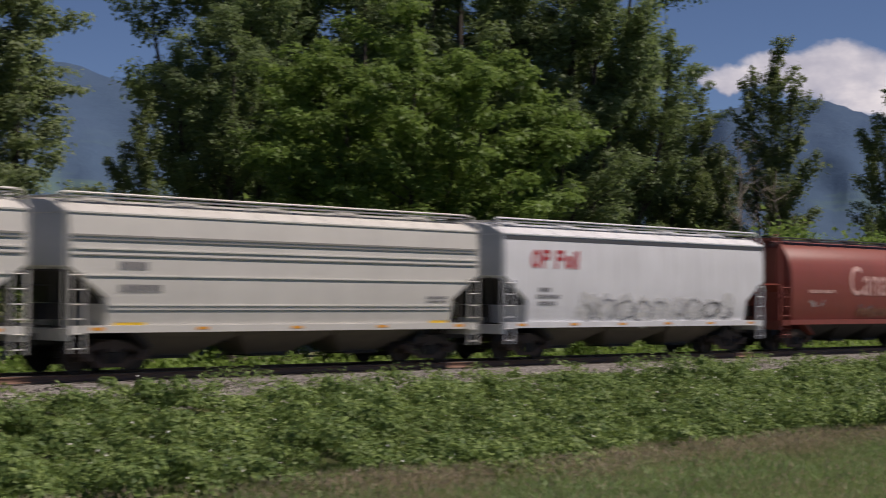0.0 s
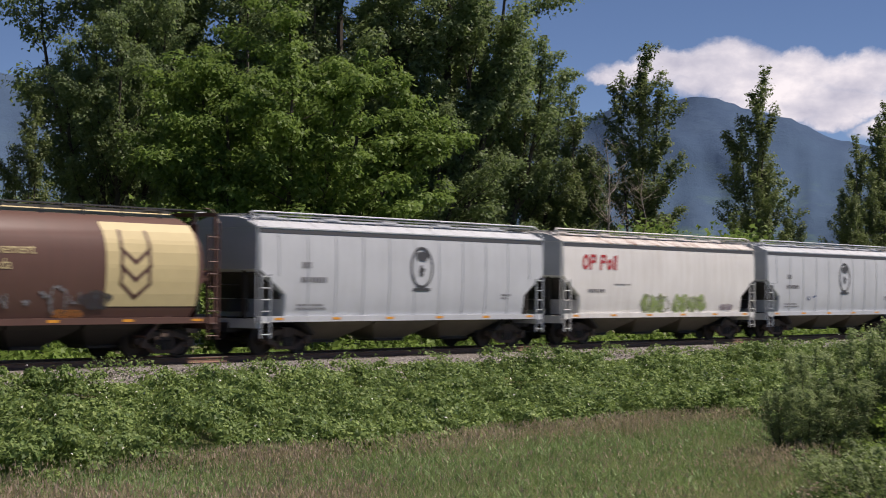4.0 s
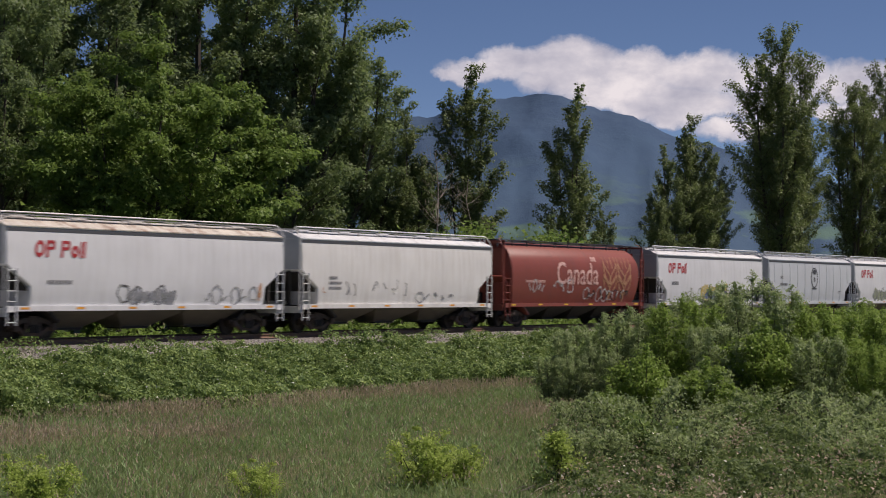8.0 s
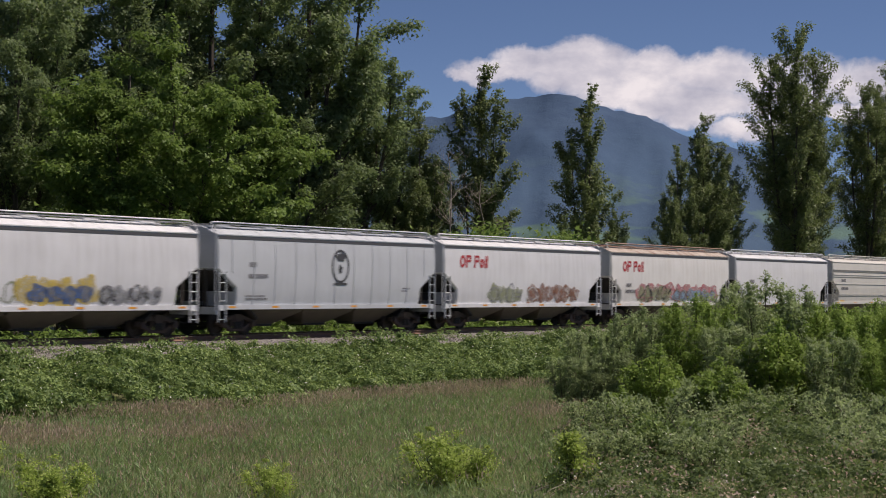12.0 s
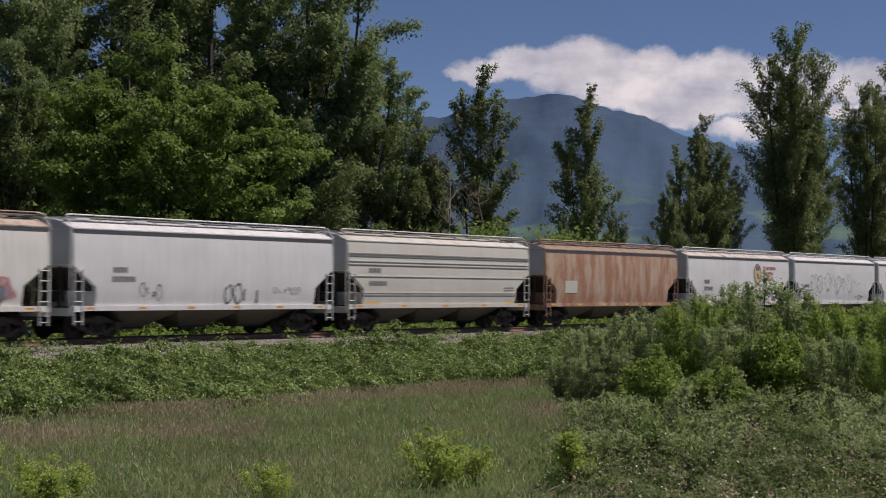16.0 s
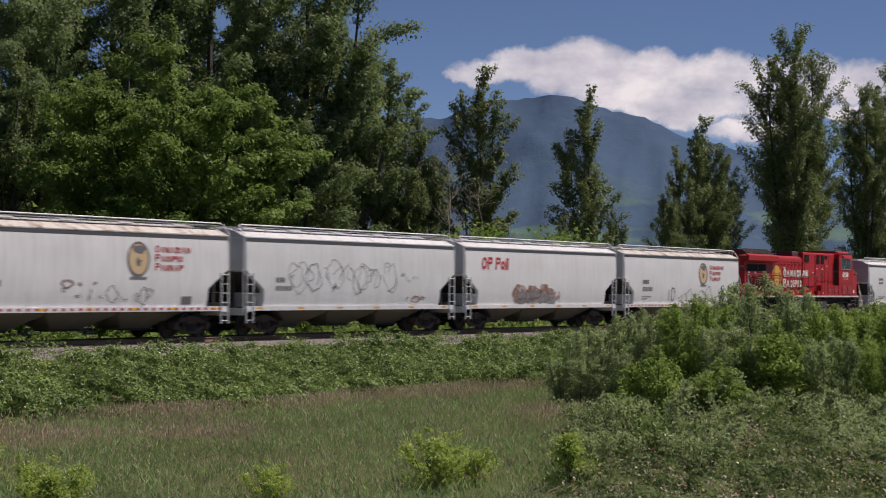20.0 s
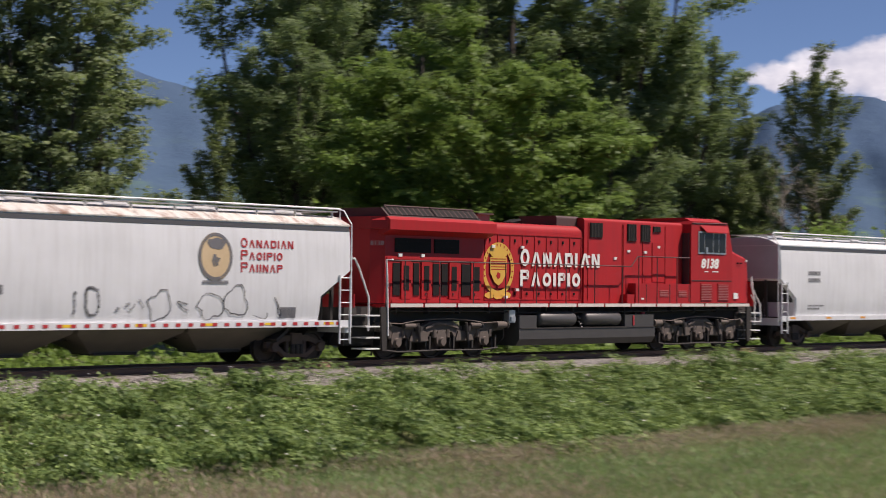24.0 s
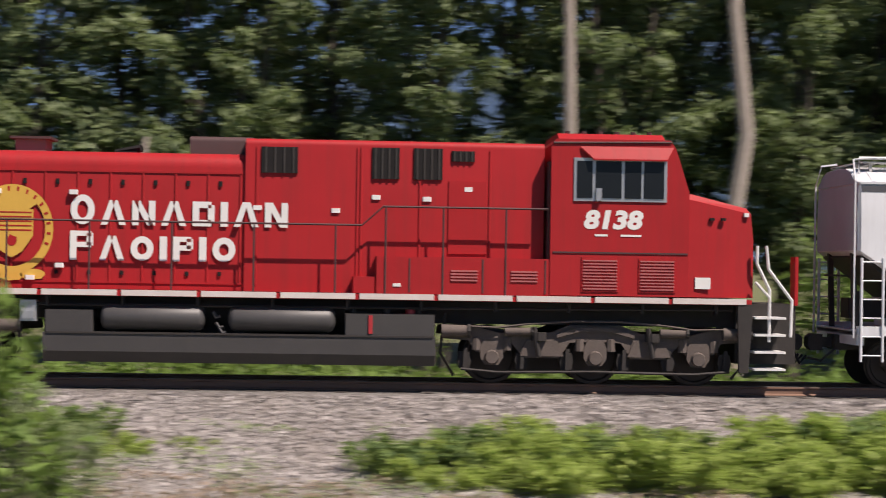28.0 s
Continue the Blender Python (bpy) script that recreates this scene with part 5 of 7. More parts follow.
# cars in their order from the head of the view
c, w = add(hopper("hopper_car", "beige covered hopper car with dark ribs", P_BEIGE, P_BEIGE, "ribbed"), 16.8)
for centre in (33.26, 282.35):
    c, w = add(hopper("hopper_car", "beige ribbed covered hopper car with orange reflectors", P_BEIGE, P_BEIGE, "ribbed", spots=M_ORANGE, nspots=5), centre)
    stencils(c, w, -6.1, 2.62, ((0, 0.8), (-0.05, 0)), h=0.2)
    stencils(c, w, -6.1, 2.05, ((0, 1.25),), h=0.2)
    stencils(c, w, 5.3, 1.95, ((0, 0.9), (0, 0.9)), h=0.07)
    decal("yellow_flash", [rect(-6.2, -5.2, 1.2, 1.3), rect(5.5, 6.3, 1.2, 1.3)], M_YELLOW, c, w, 0.012, step=0)

c, w = add(hopper("hopper_car", "white covered hopper car with red brand mark and sprayed lower side", P_WHITE[1], P_WHITE[0]), 49.78)
rail_brand(c, w)
stencils(c, w, -5.9, 2.2, ((0, 0.6), (-0.1, 1.2), (0, 0.8)), h=0.13)
graffiti(c, w, 3, (("fill", "white", -3.8, 5.6, 1.2, 2.1, 9), ("line", "grey", -3.8, 5.6, 1.2, 2.0, 9), ("line", "black", 3.6, 5.8, 1.3, 1.9, 2)))

red_car(66.4, 1, (("line", "white", -5.6, -4.4, 1.65, 2.1, 3), ("line", "grey", -1.6, -0.3, 1.5, 1.95, 3), ("fill", "rust", -1.6, 2.2, 1.3, 1.7, 6)))
c, w = add(hopper("grain_hopper_car", "dark brown cylindrical grain hopper car with cream end panel", P_BROWN, M_CREAM, "round", 4, nspots=6), 83.6)
decal("cream_panel", [rect(3.2, 6.75, 1.55, 3.95)], M_CREAM, c, w, 0.012, "cream painted end panel", 0.12)
decal("wheat_emblem", [p for k in range(3) for s in (-1, 1) for p in stroke([(4.3, 1.8 + 0.5 * k), (4.3 + s * 0.55, 2.2 + 0.5 * k), (4.3 + s * 0.5, 2.7 + 0.5 * k)], 0.12)], P_BROWN, c, w, 0.018)
decal("flag_mark", [rect(-5.95, -5.7, 2.65, 3.25), rect(-5.2, -5.0, 2.65, 3.25), oval(-5.45, 2.95, 0.2, 0.22, 10, 0.5)], M_CREAM, c, w, 0.014)
lettering("name_lettering", "Government\nof Canada", -4.6, 2.98, 0.42, M_CREAM, c, w, 0.014, "small cream lettering")
lettering("name_lettering", "Gouvernement\ndu Canada", -1.9, 2.98, 0.42, M_CREAM, c, w, 0.014, "small cream lettering")
graffiti(c, w, 5, (("line", "white", -5.6, -4.6, 1.75, 2.1, 3), ("line", "grey", -0.4, 2.4, 1.3, 2.2, 5), ("fill", "black", 2.5, 3.4, 1.5, 2.1, 1), ("fill", "orange", 1.5, 2.3, 1.2, 1.5, 1)))

for centre, tag in ((100.63, ()), (133.8, (("line", "blue", -3.9, -2.7, 1.75, 2.05, 2),)), (217.03, ())):
    c, w = add(hopper("hopper_car", "pale grey seamed covered hopper car with black oval emblem", P_GREY, P_GREY, "seamed", spots=M_ORANGE, nspots=6), centre)
    round_emblem(c, w, 0.35, 2.86, 0.62, 0.72, M_STRIPE)
    stencils(c, w, -5.7, 2.75, ((0, 0.45), (0, 0)), h=0.2)
    stencils(c, w, -5.75, 2.3, ((0, 1.2),), h=0.17)
    stencils(c, w, -5.9, 1.55, ((0, 1.2), (0, 1.3)), h=0.07)
    stencils(c, w, 5.0, 1.9, ((0, 0.5), (0, 0.35)), h=0.07)
    if tag:
        graffiti(c, w, 7, tag)

c, w = add(hopper("hopper_car", "white covered hopper car with red brand mark and green graffiti", P_WHITE[2], P_WHITE[2], roofmat=P_ROOFRUST), 117.25)
rail_brand(c, w)
stencils(c, w, -5.9, 2.05, ((0, 1.2),), h=0.14)
stencils(c, w, -4.0, 2.35, ((0, 1.1),), h=0.06)
graffiti(c, w, 9, (("fill", "green", -1.9, -0.1, 1.2, 2.0, 3), ("fill", "green", 0.6, 3.2, 1.2, 2.0, 4), ("line", "sage", -1.9, 3.2, 1.25, 2.0, 7), ("fill", "mauve", 4.6, 5.6, 1.3, 1.6, 2)))

c, w = add(hopper("hopper_car", "white covered hopper car with rusted roof panels and black graffiti", P_WHITE[0], P_WHITE[2], roofmat=car_paint("roof rusted white", (0.6, 0.56, 0.5), (0.3, 0.16, 0.09), 0.62, 0.6)), 150.4)
rail_brand(c, w)
stencils(c, w, -5.7, 2.0, ((0, 1.1), (0, 0)), h=0.14)
graffiti(c, w, 11, (("line", "black", -2.2, 1.2, 1.25, 1.95, 5), ("fill", "grey", -1.6, 1.0, 1.3, 1.8, 4), ("line", "grey", 2.6, 6.0, 1.25, 1.95, 6), ("fill", "orange", 6.0, 6.2, 1.3, 2.0, 1)))

c, w = add(hopper("hopper_car", "off-white covered hopper car with thin black graffiti", P_WHITE[2], P_WHITE[0]), 166.9)
stencils(c, w, -5.7, 2.3, ((0, 0.5), (0, 0.9), (0, 0.9)), h=0.13)
graffiti(c, w, 13, (("tag", "black", -4.6, -3.6, 1.4, 2.4, 2), ("tag", "black", -2.6, 0.2, 1.4, 2.5, 4), ("line", "grey", 1.0, 4.2, 1.25, 1.8, 5), ("tag", "orange", -6.2, -5.9, 1.3, 2.2, 1)))

red_car(183.4, 2, (("line", "white", -5.3, -3.6, 1.75, 2.4, 4), ("line", "white", -3.2, -0.6, 1.75, 2.5, 4), ("line", "white", 0.6, 5.4, 1.3, 2.0, 7), ("line", "black", 0.8, 6.0, 1.25, 1.95, 7)))

c, w = add(hopper("hopper_car", "white covered hopper car with blue and yellow graffiti", P_WHITE[1], P_WHITE[0]), 200.6)
rail_brand(c, w)
stencils(c, w, -5.8, 2.25, ((0, 0.8),), h=0.2)
graffiti(c, w, 15, (("line", "sage", -4.0, -1.6, 1.3, 2.1, 4), ("fill", "yellow", -1.6, 2.2, 1.25, 2.3, 4), ("fill", "blue", -1.0, 2.0, 1.3, 1.95, 4), ("fill", "grey", 2.4, 5.6, 1.25, 1.95, 5), ("line", "black", 2.4, 5.6, 1.25, 1.95, 6)))

c, w = add(hopper("hopper_car", "white covered hopper car with block graffiti along the sill", P_WHITE[1], P_WHITE[0]), 233.1)
rail_brand(c, w)
graffiti(c, w, 17, (("fill", "sage", -3.6, -0.6, 1.25, 2.1, 4), ("line", "grey", -3.6, -0.6, 1.25, 2.1, 4), ("fill", "rust", 0.0, 5.2, 1.25, 2.2, 6), ("line", "white", 0.0, 5.2, 1.3, 2.15, 6)))

c, w = add(hopper("hopper_car", "weathered white hopper car with rusted roof and wide graffiti", P_WHITE[2], M_RUSTROOF, roofmat=car_paint("roof heavy rust", (0.5, 0.44, 0.38), (0.26, 0.11, 0.06), 0.62, 0.9)), 249.6)
rail_brand(c, w)
stencils(c, w, -5.9, 2.1, ((0, 0.6), (-0.1, 1.2)), h=0.2)
graffiti(c, w, 19, (("fill", "pink", -4.6, 6.0, 1.3, 2.3, 9), ("fill", "sage", -4.4, -0.4, 1.25, 2.15, 5), ("line", "black", -4.4, -0.2, 1.25, 2.2, 6), ("fill", "sky", 0.0, 5.6, 1.25, 1.95, 6), ("line", "rust", 0.0, 5.6, 1.25, 2.0, 7)))

c, w = add(hopper("hopper_car", "clean white covered hopper car with small black tags", P_WHITE[0], P_WHITE[0]), 266.0)
stencils(c, w, -5.6, 2.45, ((0, 0.7), (-0.05, 1.2)), h=0.2)
graffiti(c, w, 21, (("tag", "black", -4.2, -3.0, 1.45, 2.0, 4), ("line", "black", 0.6, 2.8, 1.25, 2.0, 4), ("tag", "grey", 3.6, 5.4, 1.7, 1.95, 6)))

c, w = add(hopper("hopper_car", "heavily rusted covered hopper car with yellow reflectors", P_RUST, P_RUST, "smooth", roofmat=car_paint("roof rust brown", (0.33, 0.24, 0.19), (0.2, 0.1, 0.06), 0.5, 0.8), spots=M_YELLOW, nspots=6), 299.3)
decal("data_panel", [rect(-5.6, -4.3, 1.75, 2.4)], P_BEIGE, c, w, 0.012)
stencils(c, w, -5.5, 2.15, ((0, 0.7), (0, 1.1)), h=0.16)

for centre, seed in ((316.0, 23), (364.75, 25)):
    c, w = add(hopper("hopper_car", "white covered hopper car with tan emblem and red lettering bars", P_WHITE[1] if seed == 23 else P_WHITE[0], P_WHITE[0], roofmat=P_ROOFRUST, spots=M_YELLOW, nspots=7), centre)
    decal("sill_marks", [rect(-HALF + 0.4 + 0.42 * i, -HALF + 0.57 + 0.42 * i, 1.10, 1.19) for i in range(35)], M_REDMARK, c, lambda z: 1.585, 0.009, "row of red reflective marks", 0)
    round_emblem(c, w, 2.5, 3.0, 0.60, 0.66, M_INK, M_TAN)
    for z, row in ((3.27, "otbtditb"), (2.93, "ftoifio"), (2.59, "ftiibtf")):
        brand_mark(c, w, brand_blocks(3.4, z, 0.22, [(k, (0.06 if k == "i" else 0.21) if j else 0.25, 1.0 if j else 1.25) for j, k in enumerate(row)], 0.055, w=0.24), M_REDMARK, 0.012, "red shape of the brand lettering", 0)
    stencils(c, w, -5.4, 2.35, ((0, 0.7), (0, 1.1)), h=0.24)
    stencils(c, w, -5.4, 1.6, ((0, 1.0), (0, 0.6)), h=0.07)
    graffiti(c, w, seed, (("line", "rust", -1.4, 0.6, 1.9, 2.2, 3), ("tag", "black", -1.4, 2.0, 1.35, 2.0, 6), ("tag", "black", 2.2, 3.4, 1.3, 2.0, 3)) if seed == 23 else
             (("line", "black", -2.2, -1.3, 1.4, 2.2, 2), ("tag", "black", 0.2, 5.4, 1.25, 2.1, 6), ("tag", "grey", -0.9, 0.2, 1.5, 1.9, 4)))
    decal("data_panel", [rect(4.9, 5.5, 1.3, 1.62)], M_INK, c, w, 0.012)

c, w = add(hopper("hopper_car", "pale covered hopper car with large outlined graffiti", P_GREYEND, P_WHITE[0]), 332.3)
stencils(c, w, -5.7, 2.2, ((0, 0.5), (0, 1.0)), h=0.2)
graffiti(c, w, 27, (("tag", "grey", -4.9, 2.9, 1.85, 3.15, 8), ("tag", "grey", -4.8, 2.8, 1.75, 3.05, 6), ("tag", "black", -4.9, 2.9, 1.8, 3.1, 7), ("tag", "grey", 3.0, 4.6, 2.3, 2.8, 3), ("line", "rust", 3.4, 5.4, 1.3, 1.7, 3)))

c, w = add(hopper("hopper_car", "white covered hopper car with brown smudged graffiti", P_WHITE[0], P_WHITE[0]), 348.5)
rail_brand(c, w, -6.2)
graffiti(c, w, 29, (("fill", "rust", -3.0, 0.6, 1.3, 2.2, 3), ("fill", "grey", -2.6, 1.2, 1.2, 1.9, 4), ("line", "pink", 0.6, 1.6, 1.4, 2.0, 2)))

c, w = add(hopper("hopper_car", "white covered hopper car with grey shaded end", P_WHITE[0], P_WHITE[0]), 403.3)
stencils(c, w, -5.6, 2.85, ((0, 0.9), (0, 0.9)), h=0.16)
stencils(c, w, -5.6, 1.6, ((0, 1.2), (0, 0.9)), h=0.07)
c, w = add(hopper("hopper_car", "faded salmon hopper car with upright posts", P_POSTED, P_POSTED, "posted"), 420.2)
c, w = add(hopper("hopper_car", "white covered hopper car with red brand mark", P_WHITE[1], P_WHITE[0]), 437.0)
rail_brand(c, w)

# ---- the locomotive ----
M_LRED = car_paint("locomotive red", (0.40, 0.019, 0.022), (0.20, 0.026, 0.024), 0.0, 0.5, 0.5)
M_LRED.node_tree.nodes["Principled BSDF"].inputs["Specular IOR Level"].default_value = 0.25
M_LDARK = plain("locomotive dark roof", (0.085, 0.030, 0.030), (0.05, 0.03, 0.03), 0.7, 0, 2, 0.2)
M_LSTRIPE = plain("pale sill stripe", (0.72, 0.66, 0.62), (0.52, 0.44, 0.40), 0.6, 0, 2, 0)
M_TANK = plain("grey black tank", (0.042, 0.040, 0.039), (0.070, 0.064, 0.060), 0.55, 0.1, 3, 0.15)
M_GRILLE = plain("black grille", (0.018, 0.016, 0.016), (0.03, 0.028, 0.028), 0.7, 0.2, 8, 0)
M_GRILLE.node_tree.nodes["Principled BSDF"].inputs["Specular IOR Level"].default_value = 0.08
M_LOUVRE = plain("faded red louvre", (0.50, 0.16, 0.15), (0.36, 0.08, 0.08), 0.6, 0, 4, 0)
M_HANDW = plain("white handrail", (0.78, 0.77, 0.75), (0.62, 0.6, 0.58), 0.5, 0, 4, 0)
M_STEEL = plain("aluminium window frame", (0.55, 0.55, 0.55), (0.4, 0.4, 0.4), 0.4, 0.7, 5, 0)


M_GLASS = plain("dark cab glass", (0.010, 0.012, 0.013), (0.016, 0.018, 0.02), 0.12, 0, 2, 0)
M_GLASS.node_tree.nodes["Principled BSDF"].inputs["Specular IOR Level"].default_value = 0.15
M_RES = plain("grey air reservoir", (0.052, 0.050, 0.050), (0.085, 0.080, 0.077), 0.5, 0.1, 3, 0.1)
M_LTRUCK = plain("dusty grey cast steel", (0.160, 0.128, 0.110), (0.070, 0.056, 0.048), 0.85, 0.1, 3, 0.4)
loco = tagged(new("locomotive"), "bright red diesel freight locomotive with white lettering and gold emblem", "locomotive", "cars of the freight train")
CARS.append((loco, 383.65))
HW = 1.12


def hood(name, x0, x1, w, top, mat, low=1.72, curve=0.28):
    prof = [(-w, low), (w, low)] + [(w - curve + curve * math.cos(a), top - curve + curve * math.sin(a)) for a in [math.pi / 2 * i / 6 for i in range(7)]]
    prof += [(-w + curve - curve * math.sin(a), top - curve + curve * math.cos(a)) for a in [math.pi / 2 * i / 6 for i in range(7)]]
    return part(name, Build().profile(prof, x0, x1), mat, loco, smooth=True)


# frame and walkway
part("underframe", Build().box(-10.3, 10.3, -0.9, 0.9, 1.15, 1.62), M_BLACK, loco)
part("walkway", Build().box(-9.7, 9.95, -1.54, 1.54, 1.60, 1.70), M_LRED, loco)
for s in (-1, 1):
    y0, y1 = sorted((1.545 * s, 1.565 * s))
    for i in range(13):
        x = -9.6 + 19.5 * i / 13
        part("sill_stripe", Build().box(x + 0.02, x + 1.44, y0, y1, 1.61, 1.72), M_LSTRIPE, loco)
# engine hood, radiator hood and blower section
hood("engine_hood", -5.0, 0.22, HW, 4.36, M_LRED)
hood("blower_hood", 0.20, 5.95, HW + 0.06, 4.66, M_LRED, curve=0.12)
hood("roof_box", -0.9, 0.3, 0.85, 4.70, M_LDARK, 4.2, 0.1)
hood("radiator_hood", -9.45, -4.95, HW + 0.05, 4.18, M_LRED, curve=0.1)
rear = Build()
rear.loft([[(-9.44, -1.17, z), (-9.8, -0.85, z), (-9.95, 0, z), (-9.8, 0.85, z), (-9.44, 1.17, z)] for z in (1.72, 4.22)])
part("rear_end", rear, M_LRED, loco)
wing = Build()
wing.profile([(-1.53, 3.96), (-1.17, 3.80), (1.17, 3.80), (1.53, 3.96), (1.53, 4.26), (1.36, 4.36), (-1.36, 4.36), (-1.53, 4.26)], -9.6, -4.75)
part("radiator_wing", wing, M_LRED, loco)
rw = Build()
rw.loft([[(-9.9, -1.0, z), (-9.55, -1.5 + k, z), (-9.55, 1.5 - k, z), (-9.9, 1.0, z)] for z, k in ((3.98, 0.0), (4.24, 0.0), (4.35, 0.15))])
part("wing_end", rw, M_LRED, loco)
part("radiator_roof", Build().profile([(-1.34, 4.36), (1.34, 4.36), (1.02, 4.64), (-1.02, 4.64)], -9.5, -5.3), M_LDARK, loco)
for i in range(2):
    x = -9.42 + 2.06 * i
    sc = part("radiator_screen", Build().profile([(-1.30, 4.405), (-1.06, 4.625), (-1.04, 4.66), (-1.32, 4.42)], x, x + 2.0), M_GRILLE, loco)
    for k in range(9):
        part("screen_bar", Build().profile([(-1.335, 4.42), (-1.05, 4.672), (-1.05, 4.68), (-1.345, 4.42)], x + 0.05 + 0.23 * k, x + 0.09 + 0.23 * k), M_LDARK, sc)
    part("screen_rail", Build().tube([(x, -1.04, 4.69), (x + 2.0, -1.04, 4.69)], 0.03, 6), M_LDARK, sc)
part("exhaust_pipe", Build().box(-4.35, -3.75, -0.35, 0.35, 4.34, 4.62), plain("stack steel", (0.30, 0.16, 0.14), (0.2, 0.12, 0.1), 0.7), loco)
part("stack_lip", Build().box(-4.45, -3.65, -0.45, 0.45, 4.62, 4.67), M_LDARK, loco)
hb = Build()
for i in range(5):
    hb.tube([(-2.45 + 0.02 * i, -0.1 + 0.09 * i, 4.42), (-1.95, -0.1 + 0.09 * i, 4.50)], 0.035, 6, 0.07)
hb.box(-2.45, -2.0, -0.2, 0.4, 4.35, 4.42)
part("air_horn", hb, M_GRILLE, loco)
# grilles and doors of the radiator section
for x0, x1 in ((-9.05, -7.45), (-7.3, -6.15)):
    gb = part("shutter_grille", Build().box(x0, x1, -1.20, -1.165, 3.28, 3.72), M_GRILLE, loco)
    for i in range(3):
        z = 3.34 + 0.14 * i
        part("slat", Build().prism([(x0 + 0.04, z), (x1 - 0.04, z), (x1 - 0.04, z + 0.04), (x0 + 0.04, z + 0.04)], -1.225, -1.2), M_GRILLE, gb)
for i, (x, wd, deep) in enumerate(((-9.12, 0.30, 0), (-8.68, 0.24, 1), (-8.22, 0.26, 0), (-7.78, 0.24, 1), (-7.34, 0.28, 0), (-6.95, 0.28, 0), (-6.52, 0.24, 1), (-6.02, 0.42, 0), (-5.5, 0.3, 1))):
    if deep:
        fr = part("door_frame", Build().box(x - 0.1, x + wd + 0.1, -1.215, -1.165, 1.86, 3.02), M_LRED, loco)
        part("intake_slot", Build().box(x, x + wd, -1.225, -1.20, 2.12, 2.88), M_GRILLE, fr)
        part("door_latch", Build().box(x + 0.05, x + 0.1, -1.235, -1.21, 1.98, 2.04), M_LDARK, fr)
    else:
        part("intake_slot", Build().box(x, x + wd, -1.195, -1.165, 1.96, 2.96), M_GRILLE, loco)
part("side_rail", Build().box(-9.4, -5.0, -1.205, -1.165, 3.06, 3.12), M_LRED, loco)
part("side_rail", Build().box(-9.4, -5.0, -1.205, -1.165, 1.74, 1.84), M_LRED, loco)
# hood doors: seams, hinges and latches
for i in range(9):
    x = -4.85 + 0.62 * i
    part("door_seam", Build().box(x - 0.02, x + 0.02, -HW - 0.022, -HW + 0.01, 1.85, 3.95), M_LRED, loco)
    part("door_latch", Build().box(x + 0.20, x + 0.27, -HW - 0.03, -HW, 3.72, 3.82), M_GRILLE, loco)
    part("door_latch", Build().box(x + 0.20, x + 0.27, -HW - 0.03, -HW, 2.0, 2.08), M_GRILLE, loco)
for z in (3.96, 1.84):
    part("door_rail", Build().box(-4.9, 0.15, -HW - 0.02, -HW + 0.01, z, z + 0.035), M_LRED, loco)
for x in (0.42, 2.35, 2.42, 3.55, 4.9):
    part("door_seam", Build().box(x - 0.02, x + 0.02, -HW - 0.082, -HW - 0.05, 1.85, 4.5), M_LRED, loco)
part("access_door", Build().box(4.1, 4.85, -HW - 0.085, -HW - 0.05, 2.5, 3.9), M_LRED, loco)
for x0, x1, z0, z1 in ((0.5, 1.2, 4.0, 4.5), (2.62, 3.15, 3.92, 4.52), (3.42, 3.98, 3.92, 4.52), (4.15, 4.6, 4.28, 4.48)):
    g = part("vent_grille", Build().box(x0, x1, -HW - 0.095, -HW - 0.055, z0, z1), M_GRILLE, loco)
    for i in range(4):
        x = x0 + (x1 - x0) * (i + 0.5) / 4
        part("slat", Build().box(x - 0.02, x + 0.02, -HW - 0.11, -HW - 0.09, z0, z1), M_BLACK, g)
for x0, z0, hh in ((4.15, 2.02, 0.24), (5.4, 2.05, 0.24)):
    for i in range(4):
        part("louvre", Build().box(x0, x0 + 0.52, -HW - 0.10, -HW - 0.05, z0 + 0.06 * i, z0 + 0.06 * i + 0.032), M_LOUVRE, loco)
part("locker_box", Build().box(2.72, 6.6, -1.50, -HW, 1.72, 2.43), M_LRED, loco)
part("walkway_step", Build().box(2.28, 2.72, -1.46, -HW, 1.72, 2.04), M_LRED, loco)
for x in (3.35, 4.75, 5.95):
    part("locker_seam", Build().box(x, x + 0.03, -1.512, -1.495, 1.76, 2.40), M_LDARK, loco)
part("notice_plate", Build().box(3.05, 3.2, -1.515, -1.495, 1.86, 1.92), M_WHITE, loco)
for x0 in (4.15, 5.3):
    for i in range(4):
        part("louvre", Build().box(x0, x0 + 0.52, -1.52, -1.49, 1.98 + 0.06 * i, 2.01 + 0.06 * i), M_LOUVRE, loco)
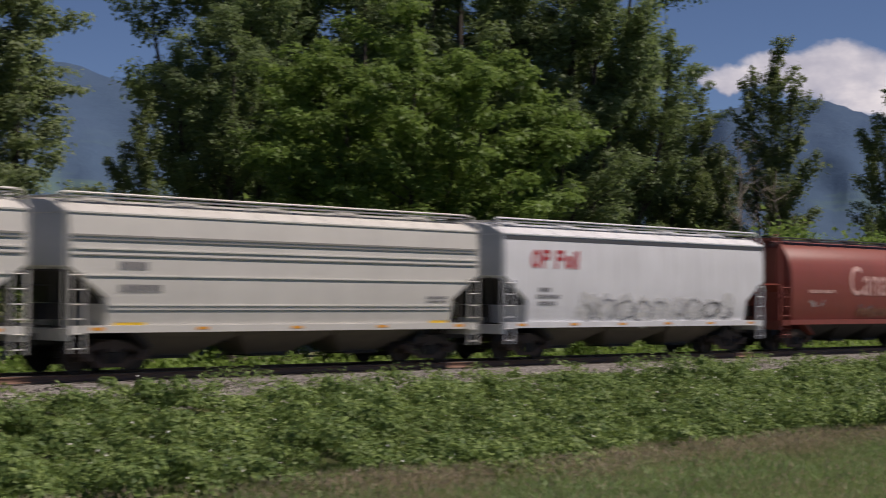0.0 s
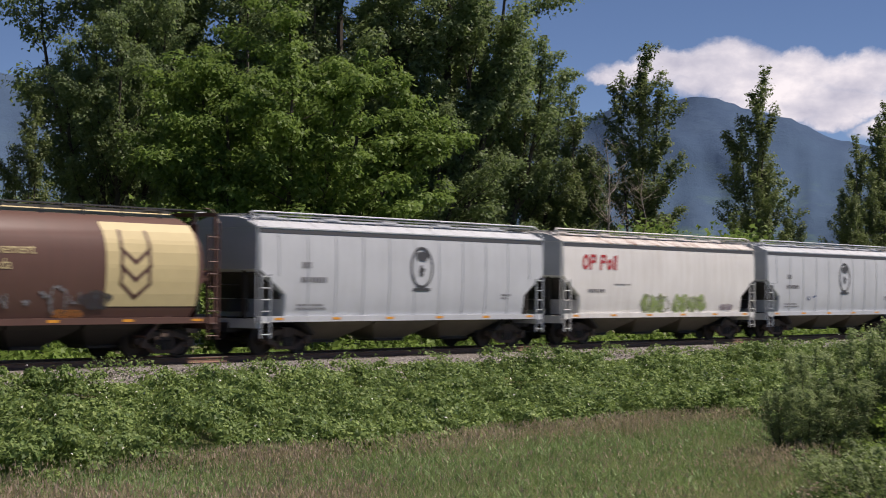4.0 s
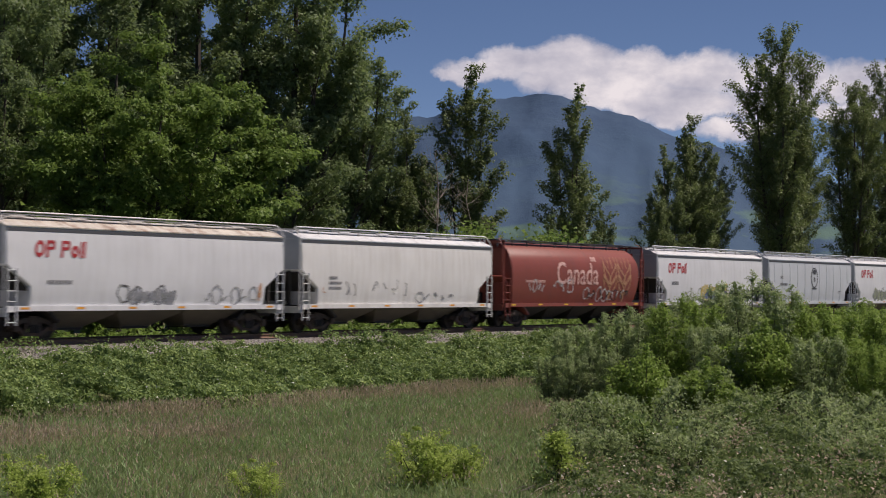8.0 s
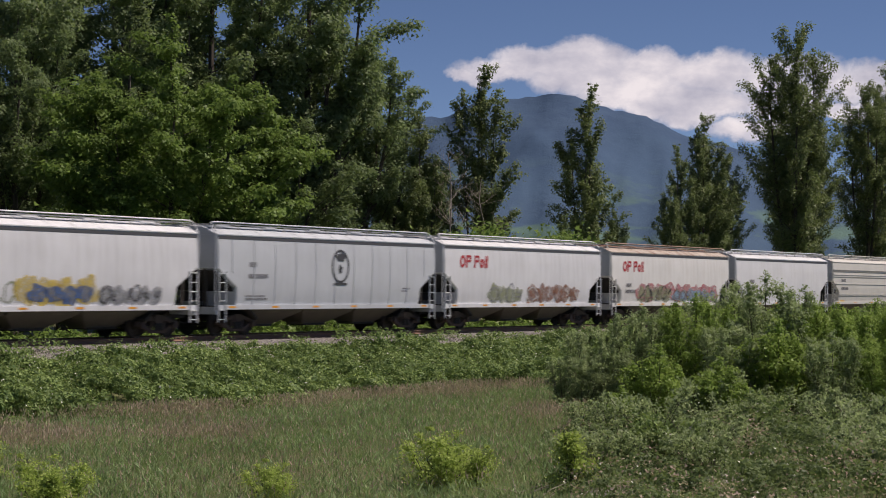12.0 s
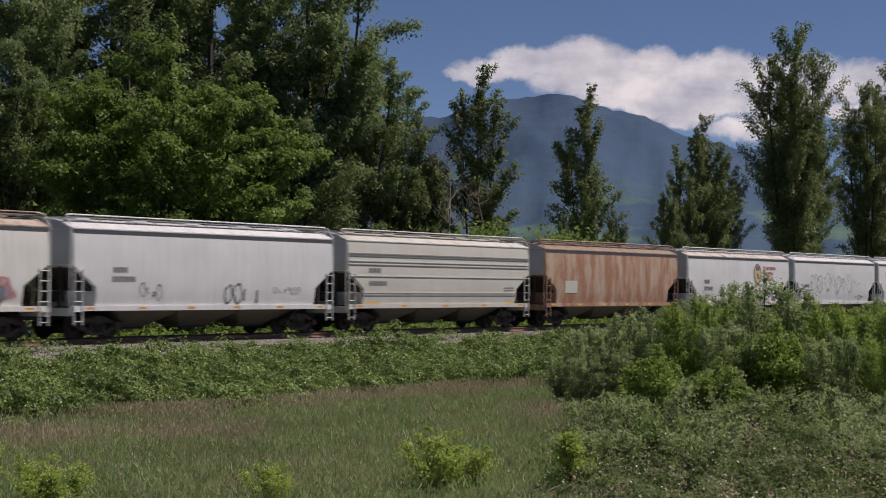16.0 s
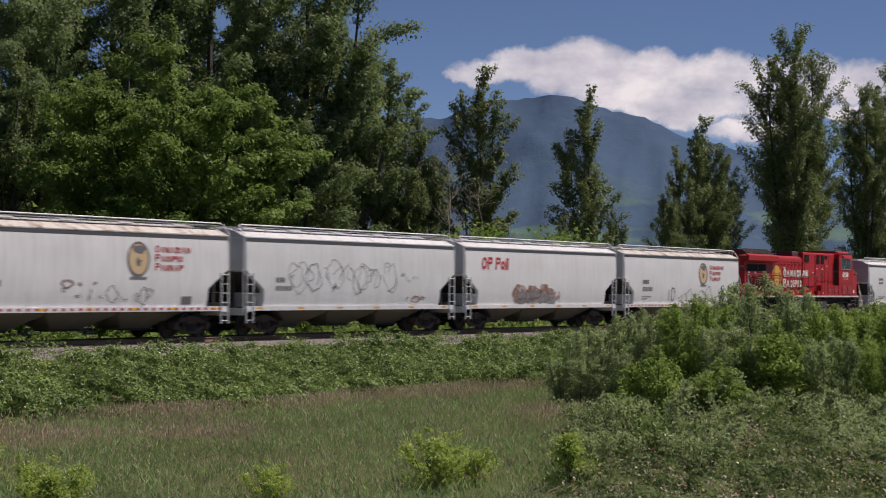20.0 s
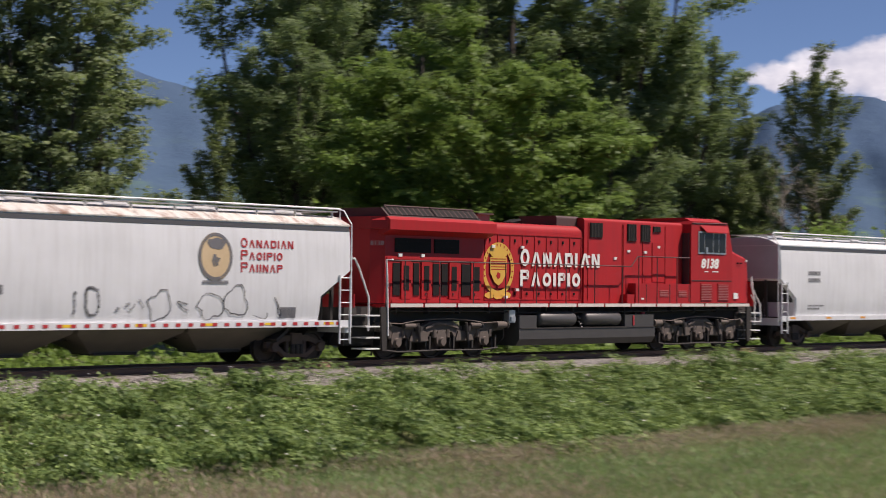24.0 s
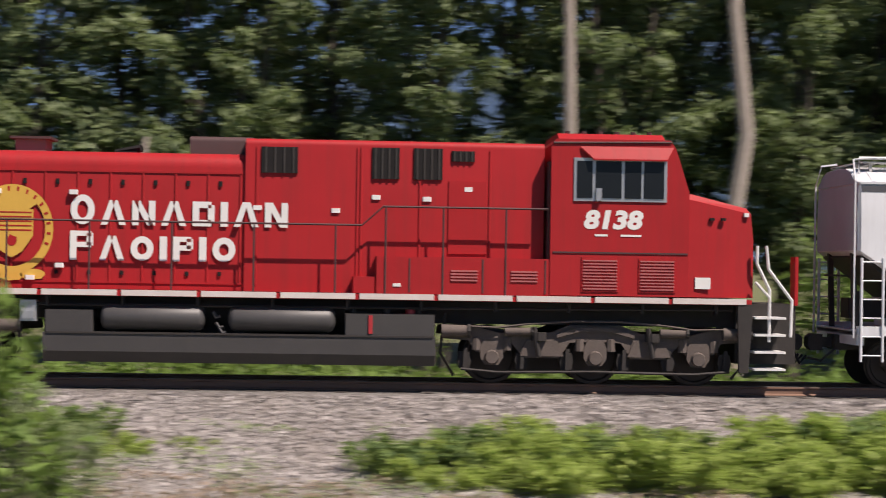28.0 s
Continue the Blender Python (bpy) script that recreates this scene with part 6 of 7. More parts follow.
# cab and nose
cabp = [(6.05, 1.74), (8.72, 1.74), (8.72, 3.74), (8.45, 4.58), (8.34, 4.74), (6.15, 4.74), (6.05, 4.62)]
cab = part("cab", Build().prism(cabp, -1.52, 1.52), M_LRED, loco)
part("cab_roof", Build().profile([(-1.4, 4.74), (1.4, 4.74), (1.1, 4.87), (-1.1, 4.87)], 6.2, 8.25), M_LRED, loco)
for i in range(6):
    part("roof_bolt", Build().tube([(6.4 + 0.32 * i, -1.05, 4.86), (6.4 + 0.32 * i, -1.05, 4.92)], 0.05, 6), M_LDARK, loco)
nose = Build()
nose.loft([[(8.70, -w, 1.74), (10.0 - k, -w + 0.12, 1.74), (10.0 - k, w - 0.12, 1.74), (8.70, w, 1.74)] if j == 0 else [(8.70, -w, zb), (10.0 - k, -w + 0.15, zf), (10.0 - k, w - 0.15, zf), (8.70, w, zb)]
           for j, (w, k, zb, zf) in enumerate(((1.5, 0.0, 1.74, 1.74), (1.5, 0.0, 3.0, 2.85), (1.5, 0.05, 3.62, 3.36), (1.40, 0.12, 3.74, 3.47)))])
part("nose", nose, M_LRED, loco)
part("number_board", Build().box(9.9, 10.02, -0.6, 0.6, 2.6, 2.9), M_GRILLE, loco)
wfm = part("window_frame", Build().box(6.48, 8.28, -1.545, -1.515, 3.55, 4.38), M_STEEL, loco)
for x0, x1 in ((6.54, 6.84), (6.90, 7.40), (7.46, 7.78), (7.83, 8.22)):
    part("window_pane", Build().box(x0, x1, -1.558, -1.54, 3.61, 4.32), M_GLASS, wfm)
part("sun_visor", Build().add([(6.6, -1.54, 4.60), (8.4, -1.54, 4.60), (8.26, -1.66, 4.36), (6.85, -1.66, 4.36), (6.6, -1.54, 4.57), (8.4, -1.54, 4.57), (8.26, -1.66, 4.33), (6.85, -1.66, 4.33)], [(0, 1, 2, 3), (7, 6, 5, 4), (0, 4, 5, 1), (1, 5, 6, 2), (2, 6, 7, 3), (3, 7, 4, 0)]), M_LRED, loco)
part("cab_mirror", Build().box(6.9, 7.02, -1.60, -1.54, 3.56, 3.80), M_STEEL, loco)
part("front_window", Build().add([(8.735, -1.2, 3.78), (8.735, 1.2, 3.78), (8.49, 1.15, 4.52), (8.49, -1.15, 4.52)], [(0, 1, 2, 3)]), M_GLASS, loco)
part("rain_gutter", Build().tube([(6.08, -1.53, 4.66), (8.36, -1.53, 4.70)], 0.02, 5), M_LDARK, loco)
for x in (9.12, 9.34):
    part("nose_vent", Build().box(x, x + 0.1, -1.50, -1.44, 3.22, 3.27), M_GRILLE, loco)
part("marker_plate", Build().box(9.8, 9.9, -1.42, -1.36, 3.3, 3.38), M_WHITE, loco)
part("cab_door", Build().box(6.0, 6.06, -1.45, -1.15, 1.9, 4.3), M_LDARK, loco)
part("cab_seam", Build().box(6.1, 8.7, -1.535, -1.515, 2.55, 2.58), M_LDARK, loco)
for x0 in (6.65, 7.75):
    lp = part("louvre_panel", Build().box(x0, x0 + 0.72, -1.54, -1.515, 1.82, 2.48), M_LRED, loco)
    for i in range(10):
        part("louvre", Build().box(x0 + 0.03, x0 + 0.69, -1.556, -1.535, 1.86 + 0.06 * i, 1.885 + 0.06 * i), M_LOUVRE, lp)
part("data_plate", Build().box(8.85, 9.15, -1.51, -1.49, 1.9, 2.12), M_WHITE, loco)
for x, z in ((-4.6, 3.52), (-3.15, 3.52), (0.35, 3.28), (1.85, 3.25), (2.62, 3.52), (3.6, 3.5), (4.4, 3.7), (-3.4, 2.12), (-3.95, 1.88), (-8.9, 3.15), (-7.9, 3.15)):
    part("notice_plate", Build().box(x, x + 0.17, -HW - 0.09, -HW - 0.02, z, z + 0.09), M_WHITE, loco)
# lettering, number and emblem
plate_w = lambda z: HW
for z, shapes in ((2.95, (("o", 0.46, 1.15), ("t", 0.48, 0.95), ("b", 0.44, 0.95), ("t", 0.48, 0.95), ("d", 0.42, 0.95), ("i", 0.14, 0.95), ("t", 0.48, 0.95), ("b", 0.44, 0.95))),
                  (2.27, (("f", 0.44, 1.12), ("t", 0.48, 0.95), ("o", 0.44, 0.95), ("i", 0.14, 0.95), ("f", 0.38, 0.95), ("i", 0.14, 0.95), ("o", 0.44, 0.95)))):
    for shape in brand_blocks(-3.12, z, 0.5, shapes, 0.115, w=0.25):
        off = 0.035 if max(a for poly in shape for a, b in poly) < 0.2 else 0.092
        decal("brand_shape", shape, M_WHITE, loco, plate_w, off, "white shape of the brand lettering", 0)
lettering("cab_number", "8138", 6.68, 3.04, 0.47, M_WHITE, loco, lambda z: 1.52, 0.008, "white cab number", 1.18, 0.022, 0.15)
rn = lettering("rear_number", "8138", 0.02, 3.48, 0.2, plain("dull number", (0.45, 0.4, 0.4), (0.35, 0.3, 0.3)), loco, lambda z: 0.0, 0.012, "small grey road number", 1.05)
rn.matrix_parent_inverse = Matrix.Translation((-9.8, -0.85, 0)) @ Matrix.Rotation(math.atan2(-0.32, 0.36), 4, "Z")
decal("builder_mark", [rect(6.9, 7.15, 2.88, 2.92), rect(7.4, 7.8, 2.88, 2.92)], M_WHITE, loco, lambda z: 1.52, 0.008, step=0)
EX, EZ = -4.22, 2.84
decal("emblem_ring", ring(EX, EZ, 0.78, 0.86, 0.15), M_GOLD, loco, plate_w, 0.032, "gold ring of the emblem", 0)
for i in range(16):
    t = radians(-20 + 14.5 * i)
    decal("ring_tick", [[(EX + q * 0.70 * math.cos(a), EZ + q * 0.78 * math.sin(a)) for q, a in ((0.94, t - 0.03), (1.05, t - 0.03), (1.05, t + 0.03), (0.94, t + 0.03))]], M_LRED, loco, plate_w, 0.037, step=0)
decal("emblem_crest", [oval(EX + 0.02, EZ + 0.55, 0.47, 0.2, 18, 0.22, 3.0)], M_GOLD, loco, plate_w, 0.036, "gold crest in a plain rounded shape", 0)
decal("emblem_shield", [[(EX - 0.40, EZ + 0.38), (EX + 0.40, EZ + 0.38), (EX + 0.40, EZ - 0.12), (EX + 0.2, EZ - 0.42), (EX, EZ - 0.55), (EX - 0.2, EZ - 0.42), (EX - 0.40, EZ - 0.12)]], M_GOLD, loco, plate_w, 0.040, "gold shield", 0)
for dx in (-0.42, 0.0, 0.42):
    decal("emblem_foot", [oval(EX + dx, EZ - 0.88 + 0.05 * abs(dx), 0.24, 0.10, 14, 0.2, dx)], M_GOLD, loco, plate_w, 0.036, "gold scroll under the ring", 0)
for i in range(5):
    decal("shield_line", [rect(EX - 0.37, EX + 0.37, EZ + 0.31 - 0.085 * i, EZ + 0.335 - 0.085 * i)], M_LRED, loco, plate_w, 0.045, step=0)
decal("shield_leaf", [oval(EX, EZ - 0.22, 0.1, 0.1, 10, 0.7, 2.0)], M_LRED, loco, plate_w, 0.045, "red leaf shape on the shield", 0)
# handrails
rail_z = 3.02
part("handrail", Build().tube([(-9.72, -1.5, 1.1), (-9.72, -1.5, rail_z), (-9.3, -1.5, rail_z), (2.45, -1.5, rail_z), (2.85, -1.5, 3.38), (6.0, -1.5, 3.38)], 0.022, 6), M_LDARK, loco)
for i in range(8):
    x = -8.9 + 1.55 * i
    part("stanchion", Build().tube([(x, -1.5, 1.7), (x, -1.5, rail_z)], 0.02, 6), M_LDARK, loco)
for x in (2.9, 4.0, 5.2):
    part("stanchion", Build().tube([(x, -1.5, 1.7), (x, -1.5, 3.38)], 0.02, 6), M_LDARK, loco)
for pts in (((-9.68, -1.56, 0.75), (-9.74, -1.56, 2.5), (-9.78, -1.56, 3.03), (-9.5, -1.56, 3.04)), ((-10.45, -1.5, 0.9), (-10.45, -1.5, 1.9), (-10.8, -1.45, 2.75), (-10.95, -1.4, 3.05), (-11.05, -1.4, 3.05)),
            ((10.02, -1.52, 2.05), (10.3, -1.52, 1.75), (10.3, -1.5, 0.9)), ((10.25, -1.4, 2.75), (10.3, -1.4, 2.3), (10.75, -1.45, 1.7), (10.72, -1.5, 1.0)), ((10.05, -1.5, 2.75), (10.05, -1.5, 2.4), (10.3, -1.5, 1.9), (10.3, -1.5, 1.2))):
    part("grab_rail", Build().tube(pts, 0.032, 7), M_HANDW, loco, "white painted grab rail")
# steps and pilots
for s in (-1, 1):
    st = part("step_well", Build().box(*sorted((s * 9.75, s * 10.95)), -0.95, 0.95, 0.45, 1.62), M_BLACK, loco)
    for i in range(4):
        part("step", Build().box(*sorted((s * 10.0, s * 10.62)), -1.56, -0.94, 0.35 + 0.33 * i, 0.39 + 0.33 * i), M_HANDW, st)
    part("step_plate", Build().prism([(s * 9.72, 0.3), (s * 9.9, 0.3), (s * 9.98, 1.62), (s * 9.68, 1.62)][:: s], -1.55, -1.48), M_BLACK, loco)
    part("end_rail", Build().box(*sorted((s * 10.9, s * 10.98)), -1.0, -0.65, 1.6, 2.55) if s > 0 else Build().box(-10.98, -10.92, -1.4, 1.4, 1.6, 2.0), M_LRED, loco)
    cp = part("coupler", cached("coupler", lambda: None), None, loco)
    cp.matrix_parent_inverse = Matrix.Translation((s * 11.0, 0, 0)) @ Matrix.Rotation(0 if s > 0 else math.pi, 4, "Z")
    hs = Build()
    for i in range(3):
        hs.tube([(s * 10.9, -0.5 + 0.35 * i, 0.9), (s * 11.15, -0.5 + 0.35 * i, 0.45), (s * 11.3, -0.4 + 0.3 * i, 0.6)], 0.03, 5)
    part("brake_hose", hs, M_GRILLE, loco)
# fuel tank, air reservoirs and boxes
tk = Build()
tk.profile([(-1.35, 0.34), (1.35, 0.34), (1.5, 0.55), (1.5, 0.9), (-1.5, 0.9), (-1.5, 0.55)], -3.55, 3.88)
part("fuel_tank", tk, M_TANK, loco)
part("tank_upper", Build().box(-3.3, 3.8, -0.6, 1.4, 0.9, 1.25), M_BLACK, loco)
part("tank_end", Build().box(-3.52, -2.62, -1.47, 0, 0.9, 1.33), M_TANK, loco)
part("tank_end", Build().box(2.15, 3.86, -1.47, 0, 0.9, 1.33), M_TANK, loco)
part("sight_gauge", Build().box(2.6, 2.68, -1.5, -1.47, 0.95, 1.3), M_REDMARK, loco)
part("filler_cap", Build().tube([(3.4, -1.3, 1.34), (3.4, -1.3, 1.42)], 0.09, 8), M_REDMARK, loco)
for x0, x1 in ((-2.5, -0.5), (-0.08, 1.98)):
    rr = Build()
    rings = []
    for k, r in ((0.0, 0.03), (0.02, 0.13), (0.06, 0.21), (0.13, 0.25)):
        rings.append((x0 + k, r))
    rings += [(x1 - (x - x0), r) for x, r in rings[::-1]]
    rr.loft([[(x, -1.28 + r * math.cos(2 * math.pi * j / 18), 1.20 + r * math.sin(2 * math.pi * j / 18)) for j in range(18)] for x, r in rings])
    res_ = part("air_reservoir", rr, M_RES, loco, smooth=True)
    for x in (x0 + 0.25, x1 - 0.25):
        part("bracket", Build().box(x - 0.05, x + 0.05, -1.3, -1.1, 0.88, 0.97), M_BLACK, res_)
part("tank_flange", Build().box(-3.5, 3.84, -1.52, -1.40, 0.885, 0.92), M_BLACK, loco)
for x, z in ((-0.36, 1.32), (-0.24, 1.02), (-0.30, 1.12)):
    part("air_valve", Build().tube([(x, -1.36, z), (x + 0.06, -1.36, z - 0.1), (x + 0.14, -1.36, z - 0.08)], 0.035, 6), M_RES, loco)
for x in (2.3, 2.95, 3.55):
    part("tank_fitting", Build().tube([(x, -1.3, 1.33), (x, -1.3, 1.43)], 0.06, 8), M_BLACK, loco)
vb = Build().box(-4.0, -3.68, -1.45, -1.2, 1.1, 1.5)
vb.box(-3.95, -3.72, -1.5, -1.44, 1.15, 1.3)
part("valve_box", vb, M_STEEL, loco)
pb = Build()
for y in (-1.38, -1.3):
    pb.tube([(-9.4, y, 1.5), (-4.2, y, 1.46), (-3.4, y, 1.42), (4.2, y, 1.45), (9.6, y, 1.5)], 0.025, 5)
for i in range(14):
    x = -9.2 + 1.42 * i
    pb.box(x, x + 0.06, -1.42, -1.2, 1.4, 1.6)
part("brake_piping", pb, M_BLACK, loco)


def loco_truck(x):
    fb = Build()
    for s in (-1, 1):
        y0, y1 = sorted((1.06 * s, 1.24 * s))
        top = [(-2.95, 1.06), (-2.3, 1.10), (-1.85, 0.99), (-1.25, 0.96), (-0.85, 1.02), (-0.5, 1.16), (0.5, 1.16), (0.85, 1.02), (1.25, 0.96), (1.85, 0.99), (2.3, 1.10), (2.95, 1.06)]
        low = [(2.98, 0.88), (2.45, 0.84), (2.3, 0.62), (1.75, 0.62), (1.62, 0.80), (1.38, 0.52), (0.7, 0.52), (0.5, 0.82), (0.3, 0.84), (-0.3, 0.84), (-0.5, 0.82), (-0.7, 0.52), (-1.38, 0.52), (-1.62, 0.80),
               (-1.75, 0.62), (-2.3, 0.62), (-2.45, 0.84), (-2.98, 0.88)]
        fb.prism(low + top, y0, y1)
        for xx in (-1.04, 1.04):
            fb.prism([(xx - 0.42, 0.56), (xx + 0.42, 0.56), (xx + 0.3, 0.86), (xx - 0.3, 0.86)], *sorted((1.22 * s, 1.29 * s)))
        fb.prism([(-0.75, 0.98), (-0.35, 1.12), (0.35, 1.12), (0.75, 0.98), (0.75, 0.92), (0.3, 1.04), (-0.3, 1.04), (-0.75, 0.92)][::-1], *sorted((1.22 * s, 1.30 * s)))
        for xx in (-2.0, 0.0, 2.0):
            fb.prism([(xx - 0.13, 0.38), (xx + 0.13, 0.38), (xx + 0.22, 0.52), (xx + 0.22, 0.72), (xx + 0.15, 0.88), (xx - 0.15, 0.88), (xx - 0.22, 0.72), (xx - 0.22, 0.52)], *sorted((1.16 * s, 1.26 * s)))
            fb.tube([(xx, 1.24 * s, 0.53), (xx, 1.36 * s, 0.53)], 0.15, 12, 0.12)
            for u in (-0.3, 0.3):
                fb.tube([(xx + u, 1.2 * s, 0.66), (xx + u, 1.2 * s, 0.9)], 0.09, 8)
    tr = part("truck", fb, M_LTRUCK, loco, smooth=True, at=(x, 0, 0))
    for xx in (-2.72, 2.72, -1.5, 1.5):
        cyl = part("brake_cylinder", Build().tube([(xx - 0.26, -1.33, 1.03), (xx + 0.2, -1.33, 1.03), (xx + 0.26, -1.33, 1.03)], 0.125 if abs(xx) > 2 else 0.085, 10, 0.10 if abs(xx) > 2 else 0.07), M_LTRUCK, tr, smooth=True)
        part("cylinder_cap", Build().tube([(xx + 0.24, -1.33, 1.03), (xx + 0.30, -1.33, 1.03)], 0.14 if abs(xx) > 2 else 0.095, 10), M_BLACK, cyl)
    for xx in (-2.52, -1.42, -0.55, 0.55, 1.42, 2.52):
        hg = part("brake_hanger", Build().prism([(xx - 0.035, 0.30), (xx + 0.035, 0.30), (xx + 0.05, 0.70), (xx - 0.02, 0.70)], -1.28, -1.20), M_BLACK, tr)
        part("brake_shoe", Build().prism([(xx - 0.1, 0.30), (xx + 0.1, 0.30), (xx + 0.13, 0.46), (xx + 0.1, 0.62), (xx - 0.1, 0.62), (xx - 0.13, 0.46)], -1.20, -0.86), M_BLACK, hg)
    for xx in (-1.0, 1.0):
        part("traction_motor", Build().box(xx - 0.62, xx + 0.62, -0.62, 0.62, 0.20, 0.92), M_BLACK, tr)
    for xx in (-1.1, 1.1):
        part("damper", Build().tube([(xx, -1.38, 0.55), (xx - 0.1, -1.38, 1.12)], 0.05, 8), M_BLACK, tr)
        part("spring_cup", Build().tube([(xx, -1.30, 0.86), (xx, -1.30, 1.02)], 0.15, 10), M_BLACK, tr)
    part("brake_rigging", Build().tube([(-2.6, -1.30, 0.30), (-1.9, -1.30, 0.24), (0, -1.30, 0.27), (1.9, -1.30, 0.24), (2.6, -1.30, 0.30)], 0.03, 6), M_BLACK, tr)
    part("air_pipe", Build().tube([(-2.5, -1.36, 1.12), (-1.9, -1.36, 1.10), (-1.3, -1.36, 1.18), (-0.4, -1.36, 1.24), (0.4, -1.36, 1.24), (1.3, -1.36, 1.18), (1.9, -1.36, 1.10), (2.5, -1.36, 1.12)], 0.022, 6), M_LTRUCK, tr)
    for s in (-1, 1):
        part("sand_pipe", Build().tube([(s * 2.9, -1.25, 1.35), (s * 3.0, -1.2, 0.6), (s * 2.72, -0.9, 0.15)], 0.03, 6), M_BLACK, tr)
    part("bolster", Build().box(-0.5, 0.5, -1.0, 1.0, 0.8, 1.2), M_BLACK, tr)
    for xx in (-2.0, 0.0, 2.0):
        wheelset(tr, xx, 0.53, 0.53)


loco_truck(-7.0)
loco_truck(6.98)

# ---- thicket, saplings and patches beside the meadow ----
willow = [limbed_tree("willow_bush", 71, 4.4, 1.75, 0.25, 9, 0.78, 12, 0.55, (22, 70), 22000, 0.042, 0.21, M_WILLOW, "feathery grey-green willow bush beside the meadow", 0.06, dome=0.12, taper=0.5, cat="shrub", pad=1.5, fill=0.05),
          limbed_tree("willow_bush", 72, 4.4, 1.7, 0.25, 9, 0.78, 12, 0.55, (22, 70), 22000, 0.042, 0.21, M_SPRING, "bright green willow bush with young leaves", 0.06, dome=0.12, taper=0.5, cat="shrub", pad=1.5, fill=0.05)]
for i, ob in enumerate(willow):
    place(ob, *((50.5, 21.6, 0, 0.97), (47.6, 22.6, 0, 0.82))[i])
for i, (x, y, s, k) in enumerate(((47.8, 26.2, 0.54, 0), (48.6, 24.9, 0.66, 0), (49.4, 23.9, 0.78, 0), (50.8, 23.2, 0.88, 0), (51.4, 20.4, 0.92, 1), (51.6, 18.8, 0.92, 1), (52, 17.4, 0.86, 1), (46.5, 21.0, 0.6, 0), (46.9, 26.6, 0.36, 0), (46.2, 25.6, 0.38, 0), (47.0, 25.0, 0.42, 0),
                                  (47.5, 19.5, 0.62, 1), (46.8, 18.0, 0.55, 0), (53.6, 24.8, 0.55, 0), (54.5, 22.4, 0.92, 1), (56, 20.0, 0.8, 0), (46.5, 16.4, 0.6, 1),
                                  (57.8, 26.5, 0.6, 0), (53.5, 21.4, 0.98, 1), (54.5, 19.6, 0.95, 1))):
    plant(willow[k], x, y, s * (1.15 if s < 0.72 else 1.02), 53 * i)


leafy = limbed_tree("leafy_bush", 170, 3.2, 1.5, 0.2, 8, 0.7, 14, 0.5, (0, 60), 9000, 0.06, 0.16, M_SPRING, "fresh green leafy bush in the thicket", 0.05, dome=0.3, taper=0.45, cat="shrub")
place(leafy, 46.8, 19.7, 0, 0.92)
for i, (x, y, s) in enumerate(((41.6, 20.8, 0.8), (42.8, 19.6, 0.7), (48.5, 18.2, 0.95), (49.5, 16.9, 0.85), (38.8, 20.4, 0.5), (50.6, 15.2, 0.7))):
    plant(leafy, x, y, s, 61 * i)


small = [tree("willow_shrub", 78, 2.0, 1.1, 0.1, 70, 4600, 0.046, M_WILLOW, "stems", "low feathery grey-green willow shrub in the thicket", sig=0.16, limbs=6, r0=0.03, cat="shrub"),
         tree("willow_shrub", 79, 1.8, 1.0, 0.1, 70, 4400, 0.046, M_BRAMBLE, "stems", "low leafy green shrub in the thicket", sig=0.16, limbs=6, r0=0.03, cat="shrub")]
place(small[0], 43, 20)
place(small[1], 41, 18)
rgw = np.random.default_rng(77)
for i in range(36):
    a, d = rgw.uniform(60.6, 72), rgw.uniform(36, 54)
    plant(small[i % 2 if i % 3 else 0], d * math.sin(radians(a)), d * math.cos(radians(a)), rgw.uniform(0.5, 1.0) * (0.75 if a < 62.5 else 1.0), 40 * i)


PILES = ((31.2, 16.7, 1.0), (27.3, 16.4, 1.0), (33.0, 14.7, 1.1), (42.1, 15.5, 1.3), (34.4, 18.0, 0.8), (37.0, 14.9, 1.0), (40.5, 16.6, 1.1), (29.0, 15.4, 0.8))


def thicket(x, y):
    if any(math.hypot(x - px + 0.4, y - py + 0.3) < 0.95 * k for px, py, k in PILES):
        return 0.0
    a = math.degrees(math.atan2(x, y))
    d = math.hypot(x, y)
    return min((a - 60.0 - 1.2 * noise.noise(Vector((x * 0.25, y * 0.25, 4)))) * 0.28, (d - 27 - 3 * noise.noise(Vector((x * 0.3, y * 0.3, 8)))) * 0.3, (60 - d) * 0.3, 1.0)


bramble_bed("bramble_thicket", 300000, 73, (24, 56, 7, 29), thicket, 1.15, 0.038, M_THICK, "tangled green brambles in front of the willows", dome=0.27, per=90)
bramble_bed("blossom_sprays", 1500, 74, (26, 56, 8, 28), thicket, 1.3, 0.028, M_BLOSSOM, "small white bramble blossoms")
bramble_bed("bank_blossom", 1600, 75, (26, 90, 33, 43.4), band, 1.3, 0.034, M_BLOSSOM, "small white bramble blossoms on the bank")
bramble_bed("dry_brush", 34000, 76, (25, 48, 9, 22), lambda x, y: thicket(x, y) if noise.noise(Vector((x * 0.4, y * 0.4, 2))) > -0.02 else 0, 1.0, 0.034, M_SEED, "dry brown brush and dead stems")

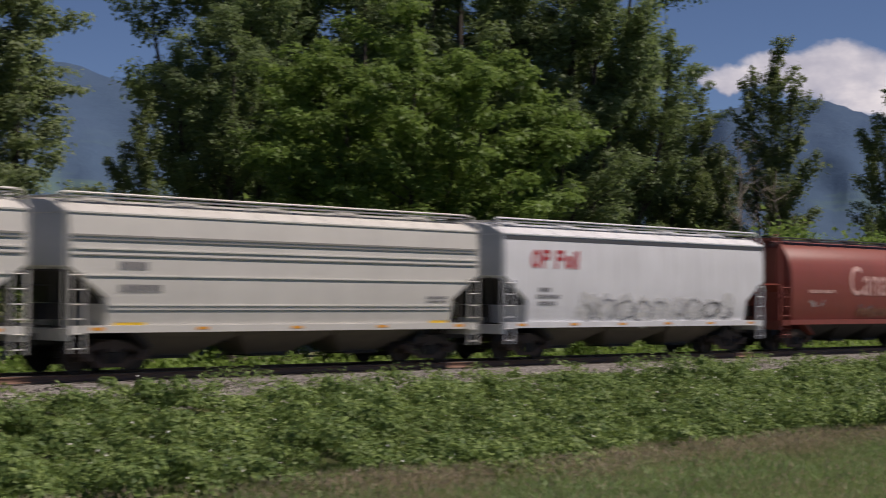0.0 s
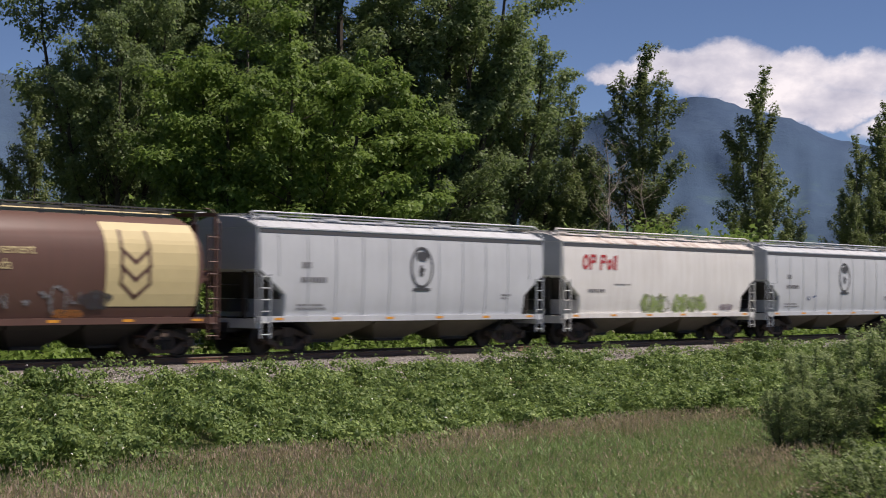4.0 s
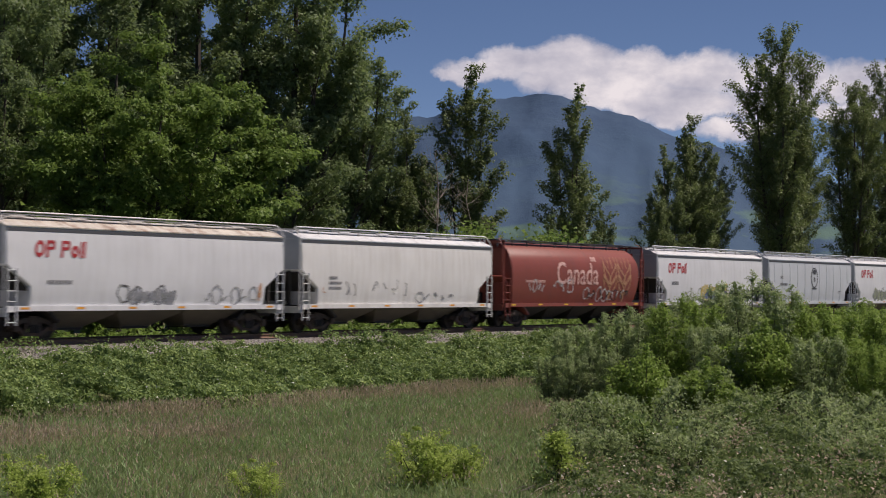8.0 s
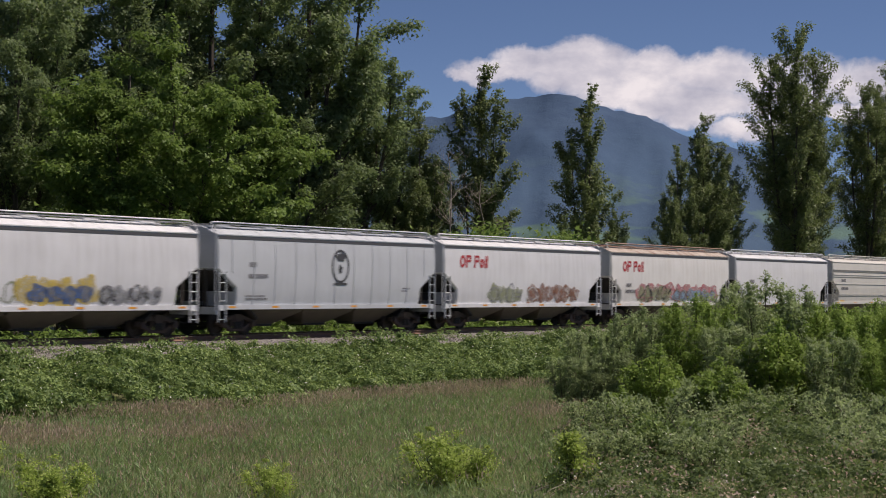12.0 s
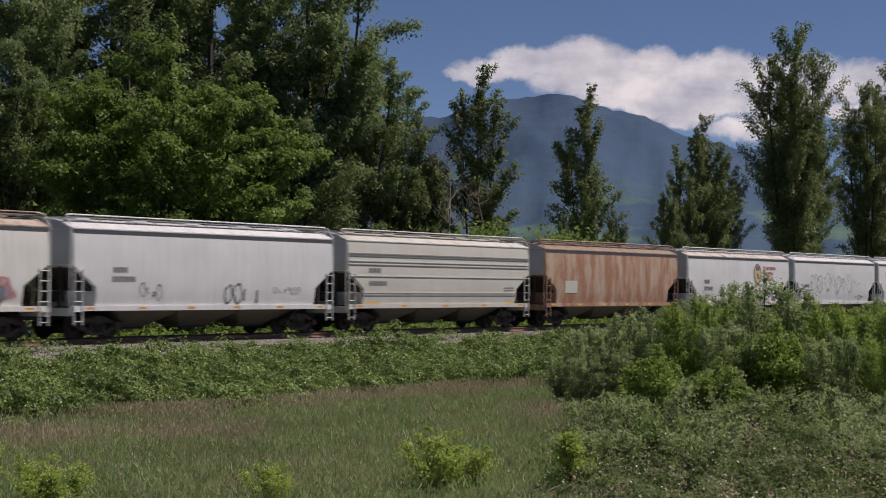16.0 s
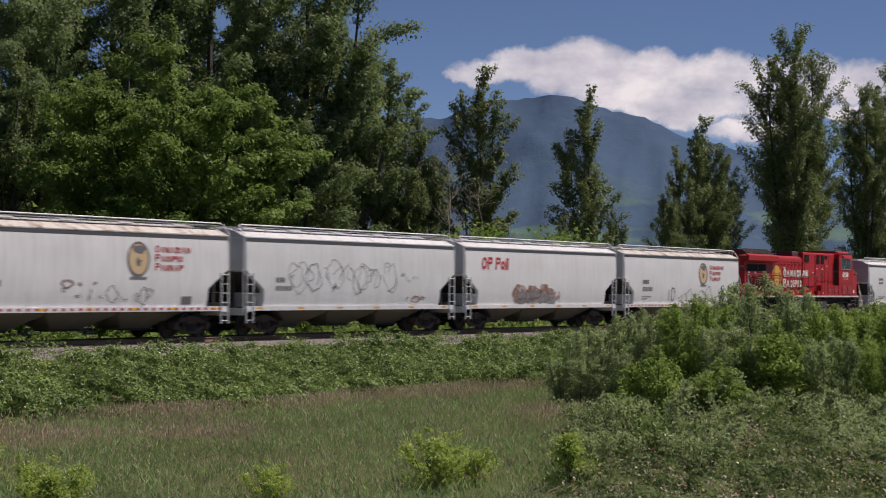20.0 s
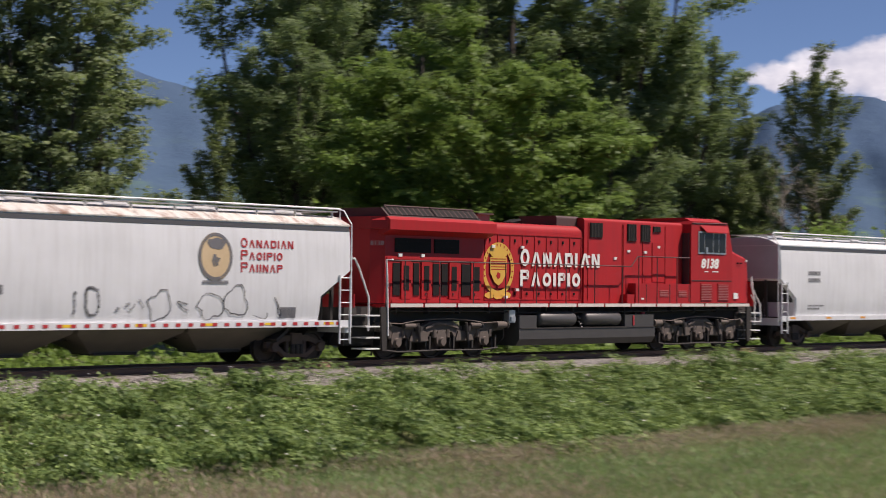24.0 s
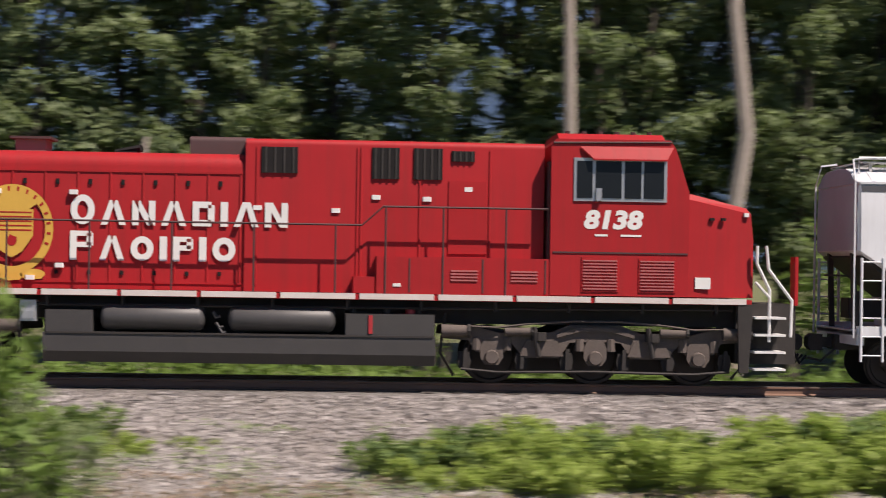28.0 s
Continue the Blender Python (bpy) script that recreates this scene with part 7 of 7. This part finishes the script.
lime = [tree("young_shrub", 81, 1.35, 0.75, 0.05, 130, 7500, 0.032, M_LIME, "stems", "young lime green shrub in the meadow", sig=0.10, limbs=6, r0=0.02, cat="shrub"),
        tree("young_shrub", 82, 1.2, 0.42, 0.1, 24, 3600, 0.034, M_LIME, "column", "slim lime green shoot in the meadow", sig=0.14, limbs=5, r0=0.02, cat="shrub")]
place(lime[0], 27.6, 18.4)
place(lime[1], 29.2, 16.4)
for i, (x, y, s, k) in enumerate(((23.9, 19.4, 0.7, 0), (20.9, 21.6, 0.85, 0), (23.4, 25.8, 0.8, 1), (28.5, 18.2, 0.75, 0), (19.6, 20.2, 0.8, 1))):
    plant(lime[k], x, y, s, 71 * i)
# clumps on the gravel bank
clump = [tree("bank_bush", 91, 1.3, 1.25, 0.05, 150, 7000, 0.065, M_LIME, "stems", "low yellow-green bush on the gravel bank", sig=0.15, limbs=6, r0=0.02, cat="shrub"),
         tree("bank_bush", 92, 1.2, 1.1, 0.05, 140, 6000, 0.065, M_BRAMBLE, "stems", "low green bush on the gravel bank", sig=0.15, limbs=6, r0=0.02, cat="shrub")]
place(clump[0], 8.2, 41.3, 0, 0.85)
place(clump[1], 15.2, 40.9, 0, 0.9)
rgc = np.random.default_rng(98)
for i in range(40):
    x = 0.3 + 0.38 * i
    plant(clump[0 if i % 4 else 1], x, 41.0 - 1.1 * (i % 2) + 0.3 * rgc.normal(), rgc.uniform(0.7, 1.05) * (0.75 if x < 1.5 else 1.0), 37 * i)
for i, (x, y, s, k) in enumerate(((20.7, 41.6, 0.7, 0), (22.3, 41.4, 0.6, 0), (22.9, 40.2, 0.5, 1), (23.8, 41.3, 0.6, 0), (24.6, 42.0, 0.6, 0), (25.2, 40.8, 0.7, 1), (26.4, 41.6, 0.75, 0), (24.2, 39.4, 0.7, 1), (26.0, 39.4, 0.8, 0),
                                  (19.4, 39.6, 0.4, 1), (-5.0, 42.2, 0.8, 1), (-4.2, 41.6, 0.5, 0), (-3.0, 42.0, 0.34, 0), (-6.8, 40.6, 0.6, 1), (-8.2, 41.2, 0.7, 1), (-9.6, 40.4, 0.7, 0))):
    plant(clump[k], x, y, s, 53 * i)
# leafy saplings close to the bank path
sap = tree("sapling", 95, 3.9, 0.8, 1.0, 20, 150, 0.15, M_SHRUB, "column", "thin young sapling with broad leaves", sig=0.26, limbs=8, r0=0.03, cat="shrub")
place(sap, 13.9, 33.0)
plant(sap, 14.5, 32.6, 0.72, 220)
for x, y, s_, tn in ((-4.6, 33.4, 0.95, 30), (-5.1, 33.9, 1.0, 150), (-4.2, 33.0, 0.7, 260), (-5.6, 33.2, 0.9, 80), (-4.0, 34.2, 0.5, 10)):
    plant(sap, x, y, s_, tn)
for x, y, s_, tn in ((-5.6, 34.4, 0.7, 40), (-6.3, 34.8, 0.8, 130), (-5.0, 35.0, 0.6, 220), (-4.1, 35.2, 0.45, 300)):
    plant(willow[0], x, y, s_, tn)
bramble_bed("bank_weeds", 22000, 96, (-14, 27, 37.0, 43.2), lambda x, y: 0.5 if noise.noise(Vector((x * 0.5, y * 0.8, 6))) > (0.2 if x > 5 else 0.02) + (y - 41) * 0.06 else 0, 0.4, 0.05, M_WILLOW, "low grey-green weeds in the gravel")
bramble_bed("dry_bank_weeds", 30000, 97, (-14, 20, 36.4, 41.0), lambda x, y: (41 - y) * 0.25 if noise.noise(Vector((x * 0.7, y * 0.9, 16))) > -0.1 else 0, 0.4, 0.045, M_SEED, "dry brown weeds at the foot of the gravel bank")


def brush_pile(seed, n, r, label):
    """A heap of dry sticks with stones at its foot."""
    rg = np.random.default_rng(seed)
    ob = tagged(new("brush_pile"), label, "brush pile")
    st = Build()
    for _ in range(n):
        a, rr = rg.uniform(0, 6.28), r * math.sqrt(rg.random())
        p = Vector((rr * math.cos(a), 0.6 * rr * math.sin(a), 0.02 + 0.3 * (1 - rr / r) * rg.random()))
        u = rg.uniform(0, 6.28)
        ln = rg.uniform(0.25, 0.8)
        d = Vector((math.cos(u), math.sin(u), rg.uniform(-0.1, 0.55))) * ln
        st.tube([p, p + d * 0.5 + Vector((0, 0, 0.04)), p + d], rg.uniform(0.006, 0.016), 4, 0.004)
    part("brushwood", st, M_PALEBARK, ob, "pale dry sticks")
    k = 260
    a, rr = rg.uniform(0, 6.28, k), r * 1.1 * np.sqrt(rg.random(k))
    P = np.stack([rr * np.cos(a), 0.7 * rr * np.sin(a), 0.04 + 0.12 * (1 - rr / r / 1.1)], 1)
    part("rubble", np_mesh("rubble", leaves(P, 0.06, rg, 1.2, 0.85), 3, M_STONE), None, ob, "broken pale stones")
    return ob


pile = [brush_pile(201, 60, 0.9, "heap of dry sticks and broken stone at the meadow's edge"), brush_pile(202, 45, 0.7, "low heap of dry sticks and broken stone")]
for ob, (x, y, s) in zip(pile, PILES):
    place(ob, x, y, 0, s)
for i, (x, y, s) in enumerate(PILES[2:]):
    plant(pile[i % 2], x, y, s, 50 * i, z=float(ground_z(x, y)) - 0.02)
bramble_bed("shoulder_weeds", 14000, 203, (24, 120, 43.6, 45.3), lambda x, y: 0.6 if noise.noise(Vector((x * 0.55, y * 0.6, 11))) > 0.0 else 0, 0.5, 0.055, M_BRAMBLE, "green weeds creeping over the ballast shoulder")

# ---- sleepers, laid last ----
tie_mesh = Build().box(-0.115, 0.115, -1.3, 1.3, -0.36, -0.176).mesh("sleeper", M_TIE)
for i in range(300):
    ob = part("sleeper", tie_mesh, None, track)
    ob.location = (-14 + 0.56 * i, 0.02 * math.sin(i * 2.3), 0)
    ob.rotation_euler = (0, 0, 0.02 * math.sin(i * 5.1))

# ---- what moves: the train rolls past at an even pace ----
TRAVEL = [(0.0, -12.42), (4.5, 50.93), (9.0, 114.29), (12.5, 163.61), (16.0, 213.26), (19.0, 255.73), (22.5, 305.99), (25.0, 341.87), (26.5, 363.86), (28.0, 386.3)]


def motions():
    for car, centre in CARS:
        walk(car, [(t, pose(centre - s, TRACK_Y, 0)) for t, s in TRAVEL])
    rolled = {}
    for ob, r in SPIN:
        if r not in rolled:
            times = [i / 30 for i in range(841)]
            walk(ob, [(t, Matrix.Rotation(-float(np.interp(t, *zip(*TRAVEL))) / r, 4, "Y")) for t in times])
            rolled[r] = ob.animation_data
        else:
            ob.rotation_mode = "QUATERNION"
            ob.animation_data_create()
            ob.animation_data.action = rolled[r].action
            ob.animation_data.action_slot = rolled[r].action_slot


motions()
